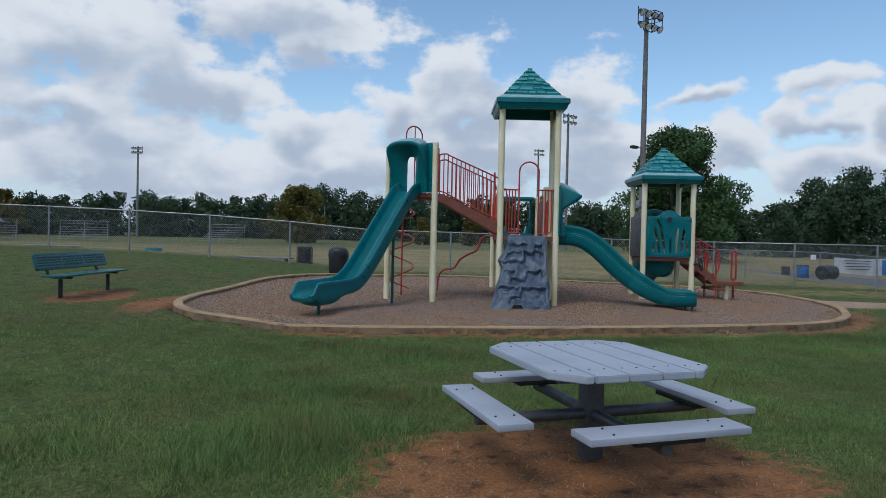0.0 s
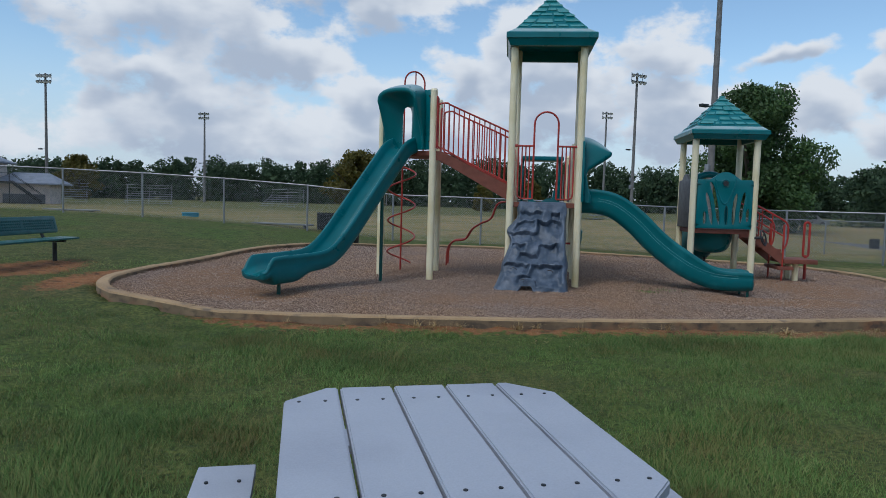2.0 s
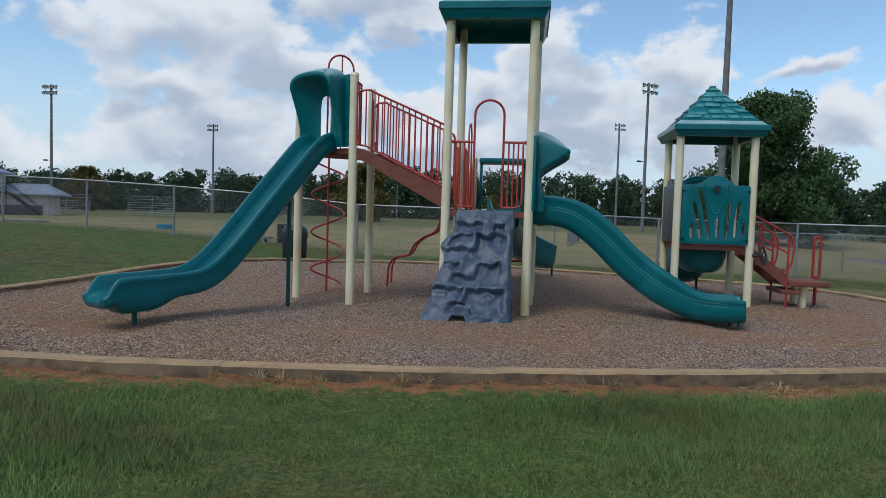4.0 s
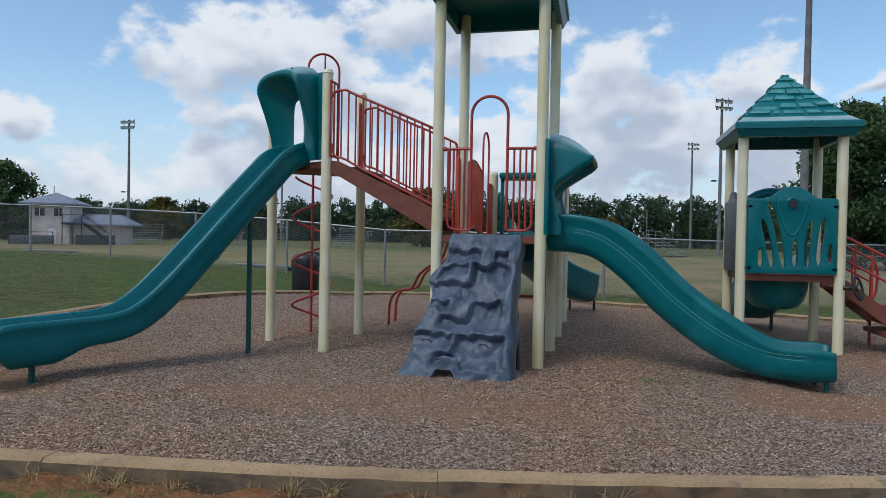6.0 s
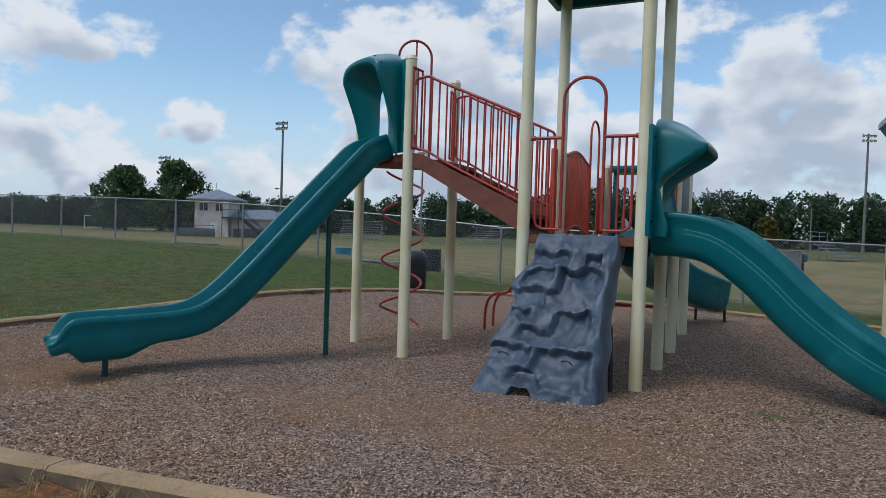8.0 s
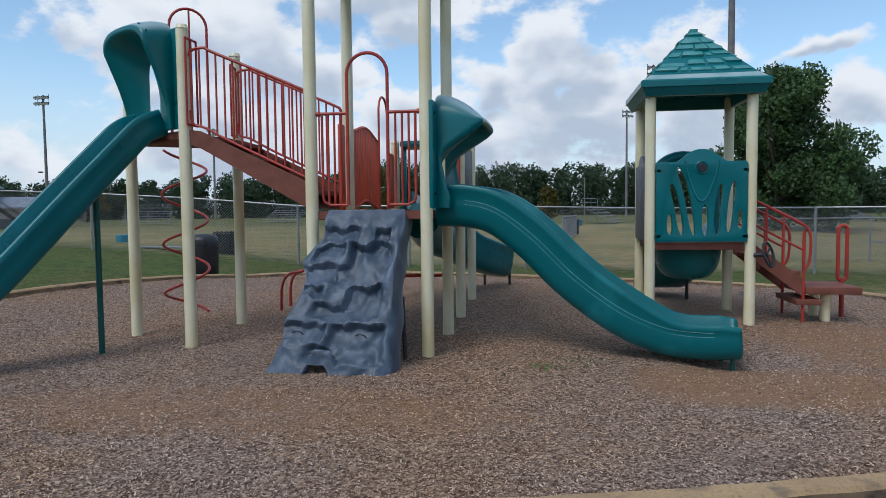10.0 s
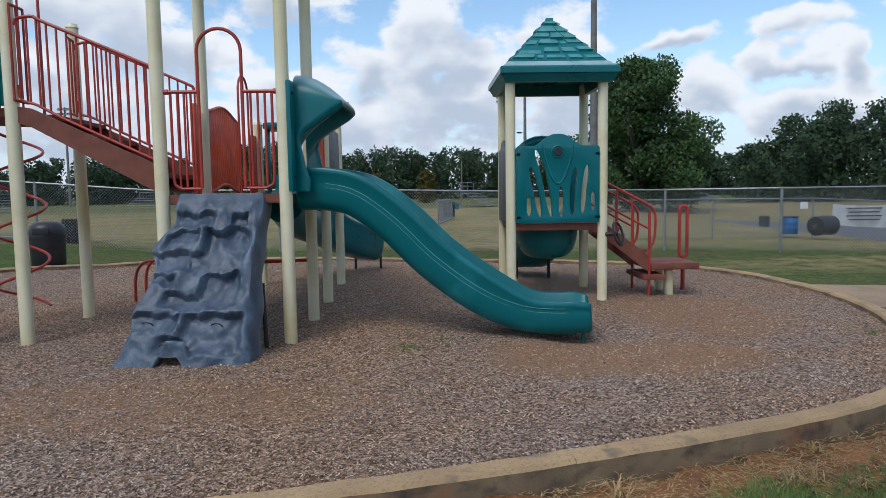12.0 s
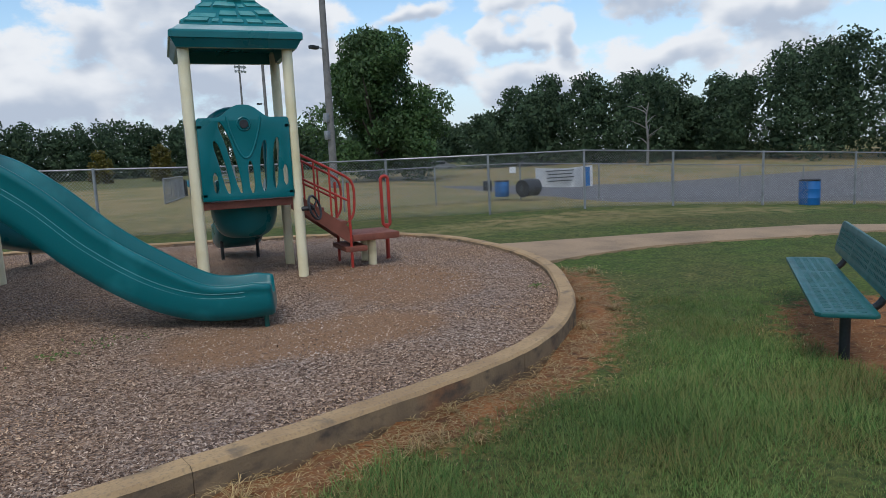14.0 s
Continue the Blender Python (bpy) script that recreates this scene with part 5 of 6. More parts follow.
# ---- picnic table ----
def picnic_table():
    t = thing("picnic_table", "octagonal grey plank picnic table on a steel pedestal over clay", "picnic table", (*TABLE_AT, 0.0), 17.8)
    W, cut = 1.16, 0.17
    h, hy = W / 2, 0.635
    top = 0.71
    n = 5
    pw = W / n
    for i in range(n):
        x0, x1 = -h + pw * i + 0.006, -h + pw * (i + 1) - 0.006
        if i == 0:
            o = [(x0, -hy + cut), (x0 + cut, -hy), (x1, -hy), (x1, hy), (x0 + cut, hy), (x0, hy - cut)]
        elif i == n - 1:
            o = [(x0, -hy), (x1 - cut, -hy), (x1, -hy + cut), (x1, hy - cut), (x1 - cut, hy), (x0, hy)]
        else:
            o = [(x0, -hy), (x1, -hy), (x1, hy), (x0, hy)]
        bm = bmesh.new()
        lo, hi = [bm.verts.new((*p, top - 0.045)) for p in o], [bm.verts.new((*p, top)) for p in o]
        bm.faces.new(lo[::-1])
        bm.faces.new(hi)
        for k in range(len(o)):
            bm.faces.new((lo[k], lo[(k + 1) % len(o)], hi[(k + 1) % len(o)], hi[k]))
        bmesh.ops.bevel(bm, geom=list(bm.edges), offset=0.006, segments=2, affect="EDGES")
        b = part("plank", bm, GREY_BOARD, t)
        for y in (-hy * 0.7, hy * 0.7):
            for x in (x0 + pw * 0.25, x1 - pw * 0.25):
                part("bolt", tube([(x, y, top - 0.004), (x, y, top + 0.003)], 0.0075, 8), DARK_STEEL, b)
    part("pedestal", box((0.13, 0.13, 0.72), (0, 0, 0.32), 0.01), GREY_STEEL, t, "square weathered steel pedestal")
    for a in (0, 90):
        m = pose(0, 0, 0, 0, 0, a)
        for y in (-0.36, 0.36):
            bm = box((0.9, 0.05, 0.05), m @ Vector((0, y, top - 0.07)), 0.006, m)
            part("top_bearer", bm, GREY_STEEL, t)
            break
    for a in range(4):
        m = pose(0, 0, 0, 0, 0, 90 * a)
        arm = part("arm", tube([m @ Vector(p) for p in ((0.05, 0, 0.315), (0.84, 0, 0.322))], 0.04, 12), GREY_STEEL, t)
        part("seat_bracket", box((0.2, 0.46, 0.035), m @ Vector((0.78, 0, 0.375)), 0.008, m), DARK_STEEL, arm)
        s = part("seat", box((0.225, 1.06, 0.042), m @ Vector((0.795, 0, 0.412)), 0.008, m), GREY_BOARD, t, "grey plank seat")
        for y in (-0.36, 0.36):
            for x in (0.735, 0.855):
                q = m @ Vector((x, y, 0.437))
                part("bolt", tube([q - Vector((0, 0, 0.004)), q + Vector((0, 0, 0.003))], 0.0075, 8), DARK_STEEL, s)
    return t


picnic_table()


# ---- park benches ----
def perforated(name, w, d, m, parent, label=""):
    """A coated sheet with rolled edges and rows of slots."""
    out = [(0.03, 0), (w - 0.03, 0), (w, 0.03), (w, d - 0.03), (w - 0.03, d), (0.03, d), (0, d - 0.03), (0, 0.03)]
    holes = []
    nx, ny = int(w / 0.05), 4
    for i in range(nx):
        if i % (nx // 3) == nx // 6 * 0 and i:
            continue
        for j in range(ny):
            x, y = 0.04 + (w - 0.08) * (i + 0.5) / nx, 0.05 + (d - 0.1) * (j + 0.5) / ny
            a, b = 0.017, (d - 0.1) / ny * 0.40
            holes.append([(x - a, y - b), (x - a, y + b), (x + a, y + b), (x + a, y - b)])
    return plate(name, out, holes, 0.032, m, BENCH, parent, label)


BENCH = mat("teal_coated_mesh", (0.008, 0.10, 0.098), 0.38, var=0.1, scale=8, fine=80, bump=0.1)


def park_bench(length=2.36):
    b = thing("park_bench", "teal perforated steel park bench with backrest, standing on worn clay", "bench", group="park benches")
    h = length / 2
    perforated("seat", length, 0.36, pose(-h, -0.19, 0.385, 0, 0, 0), b)
    perforated("backrest", length, 0.28, pose(-h, 0.23, 0.475, 76, 0, 0), b)
    for x in (-0.82, 0.82):
        leg = part("leg", tube([(x, 0.03, -0.15), (x, 0.03, 0.32)], 0.035, 12), DARK_STEEL, b)
        part("seat_bearer", box((0.07, 0.32, 0.04), (x, 0, 0.35), 0.008), DARK_STEEL, leg)
        part("back_arm", tube(smooth_line([(x, 0.1, 0.345), (x, 0.2, 0.37), (x, 0.26, 0.45), (x, 0.285, 0.6)], 4), 0.026, 10), DARK_STEEL, leg)
    return b


first = park_bench()
first.matrix_basis = pose(-6.42, 12.05, gz(-6.42, 12.05) - 0.0, 0, 0, 91)
second = copy_thing(first, pose(9.33, 11.44, 0.0, 0, 0, -135.5))
# ---- fence ----
def fence_points():
    xs = [-60 + 2.87 * i for i in range(24)]
    xs = [x for x in xs if x < 9.0]
    pts = [(x, 23.8) for x in xs]
    pts += [(9.65, 23.75), (12.0, 22.75), (14.5, 22.25), (17.3, 22.15), (20.0, 21.6), (22.8, 20.9), (25.6, 20.1), (28.4, 19.2), (31.2, 18.3), (34, 17.4), (36.8, 16.5)]
    return pts


def chain_link(a, b, za, zb, h, parent, pitch=0.075, r=0.0024):
    """Two crossing sets of wires between two posts, as thin three-sided rods."""
    a, b = Vector((*a, za)), Vector((*b, zb))
    d = b - a
    L = d.length
    t = d / L
    up = Vector((0, 0, 1))
    nrm = t.cross(up).normalized()
    tri = []
    for sgn in (1, -1):
        k = -h
        while k < L:
            s0, s1 = k, k + h
            v0, v1 = 0.0, h
            if s0 < 0:
                v0, s0 = -s0, 0.0
            if s1 > L:
                v1, s1 = h - (s1 - L), L
            if v1 - v0 > 0.02:
                if sgn < 0:
                    v0, v1 = h - v0, h - v1
                p, q = a + t * s0 + up * (v0 + 0.04), a + t * s1 + up * (v1 + 0.04)
                w = (q - p).normalized().cross(nrm) * r
                n = nrm * r
                tri += [[p - w - n, p + w - n, q + w - n, q - w - n], [p + w - n, p + n, q + n, q + w - n], [p + n, p - w - n, q - w - n, q + n]]
            k += pitch
    return quads_mesh("chain_link", np.array([[tuple(v) for v in f] for f in tri]), 4, GALV, parent)


fence = tagged(new("fence"), "galvanised chain-link fence round the playground", "fence", kind="structure")
FP = fence_points()
FH = 1.5
for i, (x, y) in enumerate(FP):
    z = gz(x, y)
    part("fence_post", tube([(x, y, z - 0.2), (x, y, z + FH + 0.03)], 0.032, 8), GALV, fence)
    if i + 1 < len(FP):
        x2, y2 = FP[i + 1]
        z2 = gz(x2, y2)
        part("top_rail", tube([(x, y, z + FH), (x2, y2, z2 + FH)], 0.022, 6, caps=False), GALV, fence)
        if x > -36:
            chain_link((x, y), (x2, y2), z, z2, FH - 0.05, fence)
# a second, lower fence beyond it by the paved lot
back_fence = tagged(new("fence_back"), "plain galvanised pipe fence beyond the paved lot's edge", "fence", kind="structure")
BP = [(9.5 + 2.9 * i, 27.6 - 0.28 * i) for i in range(10)]
for i, (x, y) in enumerate(BP):
    z = gz(x, y)
    part("fence_post", tube([(x, y, z - 0.2), (x, y, z + 1.22)], 0.026, 8), GALV, back_fence)
    if i + 1 < len(BP):
        x2, y2 = BP[i + 1]
        part("top_rail", tube([(x, y, z + 1.2), (x2, y2, gz(x2, y2) + 1.2)], 0.018, 6), GALV, back_fence)
        chain_link((x, y), (x2, y2), z, gz(x2, y2), 1.15, back_fence)


# ---- trees and woods ----
def leaf_quads(rng, centres, size, spread):
    """Small leaf cards of random tilt scattered round clump centres."""
    n = len(centres)
    c = centres + rng.normal(0, 1, (n, 3)) * spread
    u = rng.normal(0, 1, (n, 3))
    u /= np.linalg.norm(u, axis=1, keepdims=True)
    w = rng.normal(0, 1, (n, 3))
    v = np.cross(u, w)
    v /= np.linalg.norm(v, axis=1, keepdims=True)
    s = size * rng.uniform(0.6, 1.3, (n, 1))
    u, v = u * s, v * s * 0.6
    return np.stack([c - u, c - v * 0.9, c + u, c + v], 1)


def crown_points(rng, centre, radius, lobes, n):
    """Points in many overlapping clumps that fill an uneven egg, wide below the middle, with gaps between."""
    out = []
    centre, radius = np.array(centre), np.array(radius)
    for k in range(lobes):
        f, a = (k + rng.uniform(0, 1)) / lobes, rng.uniform(0, 2 * np.pi)
        wide = math.sin(math.pi * (0.16 + 0.8 * f)) ** 0.7
        d = rng.uniform(0.25, 0.85) * wide * rng.uniform(0.85, 1.08)
        lc = centre + radius * (math.cos(a) * d, math.sin(a) * d, 1.86 * f - 0.93)
        lr = radius[0] * rng.uniform(0.16, 0.32) * (0.75 + 0.25 * wide)
        m = n // lobes
        p = rng.normal(0, 1, (m, 3))
        p /= np.linalg.norm(p, axis=1, keepdims=True)
        p *= (rng.uniform(0.25, 1, (m, 1)) ** 0.5) * lr
        out.append(lc + p * (1, 1, 0.8))
    return np.concatenate(out)


def tree(name, x, y, height, spread, seed, label, leaves=9000, leaf=0.2, material=None, low=0.18, z=None):
    rng = np.random.default_rng(seed)
    z0 = gz(x, y) if z is None else z
    t = thing(name, label, "tree", (x, y, z0))
    bm = tube(smooth_line([(0, 0, -0.3), (0.1, 0, height * 0.12), (-0.1, 0.1, height * 0.3), (0.1, 0, height * 0.55), (0.0, 0.1, height * 0.85)], 5), height * 0.035, 10, r2=0.04)
    for i in range(11):
        a = rng.uniform(0, 6.28)
        b = rng.uniform(0.14, 0.55) * height
        e = Vector((math.cos(a) * spread * 0.7, math.sin(a) * spread * 0.7, b + height * rng.uniform(0.12, 0.35)))
        s = Vector((0, 0, b))
        mid = s.lerp(e, 0.5) + Vector((0, 0, -0.05 * height * rng.uniform(0, 1)))
        tube(smooth_line([s, mid, e], 4), height * 0.016, 6, bm, r2=0.03)
    part("trunk", bm, BARK, t)
    c = (0, 0, height * (low + 1) / 2)
    pts = crown_points(rng, c, (spread, spread, height * (1 - low) / 2), 64, leaves)
    quads_mesh("crown", leaf_quads(rng, pts, leaf, 0.12), 4, material or LEAF, t)
    return t


tree("shade_tree", 20.4, 58.5, 11.5, 6.2, 11, "broad dark green shade tree standing alone in the field", 52000, 0.15, low=0.05, z=-0.2)
tree("round_tree", -88.4, 82.6, 10.0, 5.8, 12, "round dark green tree behind the small building", 9000, 0.3, low=0.05, z=0)
tree("round_tree", -81.9, 87.1, 11.4, 5.8, 13, "round dark green tree behind the small building", 9000, 0.3, low=0.05, z=0)
tree("yellowing_tree", -22.8, 104, 8.6, 5.8, 14, "yellow-green turning tree before the dark woods", 9000, 0.26, LEAF_AUTUMN, low=0.03, z=0)
tree("yellowing_tree", -78, 118, 8.0, 4.0, 15, "yellow-green turning tree before the dark woods", 6000, 0.3, LEAF_AUTUMN, low=0.03, z=0)
tree("small_tree", -3.4, 116, 4.6, 2.3, 16, "small yellow-green tree at the field's edge", 3000, 0.22, LEAF_AUTUMN, low=0.02, z=0)
tree("small_tree", 4.5, 112, 5.0, 2.1, 17, "small yellow-green tree at the field's edge", 3000, 0.22, LEAF_AUTUMN, low=0.02, z=0)


def woods(name, label, skyline, distance, rows, step, leaf, per, seed, material):
    """A belt of trees along an arc; skyline gives azimuth and the tops' elevation, in degrees."""
    rng = np.random.default_rng(seed)
    az0, az1 = skyline[0][0], skyline[-1][0]
    out = []
    for row in range(rows):
        d0 = distance + row * 7
        n = int(radians(az1 - az0) * d0 / step)
        for i in range(n):
            az = az0 + (az1 - az0) * (i + rng.uniform(0, 1)) / n
            el = np.interp(az, [a for a, _ in skyline], [e for _, e in skyline])
            d = d0 + rng.uniform(-3, 3)
            h = 1.5 + d * math.tan(radians(el)) * rng.uniform(0.78, 1.05)
            x, y = d * math.sin(radians(az)), d * math.cos(radians(az))
            r = max(step * 0.75, h * 0.3) * rng.uniform(0.8, 1.2)
            lobes = 22
            taper = 1 - 0.55 * np.linspace(0, 1, lobes) ** 2
            lc = np.stack([x + rng.normal(0, 0.5, lobes) * r * taper, y + rng.normal(0, 0.5, lobes) * r * taper, h * np.linspace(0.02, 0.9, lobes) ** 0.8], -1)
            lr = r * rng.uniform(0.34, 0.6, lobes) * (1.12 - 0.42 * np.linspace(0, 1, lobes))
            p = rng.normal(0, 1, (lobes, per // lobes, 3))
            p *= lr[:, None, None] * rng.uniform(0.5, 1, (lobes, per // lobes, 1)) / np.linalg.norm(p, axis=2, keepdims=True)
            pts = (lc[:, None, :] + p * (1, 1, 0.8)).reshape(-1, 3)
            out.append(leaf_quads(rng, pts, leaf, leaf * 0.5))
            core = np.stack([x + rng.normal(0, 0.35, 130) * r, y + rng.normal(0, 0.35, 130) * r, h * rng.uniform(0.0, 0.72, 130)], -1)
            out.append(leaf_quads(rng, core, leaf * 1.9, leaf * 0.5))
    return tagged(quads_mesh(name, np.concatenate(out), 4, material), label, "woods", kind="stuff")


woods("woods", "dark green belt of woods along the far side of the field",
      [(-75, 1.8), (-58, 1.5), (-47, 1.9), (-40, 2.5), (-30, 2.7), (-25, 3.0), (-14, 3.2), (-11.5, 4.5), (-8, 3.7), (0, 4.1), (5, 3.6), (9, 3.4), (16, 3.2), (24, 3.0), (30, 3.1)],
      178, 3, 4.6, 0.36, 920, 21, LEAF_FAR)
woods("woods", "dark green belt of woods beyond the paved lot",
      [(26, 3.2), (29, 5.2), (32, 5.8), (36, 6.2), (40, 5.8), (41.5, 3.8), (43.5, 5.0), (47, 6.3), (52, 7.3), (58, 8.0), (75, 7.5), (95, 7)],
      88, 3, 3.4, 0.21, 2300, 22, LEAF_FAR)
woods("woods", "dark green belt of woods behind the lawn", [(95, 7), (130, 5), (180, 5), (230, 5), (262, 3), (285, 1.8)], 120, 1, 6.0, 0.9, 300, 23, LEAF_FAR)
# a pale bare-limbed dead tree in the woods
dead = thing("dead_tree", "bare pale dead tree at the edge of the woods", "tree", (48.2, 60.5, -0.4))
rng = random.Random(8)
bm = tube(smooth_line([(0, 0, -0.2), (0.1, 0, 2.5), (-0.1, 0, 4.5), (0.2, 0, 6.2)], 4), 0.16, 7, r2=0.04)
for i in range(9):
    a, b = rng.uniform(0, 6.28), rng.uniform(2.2, 5.5)
    tube(smooth_line([(0, 0, b), (math.cos(a) * 0.9, math.sin(a) * 0.9, b + 0.5), (math.cos(a) * 1.8, math.sin(a) * 1.8, b + rng.uniform(0.5, 1.2))], 3), 0.06, 5, bm, r2=0.02)
part("trunk", bm, WOODPOLE, dead)


# ---- floodlight masts ----
def mast(x, y, height, lamps, pole_r, turn, label, side_arm=None, z=0.0, cage=False):
    m = thing("floodlight_mast", label, "street lamp", (x, y, z), turn, group="floodlight masts")
    part("pole", tube([(0, 0, -0.5), (0, 0, height)], pole_r, 12, r2=pole_r * 0.6), WOODPOLE, m)
    bm = tube([(-0.9, 0, height - 0.25), (0.9, 0, height - 0.25)], 0.05, 6)
    tube([(-0.9, 0, height - 1.05), (0.9, 0, height - 1.05)], 0.05, 6, bm)
    for sx in (-0.9, 0.0, 0.9):
        tube([(sx, 0, height - 1.15), (sx, 0, height + 0.1)], 0.035, 6, bm)
    part("lamp_frame", bm, DARK_STEEL, m)
    for i in range(lamps):
        r, c = divmod(i, (lamps + 1) // 2)
        n = (lamps + 1) // 2
        px = -0.95 + 1.9 * c / max(1, n - 1)
        pz = height - 0.2 - 0.85 * r
        b = Vector((px, -0.12, pz))
        d = Vector((0, -0.8, -0.6)).normalized()
        fl = part("floodlight", tube([b, b + d * 0.12, b + d * 0.34, b + d * 0.4], 0.1, 10, r2=0.27), DARK_STEEL, m)
        part("lens", tube([b + d * 0.385, b + d * 0.405], 0.24, 10), WHITE, fl)
    if cage:
        pts = [(0.25, -0.45), (1.15, -0.45), (1.15, 0.45), (0.25, 0.45), (0.25, -0.45)]
        for zc in (height - 1.2, height - 0.6, height - 0.05):
            part("cage_hoop", tube([(px, py, zc) for px, py in pts], 0.035, 5), DARK_STEEL, m)
        for px, py in pts[:4]:
            part("cage_bar", tube([(px, py, height - 1.2), (px, py, height - 0.05)], 0.03, 5), DARK_STEEL, m)
    if side_arm:
        part("arm", tube([(0, 0, side_arm), (-0.75, 0, side_arm + 0.04)], 0.035, 6), GALV, m)
        part("arm_lamp", box((0.6, 0.3, 0.2), (-0.95, 0, side_arm), 0.05), DARK_STEEL, m)
        part("meter_box", box((0.3, 0.25, 0.5), (-0.3, 0, side_arm - 3.9), 0.02), GALV, m)
        part("meter_box", box((0.3, 0.25, 0.5), (-0.3, 0, side_arm - 4.9), 0.02), GALV, m)
    return m


mast(13.85, 46.8, 17.6, 8, 0.24, 35, "tall grey floodlight mast with a small side lamp", 8.0, cage=True)
mast(17.1, 93.4, 19.0, 8, 0.24, 30, "tall grey floodlight mast by the far field", 9.0)
mast(20.2, 144.6, 20.9, 8, 0.26, 20, "tall grey floodlight mast by the far field")
mast(-62.2, 135.4, 18.4, 10, 0.26, 0, "tall grey floodlight mast by the far field", 8.0)
mast(-67.5, 95.3, 18.6, 10, 0.24, 0, "tall grey floodlight mast beside the field building", 7.6)
mast(-91.6, 93.4, 13.2, 8, 0.22, 10, "grey floodlight mast behind the field building")
for x, y in ((13.0, 160), (-30, 168)):
    p = thing("utility_pole", "thin wooden utility pole before the woods", "pole", (x, y, 0))
    part("shaft", tube([(0, 0, -0.4), (0, 0, 8.5)], 0.14, 8, r2=0.1), WOODPOLE, p)


# ---- field building ----
def field_house():
    h = thing("field_house", "two-storey pale stucco field building with grey hip roof and outside stair", "building", (-55.6, 68.8, 0.0), 24)
    W, H = 4.6, 5.0
    part("wall", box((W, W, H), (0, 0, H / 2)), STUCCO, h)
    o = W / 2 + 0.9

    def hip(cx, cy, hx, hy, z, top, ridge=0.05):
        secs = [[Vector((cx + sx * hx, cy + sy * hy, z - 0.18)) for sx, sy in ((-1, -1), (1, -1), (1, 1), (-1, 1))],
                [Vector((cx + sx * hx, cy + sy * hy, z)) for sx, sy in ((-1, -1), (1, -1), (1, 1), (-1, 1))],
                [Vector((cx + sx * ridge, cy + sy * 0.05, top)) for sx, sy in ((-1, -1), (1, -1), (1, 1), (-1, 1))]]
        return loft(secs)

    part("roof", hip(0, 0, o, o, H + 0.1, H + 1.5), ROOFING, h, smooth=False)
    part("mast", tube([(-0.3, 0, H + 1.3), (-0.3, 0, H + 2.4)], 0.05, 6), GALV, h)
    for cx, face in ((-1.1, "f"), (1.1, "f"), (-0.8, "l"), (0.9, "l")):
        m = pose(0, 0, 0, 0, 0, 0 if face == "f" else -90)
        w = part("window", box((1.1, 0.06, 1.0), m @ Vector((cx, -W / 2 - 0.02, 4.0)), 0.01, m), GLASS_DARK, h)
        part("frame", box((0.06, 0.05, 1.0), m @ Vector((cx, -W / 2 - 0.06, 4.0)), 0.0, m), WHITE, w)
    part("door", box((0.9, 0.06, 2.0), (0.3, -W / 2 - 0.02, 1.0), 0.01), WHITE, h)
    part("upper_door", box((0.8, 0.06, 1.9), (2.0 - 0.1, -W / 2 - 0.03, 3.7), 0.01), WHITE, h)
    part("balcony", box((2.4, 1.1, 0.15), (2.9, -W / 2 - 0.5, 2.65), 0.01), DARK_STEEL, h)
    for x in (1.8, 4.0):
        part("balcony_post", tube([(x, -W / 2 - 1.0, 0), (x, -W / 2 - 1.0, 3.7)], 0.06, 6), DARK_STEEL, h)
    part("balcony_rail", tube([(1.75, -W / 2 - 1.0, 3.7), (4.05, -W / 2 - 1.0, 3.7)], 0.04, 6), DARK_STEEL, h)
    for dy in (0, 0.9):
        secs = []
        for x, z in ((4.1, 2.7), (7.4, 0.1)):
            secs.append([Vector((x, -W / 2 - 1.0 + dy, z - 0.15)), Vector((x, -W / 2 - 0.94 + dy, z - 0.15)), Vector((x, -W / 2 - 0.94 + dy, z + 0.15)), Vector((x, -W / 2 - 1.0 + dy, z + 0.15))])
        part("stair_side", loft(secs), DARK_STEEL, h)
        part("hand_rail", tube([(4.1, -W / 2 - 1.0 + dy, 3.7), (7.4, -W / 2 - 1.0 + dy, 1.1)], 0.04, 6), DARK_STEEL, h)
    for i in range(10):
        part("tread", box((0.3, 0.9, 0.05), (4.25 + 0.33 * i, -W / 2 - 0.55, 2.5 - 0.26 * i), 0.0), DARK_STEEL, h)
    wing = part("wing_wall", box((5.5, 6, 2.5), (5.2, 1.5, 1.25)), STUCCO, h)
    part("wing_roof", hip(5.3, 1.5, 3.8, 3.9, 2.6, 3.9, 2.0), ROOFING, wing, smooth=False)
    part("low_screen", box((5.0, 0.1, 1.1), (-1.2, -W / 2 - 2.2, 0.55), 0.02), GREY_STEEL, h, "dark low screen fence")
    for x in (-3.6, -1.2, 1.2):
        part("screen_post", tube([(x, -W / 2 - 2.25, 0), (x, -W / 2 - 2.25, 1.5)], 0.05, 6), DARK_STEEL, h)
    part("screen_rail", tube([(-3.6, -W / 2 - 2.25, 1.5), (1.2, -W / 2 - 2.25, 1.5)], 0.04, 6), DARK_STEEL, h)
    h.matrix_basis = h.matrix_basis @ Matrix.Scale(0.87, 4)
    part("dark_bay", box((4.6, 0.1, 1.2), (5.2, -W / 2 - 0.2 + 0.6, 0.6), 0.02), GREY_STEEL, h)


field_house()


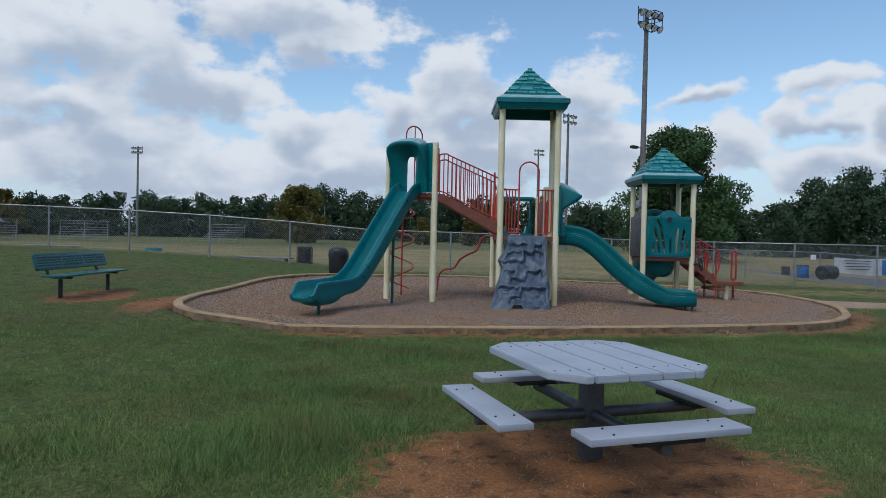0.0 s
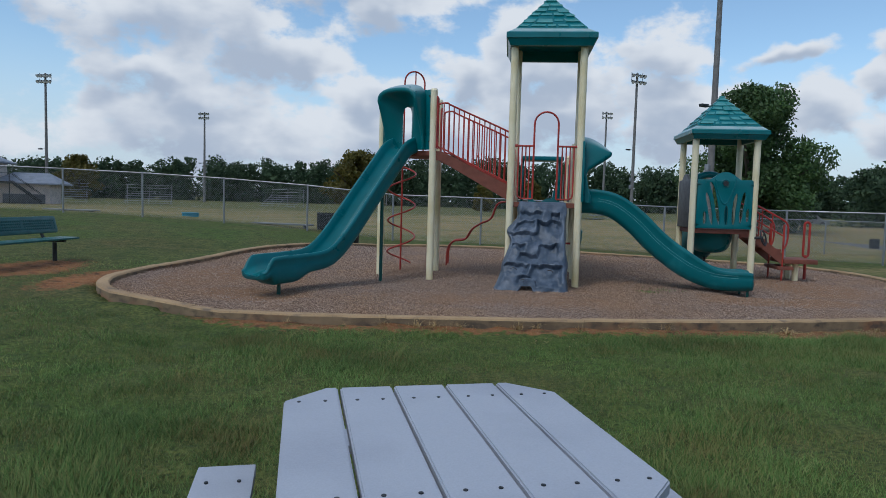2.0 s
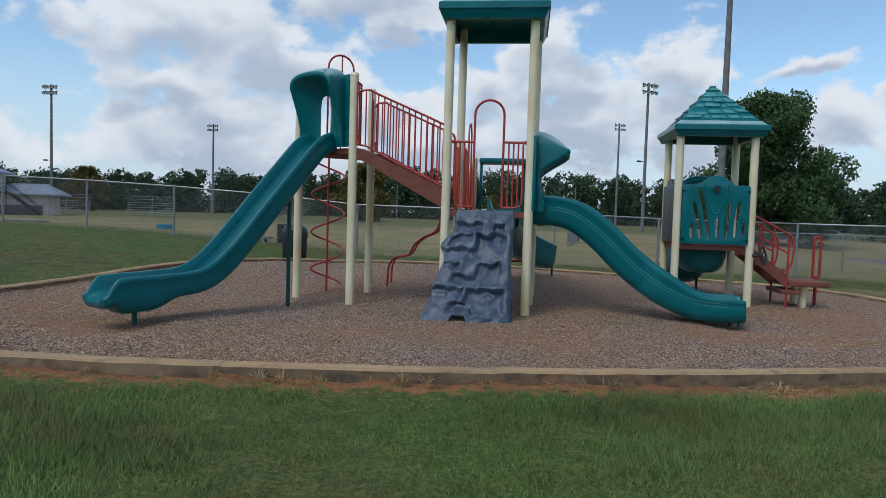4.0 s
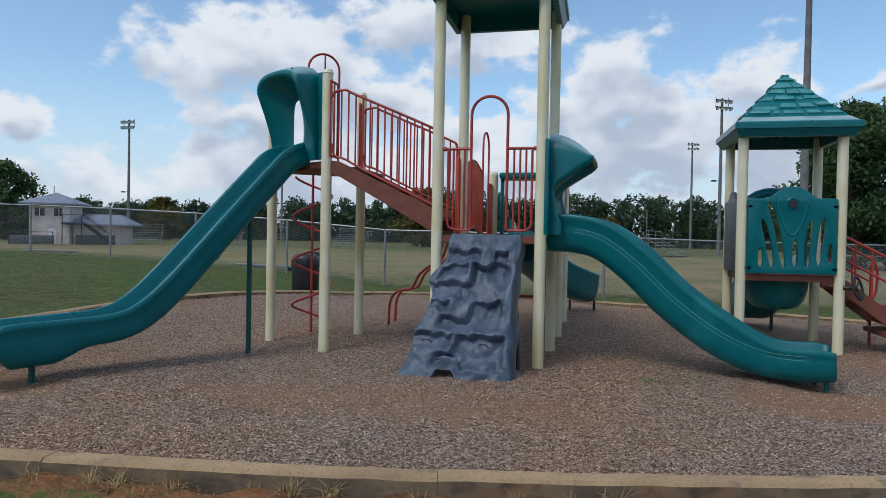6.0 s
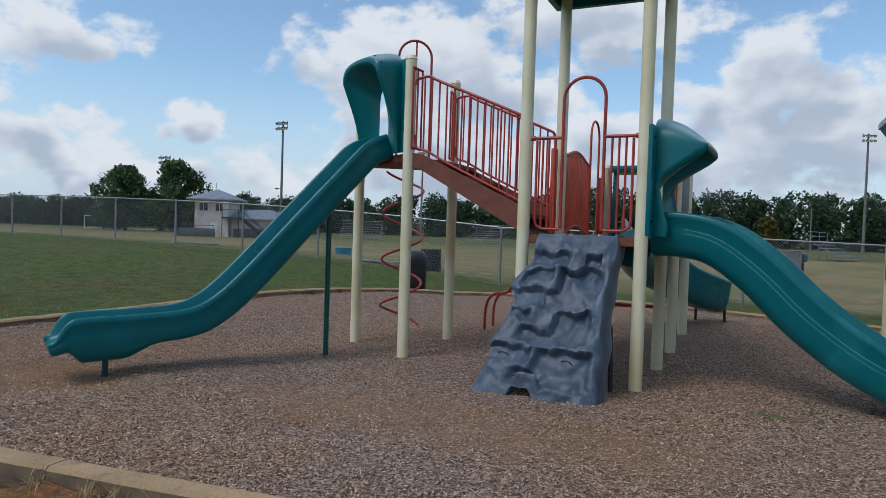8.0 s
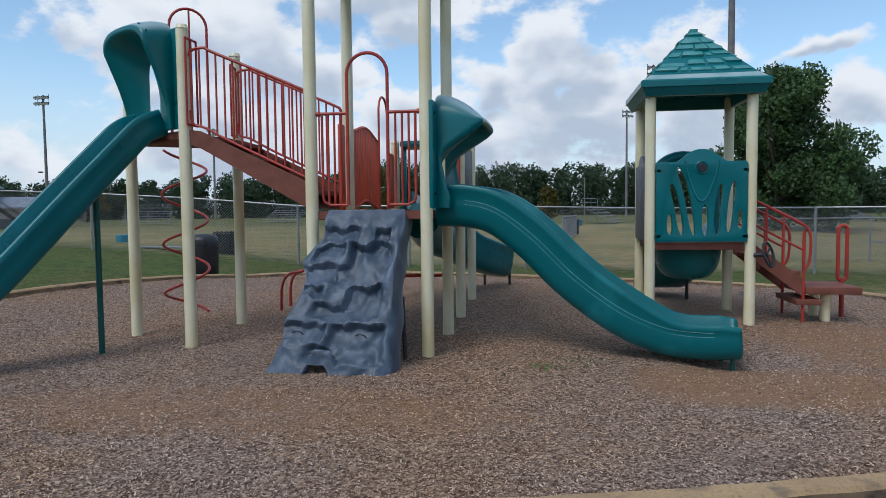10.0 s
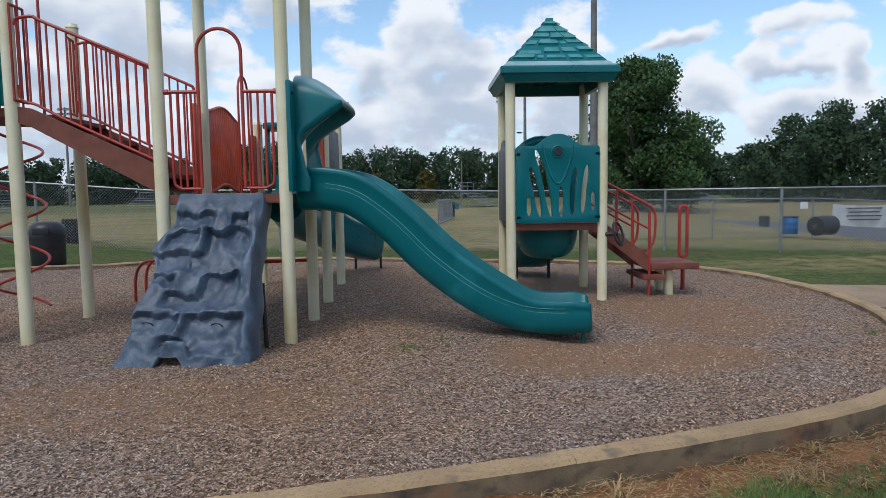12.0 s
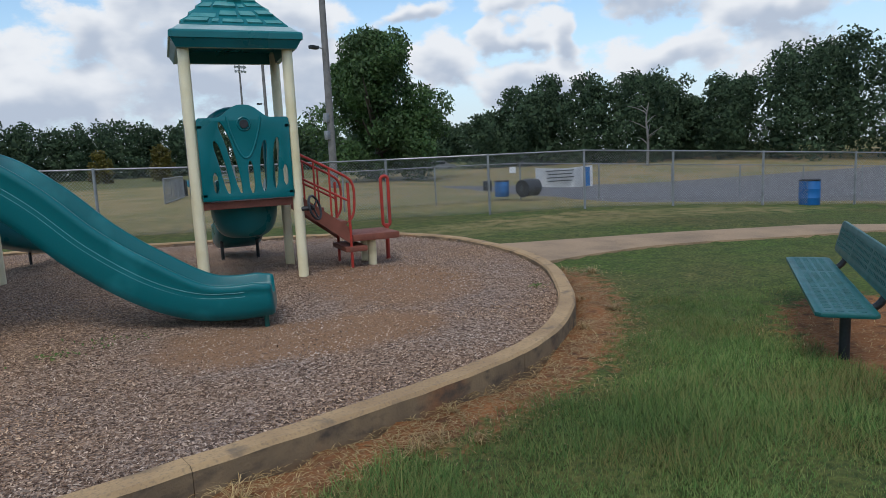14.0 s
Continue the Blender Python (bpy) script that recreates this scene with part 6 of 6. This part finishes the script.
def bleachers(x, y, turn, z=0.0):
    b = thing("bleachers", "small aluminium bleacher stand by the field", "bleachers", (x, y, z), turn, group="bleachers")
    for i in range(5):
        part("seat", box((6.0, 0.3, 0.06), (0, 0.6 * i, 0.45 + 0.32 * i), 0.0), GALV, b)
        part("foot_board", box((6.0, 0.3, 0.05), (0, 0.6 * i - 0.3, 0.15 + 0.32 * i), 0.0), GALV, b)
    for sx in (-2.8, 0, 2.8):
        bm = tube([(sx, 0, 0), (sx, 0, 0.45)], 0.03, 5)
        tube([(sx, 2.4, 0), (sx, 2.4, 2.6)], 0.03, 5, bm)
        tube([(sx, 0, 0.4), (sx, 2.4, 1.7)], 0.03, 5, bm)
        part("support", bm, GALV, b)
    bm = tube([(-3, 2.6, 2.6), (3, 2.6, 2.6)], 0.03, 5)
    tube([(-3, 2.6, 2.2), (3, 2.6, 2.2)], 0.03, 5, bm)
    part("back_rail", bm, GALV, b)
    return b


bleachers(-47.5, 88, 25)
bleachers(-58.5, 86, 30)
bleachers(-33, 98, -15)
bleachers(10.9, 78, 72)


def goal(x, y, turn, z=0.0):
    g = thing("soccer_goal", "white tube-frame soccer goal on the far field", "goal", (x, y, z), turn, group="soccer goals")
    w, h, d = 5.0, 2.2, 2.0
    part("crossbar", tube([(-w / 2, 0, 0), (-w / 2, 0, h), (w / 2, 0, h), (w / 2, 0, 0)], 0.07, 6), WHITE, g)
    for s in (-1, 1):
        part("side_frame", tube([(s * w / 2, 0, h), (s * w / 2, d, 0.0), (s * w / 2, 0, 0)], 0.05, 6), WHITE, g)
    part("back_bar", tube([(-w / 2, d, 0), (w / 2, d, 0)], 0.05, 6), WHITE, g)
    return g


goal(-104.5, 90.5, 55)
goal(-100.5, 96.0, 55)


# ---- players' benches, bins, tubs beyond the fence ----
def plank_bench(x, y, turn, length, z):
    b = thing("players_bench", "plain weathered plank bench by the field fence", "bench", (x, y, z), turn, group="players' benches")
    part("seat", box((length, 0.26, 0.05), (0, 0, 0.45), 0.008), GALV, b)
    for s in (-1, 1):
        part("leg", box((0.06, 0.22, 0.62), (s * (length / 2 - 0.25), 0, 0.12), 0.005), GREY_STEEL, b)


plank_bench(-14.9, 25.4, 3, 2.05, 0.38)
plank_bench(-6.72, 24.9, -14, 2.4, 0.13)


def mesh_barrel(x, y, r, h, label, z=None):
    """An open basket of dark flat bars with hoops and a liner."""
    b = thing("litter_bin", label, "bin", (x, y, gz(x, y) if z is None else z))
    part("liner", tube([(0, 0, 0.03), (0, 0, h * 0.93)], r * 0.9, 16), BLACK, b)
    for k in range(14):
        a = 2 * math.pi * k / 14
        part("slat", box((0.06, 0.015, h), (math.cos(a) * r, math.sin(a) * r, h / 2), 0.0, pose(0, 0, 0, 0, 0, math.degrees(a) + 90)), DARK_STEEL, b)
    for z in (0.05, h * 0.5, h - 0.03):
        part("hoop", tube([(math.cos(a) * r, math.sin(a) * r, z) for a in np.linspace(0, 2 * math.pi, 21)], 0.014, 5), DARK_STEEL, b)
    return b


mesh_barrel(-5.17, 24.95, 0.29, 0.82, "dark slatted steel litter bin behind the fence", 0.2)
mesh_barrel(5.4, 49, 0.36, 0.95, "dark slatted steel litter bin on the field", 0)
mesh_barrel(19.3, 37.5, 0.21, 0.56, "dark slatted steel litter bin on the dry field", -0.3)


def dome_bin(x, y):
    b = thing("litter_bin", "black plastic litter bin with a domed lid on the grass", "bin", (x, y, gz(x, y)))
    b.matrix_basis = b.matrix_basis @ Matrix.Scale(0.84, 4)
    part("body", tube([(0, 0, 0), (0, 0, 0.03), (0, 0, 0.72)], 0.31, 20, r2=0.35), BLACK, b)
    part("rim", tube([(0, 0, 0.70), (0, 0, 0.76)], 0.37, 20), BLACK, b)
    secs = [[Vector((math.cos(a) * r, math.sin(a) * r, z)) for a in np.linspace(0, 2 * math.pi, 20, endpoint=False)] for r, z in ((0.36, 0.76), (0.36, 0.86), (0.33, 0.96), (0.25, 1.03), (0.12, 1.06))]
    lid = part("lid", loft(secs), BLACK, b)
    part("flap", box((0.34, 0.03, 0.14), (0.05, -0.345, 0.86), 0.01), DARK_STEEL, lid)


dome_bin(-3.12, 19.95)


def barrel(x, y, z, r, h, label):
    b = thing("barrel", label, "barrel", (x, y, z))
    secs = [[Vector((math.cos(a) * r * k, math.sin(a) * r * k, q * h)) for a in np.linspace(0, 2 * math.pi, 20, endpoint=False)]
            for k, q in ((0.93, 0), (0.97, 0.03), (1.0, 0.32), (1.02, 0.34), (1.0, 0.36), (1.0, 0.64), (1.02, 0.66), (1.0, 0.68), (0.97, 0.95), (0.95, 0.97))]
    part("body", loft(secs), BLUE, b)
    part("rim", tube([(math.cos(a) * r * 0.98, math.sin(a) * r * 0.98, h * 0.98) for a in np.linspace(0, 2 * math.pi, 21)], 0.022, 6), BLACK, b)


barrel(21.6, 21.4, gz(21.6, 21.4) - 0.05, 0.28, 0.78, "blue plastic drum used as a litter bin")
barrel(14.75, 27.3, gz(14.75, 27.3) + 0.12, 0.24, 0.52, "blue plastic drum beyond the fence")
def plastic_tub(x, y, z, label):
    t = thing("plastic_tub", label, "tub", (x, y, z))
    secs = [[Vector((math.cos(a) * r, math.sin(a) * r, h)) for a in np.linspace(0, 2 * math.pi, 16, endpoint=False)] for r, h in ((0.34, 0), (0.4, 0.1), (0.43, 0.5), (0.45, 0.54), (0.4, 0.52))]
    part("body", loft(secs), CYAN, t)
    part("rim", tube([(math.cos(a) * 0.44, math.sin(a) * 0.44, 0.53) for a in np.linspace(0, 2 * math.pi, 17)], 0.02, 6), CYAN, t)


plastic_tub(-15.7, 36.2, gz(-15.7, 36.2), "cyan plastic tub lying on the field grass")
plastic_tub(6.8, 70.0, gz(6.8, 70.0), "small cyan plastic tub beside the bleachers")

gate = thing("fence_gate", "open galvanised chain-link gate standing ajar on the field", "gate", (4.5, 40.1, 0.0), world=True)
part("gate_frame", tube([(4.5, 40.1, 0.05), (4.5, 40.1, 1.15), (5.5, 47.0, 1.15), (5.5, 47.0, 0.05), (4.5, 40.1, 0.05)], 0.03, 6), GALV, gate)
for k in (0.33, 0.66):
    part("stile", tube([(4.5 + k, 40.1 + 6.9 * k, 0.05), (4.5 + k, 40.1 + 6.9 * k, 1.15)], 0.025, 6), GALV, gate)
wire = chain_link((4.5, 40.1), (5.5, 47.0), 0.03, 0.03, 1.08, None)
wire.parent, wire.matrix_parent_inverse = gate, WORLD[gate]
# banner, notice and rolled cover on the far fence
banner = thing("banner", "white printed banner with unreadable text tied to the far fence", "banner", (15.7, 26.72, 0), -5.5, world=False)
secs = []
for i in range(25):
    k = i / 24
    sag = 0.06 * math.sin(math.pi * k)
    o = 0.04 * math.sin(k * 17) * (0.4 + k)
    secs.append([Vector((2.05 * k, o, 1.03 - sag)), Vector((2.05 * k, o * 1.6 + 0.03, 0.42 - 0.10 * k - sag * 0.5)), Vector((2.05 * k, o * 1.6 + 0.035, 0.42 - 0.10 * k - sag * 0.5)), Vector((2.05 * k, o + 0.006, 1.03 - sag))])
part("cloth", loft(secs), CLOTH, banner)
for i in range(4):
    part("text_bar", box((1.0 - 0.12 * (i % 2), 0.012, 0.035), (0.85, -0.07, 0.9 - 0.11 * i), 0.0), GREY_STEEL, banner)
part("blue_strip", box((0.16, 0.012, 0.62), (1.85, -0.08, 0.66), 0.0), BLUE, banner)
sign = thing("notice", "small white notice fixed to the far fence", "sign", (14.95, 26.9, 0.9))
part("board", box((0.22, 0.02, 0.2), (0, 0, 0.1), 0.004), WHITE, sign)
roll = thing("rolled_cover", "black rolled field cover standing at the far fence", "rolled tarp", (15.3, 26.5, gz(15.3, 26.5)))
part("cover", tube(smooth_line([(-0.3, -0.12, 0.40), (0, 0, 0.43), (0.3, 0.08, 0.41)], 5), 0.28, 22), BLACK, roll)
part("core", tube([(-0.36, -0.14, 0.40), (0.36, 0.1, 0.41)], 0.07, 12), GREY_STEEL, roll)


# ---- parked vehicles far off under the trees ----
def vehicle(x, y, turn, material, h=1.5, L=4.4, label=""):
    v = thing("car", label, "car", (x, y, -0.35), turn, group="parked vehicles")
    w = 0.88
    prof = [(-L / 2, 0.35), (-L / 2, 0.85), (-L / 2 + 0.5, 0.95), (-L / 2 + 0.9, h), (L / 2 - 1.5, h), (L / 2 - 0.9, 0.98), (L / 2 - 0.1, 0.86), (L / 2, 0.35)]
    part("body", loft([[Vector((a, s, b)) for a, b in prof] for s in (-w, -w * 0.96, w * 0.96, w)]), material, v)
    part("side_window", box((L * 0.42, 2 * w + 0.02, 0.34), (-0.25, 0, h - 0.28), 0.02), GLASS_DARK, v)
    for sx in (-L / 2 + 0.85, L / 2 - 0.85):
        for sy in (-w, w):
            wh = part("wheel", tube([(sx, sy - 0.1, 0.32), (sx, sy + 0.1, 0.32)], 0.32, 14), BLACK, v)
            part("rim", tube([(sx, sy - 0.11, 0.32), (sx, sy + 0.11, 0.32)], 0.18, 10), GALV, wh)


vehicle(37.5, 88, -5, GALV, 1.4, 4.2, "pale grey car parked under far trees")
vehicle(45.0, 76, 15, GREY_STEEL, 1.5, 4.4, "grey car parked at the edge of the woods")


# ---- grass, straw and chips ----
def turf():
    """Coarse mown blades, longer and thicker in clumps, over the lawn that the walk crosses."""
    rng = np.random.default_rng(31)
    n = 1080000
    m = n // 5
    x = np.concatenate([rng.uniform(-8, 11, n - 3 * m), rng.uniform(3.2, 9.6, m), rng.uniform(-3.2, 5.5, m), rng.uniform(-2.5, 7.0, m)])
    y = np.concatenate([1.8 + 12.4 * rng.uniform(0, 1, n - 3 * m), rng.uniform(9.0, 13.0, m), rng.uniform(1.8, 6.5, m), rng.uniform(5.0, 10.2, m)])
    fade = smoothstep(-8, -5, x) * (1 - smoothstep(9.5, 11, x)) * smoothstep(1.8, 2.6, y) * (1 - smoothstep(11.8, 14.2, y))
    g = rng.normal(0, 1, (64, 64))
    for _ in range(2):
        g = (g + np.roll(g, 1, 0) + np.roll(g, -1, 0) + np.roll(g, 1, 1) + np.roll(g, -1, 1)) / 2.6
    jx, jy = x + rng.normal(0, 0.13, n), y + rng.normal(0, 0.13, n)
    tuft = g[(x * 7.3 + rng.normal(0, 0.12, n)).astype(int) % 64, (y * 7.3 + rng.normal(0, 0.12, n)).astype(int) % 64]
    clump = np.clip(0.28 * tuft + g[(jx * 2.7).astype(int) % 64, (jy * 2.7).astype(int) % 64] * 0.5, -0.7, 1.2)
    keep = ~inside_kerb(x, y) & (kerb_distance(x, y) > 0.06)
    keep &= rng.uniform(0, 1, n) < np.clip(1.15 - 1.5 * bare_at(x, y), 0.0, 1) * fade * (0.72 + 0.5 * clump)
    x, y, clump = x[keep], y[keep], np.clip(clump[keep], 0, 1.2)
    n = len(x)
    z = ground_z(x, y) - 0.005
    a = rng.uniform(0, 2 * np.pi, n)
    h = rng.uniform(0.016, 0.046, n) * (1 + 1.0 * clump) * (1 + 1.1 * (rng.uniform(0, 1, n) > 0.985))
    lean = rng.uniform(0.25, 1.25, n) * h
    w = rng.uniform(0.0014, 0.0028, n) * (1 + 0.3 * clump)
    p = np.stack([x, y, z], -1)
    s = np.stack([-np.sin(a) * w, np.cos(a) * w, 0 * a], -1)
    b = a + rng.uniform(-0.7, 0.7, n)
    tip = p + np.stack([np.cos(b) * lean, np.sin(b) * lean, h], -1)
    return tagged(quads_mesh("grass", np.stack([p - s, p + s, tip], 1), 3, BLADE), "coarse mown green grass blades, clumped", "grass", kind="stuff")


turf()


def straw():
    """Dry tufts of arching blades against the kerb, and loose straw on the clay."""
    rng = np.random.default_rng(32)
    base, spread, length = [], [], []
    k = np.array(KERB)
    for px, py in k:
        if not (py < 15 and px > -3.5):
            continue
        out = np.array([px - 2.3, py - 15.5])
        out = out / np.linalg.norm(out)
        chance = 0.08 + 0.75 * math.exp(-((px - 0.8) / 1.1) ** 2) + 0.05 * (px > 4.0)
        for _ in range(3):
            if rng.uniform() < chance:
                c = np.array([px, py]) + out * rng.uniform(0.03, 0.12 if px < 3 else 0.45) + rng.normal(0, 0.06, 2)
                m = rng.integers(25, 60)
                base.append(np.repeat(c[None], m, 0) + rng.normal(0, 0.022, (m, 2)))
                length.append(np.full(m, rng.uniform(0.09, 0.2)) * rng.uniform(0.5, 1.1, m))
                spread.append(rng.uniform(0.25, 1.5, m) if px < 4 else rng.uniform(0.9, 1.5, m))
    for (cx, cy, rx, ry, m) in ((1.0, 4.1, 0.9, 0.7, 600), (9.75, 10.9, 0.6, 0.7, 700)):
        base.append(np.stack([rng.normal(cx, rx, m), rng.normal(cy, ry, m)], -1))
        length.append(rng.uniform(0.02, 0.08, m))
        spread.append(rng.uniform(1.25, 1.55, m))
    for px, py in k:
        if py < 15 and px > -1.5:
            m = 40 if px < 3 else 150
            out = np.array([px - 2.3, py - 15.5])
            out = out / np.linalg.norm(out)
            base.append(np.array([px, py]) + out * (0.03 + np.abs(rng.normal(0, 0.28, (m, 1)))) + rng.normal(0, 0.1, (m, 2)))
            length.append(rng.uniform(0.03, 0.10, m))
            spread.append(rng.uniform(1.38, 1.56, m))
    c, L, th = np.concatenate(base), np.concatenate(length), np.concatenate(spread)
    keep = ~inside_kerb(c[:, 0], c[:, 1])
    c, L, th = c[keep], L[keep], th[keep]
    n = len(c)
    a = rng.uniform(0, 6.28, n)
    h = np.stack([np.cos(a), np.sin(a), 0 * a], -1)
    s = np.stack([-np.sin(a), np.cos(a), 0 * a], -1) * 0.0024
    p0 = np.concatenate([c, (ground_z(c[:, 0], c[:, 1]) + 0.006)[:, None]], 1)
    up = np.array([0, 0, 1.0])
    p1 = p0 + (h * np.sin(th * 0.55)[:, None] + up * (np.cos(th * 0.55) * np.where(th > 1.35, 0.3, 1.0))[:, None]) * (L * 0.5)[:, None]
    p2 = p1 + (h * np.sin(np.minimum(th * 1.5, 1.9))[:, None] + up * np.cos(np.minimum(th * 1.5, 1.9))[:, None]) * (L * 0.5)[:, None]
    p2[:, 2] = np.maximum(p2[:, 2], p0[:, 2] + 0.004)
    q = np.concatenate([np.stack([p0 - s, p0 + s, p1 + s, p1 - s], 1), np.stack([p1 - s, p1 + s, p2 + s * 0.3, p2 - s * 0.3], 1)])
    return tagged(quads_mesh("dry_straw", q, 4, STRAW), "dry straw tufts along the kerb and on clay", "dry grass", kind="stuff")


straw()


def chips():
    rng = np.random.default_rng(33)
    n = 440000
    x, y = rng.uniform(-5, 9.4, n), 9.8 + 11 * rng.uniform(0, 1, n) ** 1.7
    keep = inside_kerb(x, y) & (kerb_distance(x, y) > KERB_W + 0.02) & (rng.uniform(0, 1, n) > 0.4 * worn_at(x, y))
    x, y = x[keep], y[keep]
    n = len(x)
    z = ground_z(x, y) + 0.085 + 0.02 * np.sin(x * 1.7 + 1) * np.cos(y * 1.3) + rng.uniform(0.0, 0.016, n)
    for cx, cy in ((-2.4, 11.6), (5.5, 14.0)):
        z -= 0.04 * patch(x, y, cx, cy, 0.6, 0.6)
    a, ti = rng.uniform(0, 6.28, n), rng.normal(0, 0.35, n)
    u = np.stack([np.cos(a) * np.cos(ti), np.sin(a) * np.cos(ti), np.sin(ti)], -1) * rng.uniform(0.0035, 0.0135, (n, 1))
    v = np.stack([-np.sin(a), np.cos(a), rng.normal(0, 0.35, n)], -1) * rng.uniform(0.0018, 0.0048, (n, 1))
    p = np.stack([x, y, z], -1)
    return tagged(quads_mesh("wood_chips", np.stack([p - u - v, p + u - v * 0.6, p + u * 0.9 + v, p - u + v * 0.8], 1), 4, CHIP), "loose grey-brown wood chips on the bed", "wood chips", kind="stuff")


chips()


# ---- weeds on the bed and in the lawn ----
def weed(x, y, z, seed, r):
    rng = np.random.default_rng(seed)
    w = thing("weed", "small green weed sprouting from the ground", "plant", (x, y, z), group="weeds")
    c = rng.normal(0, 1, (60, 3)) * (r, r * 0.7, 0.008) + (0, 0, 0.022)
    tagged(quads_mesh("leaf_tuft", leaf_quads(rng, c, 0.015, 0.006), 4, BLADE, w), kind="stuff")


weed(3.55, 13.7, bed_z(3.55, 13.7), 1, 0.11)
weed(3.95, 13.95, bed_z(3.95, 13.95), 2, 0.16)
weed(8.1, 13.9, bed_z(8.1, 13.9), 3, 0.05)
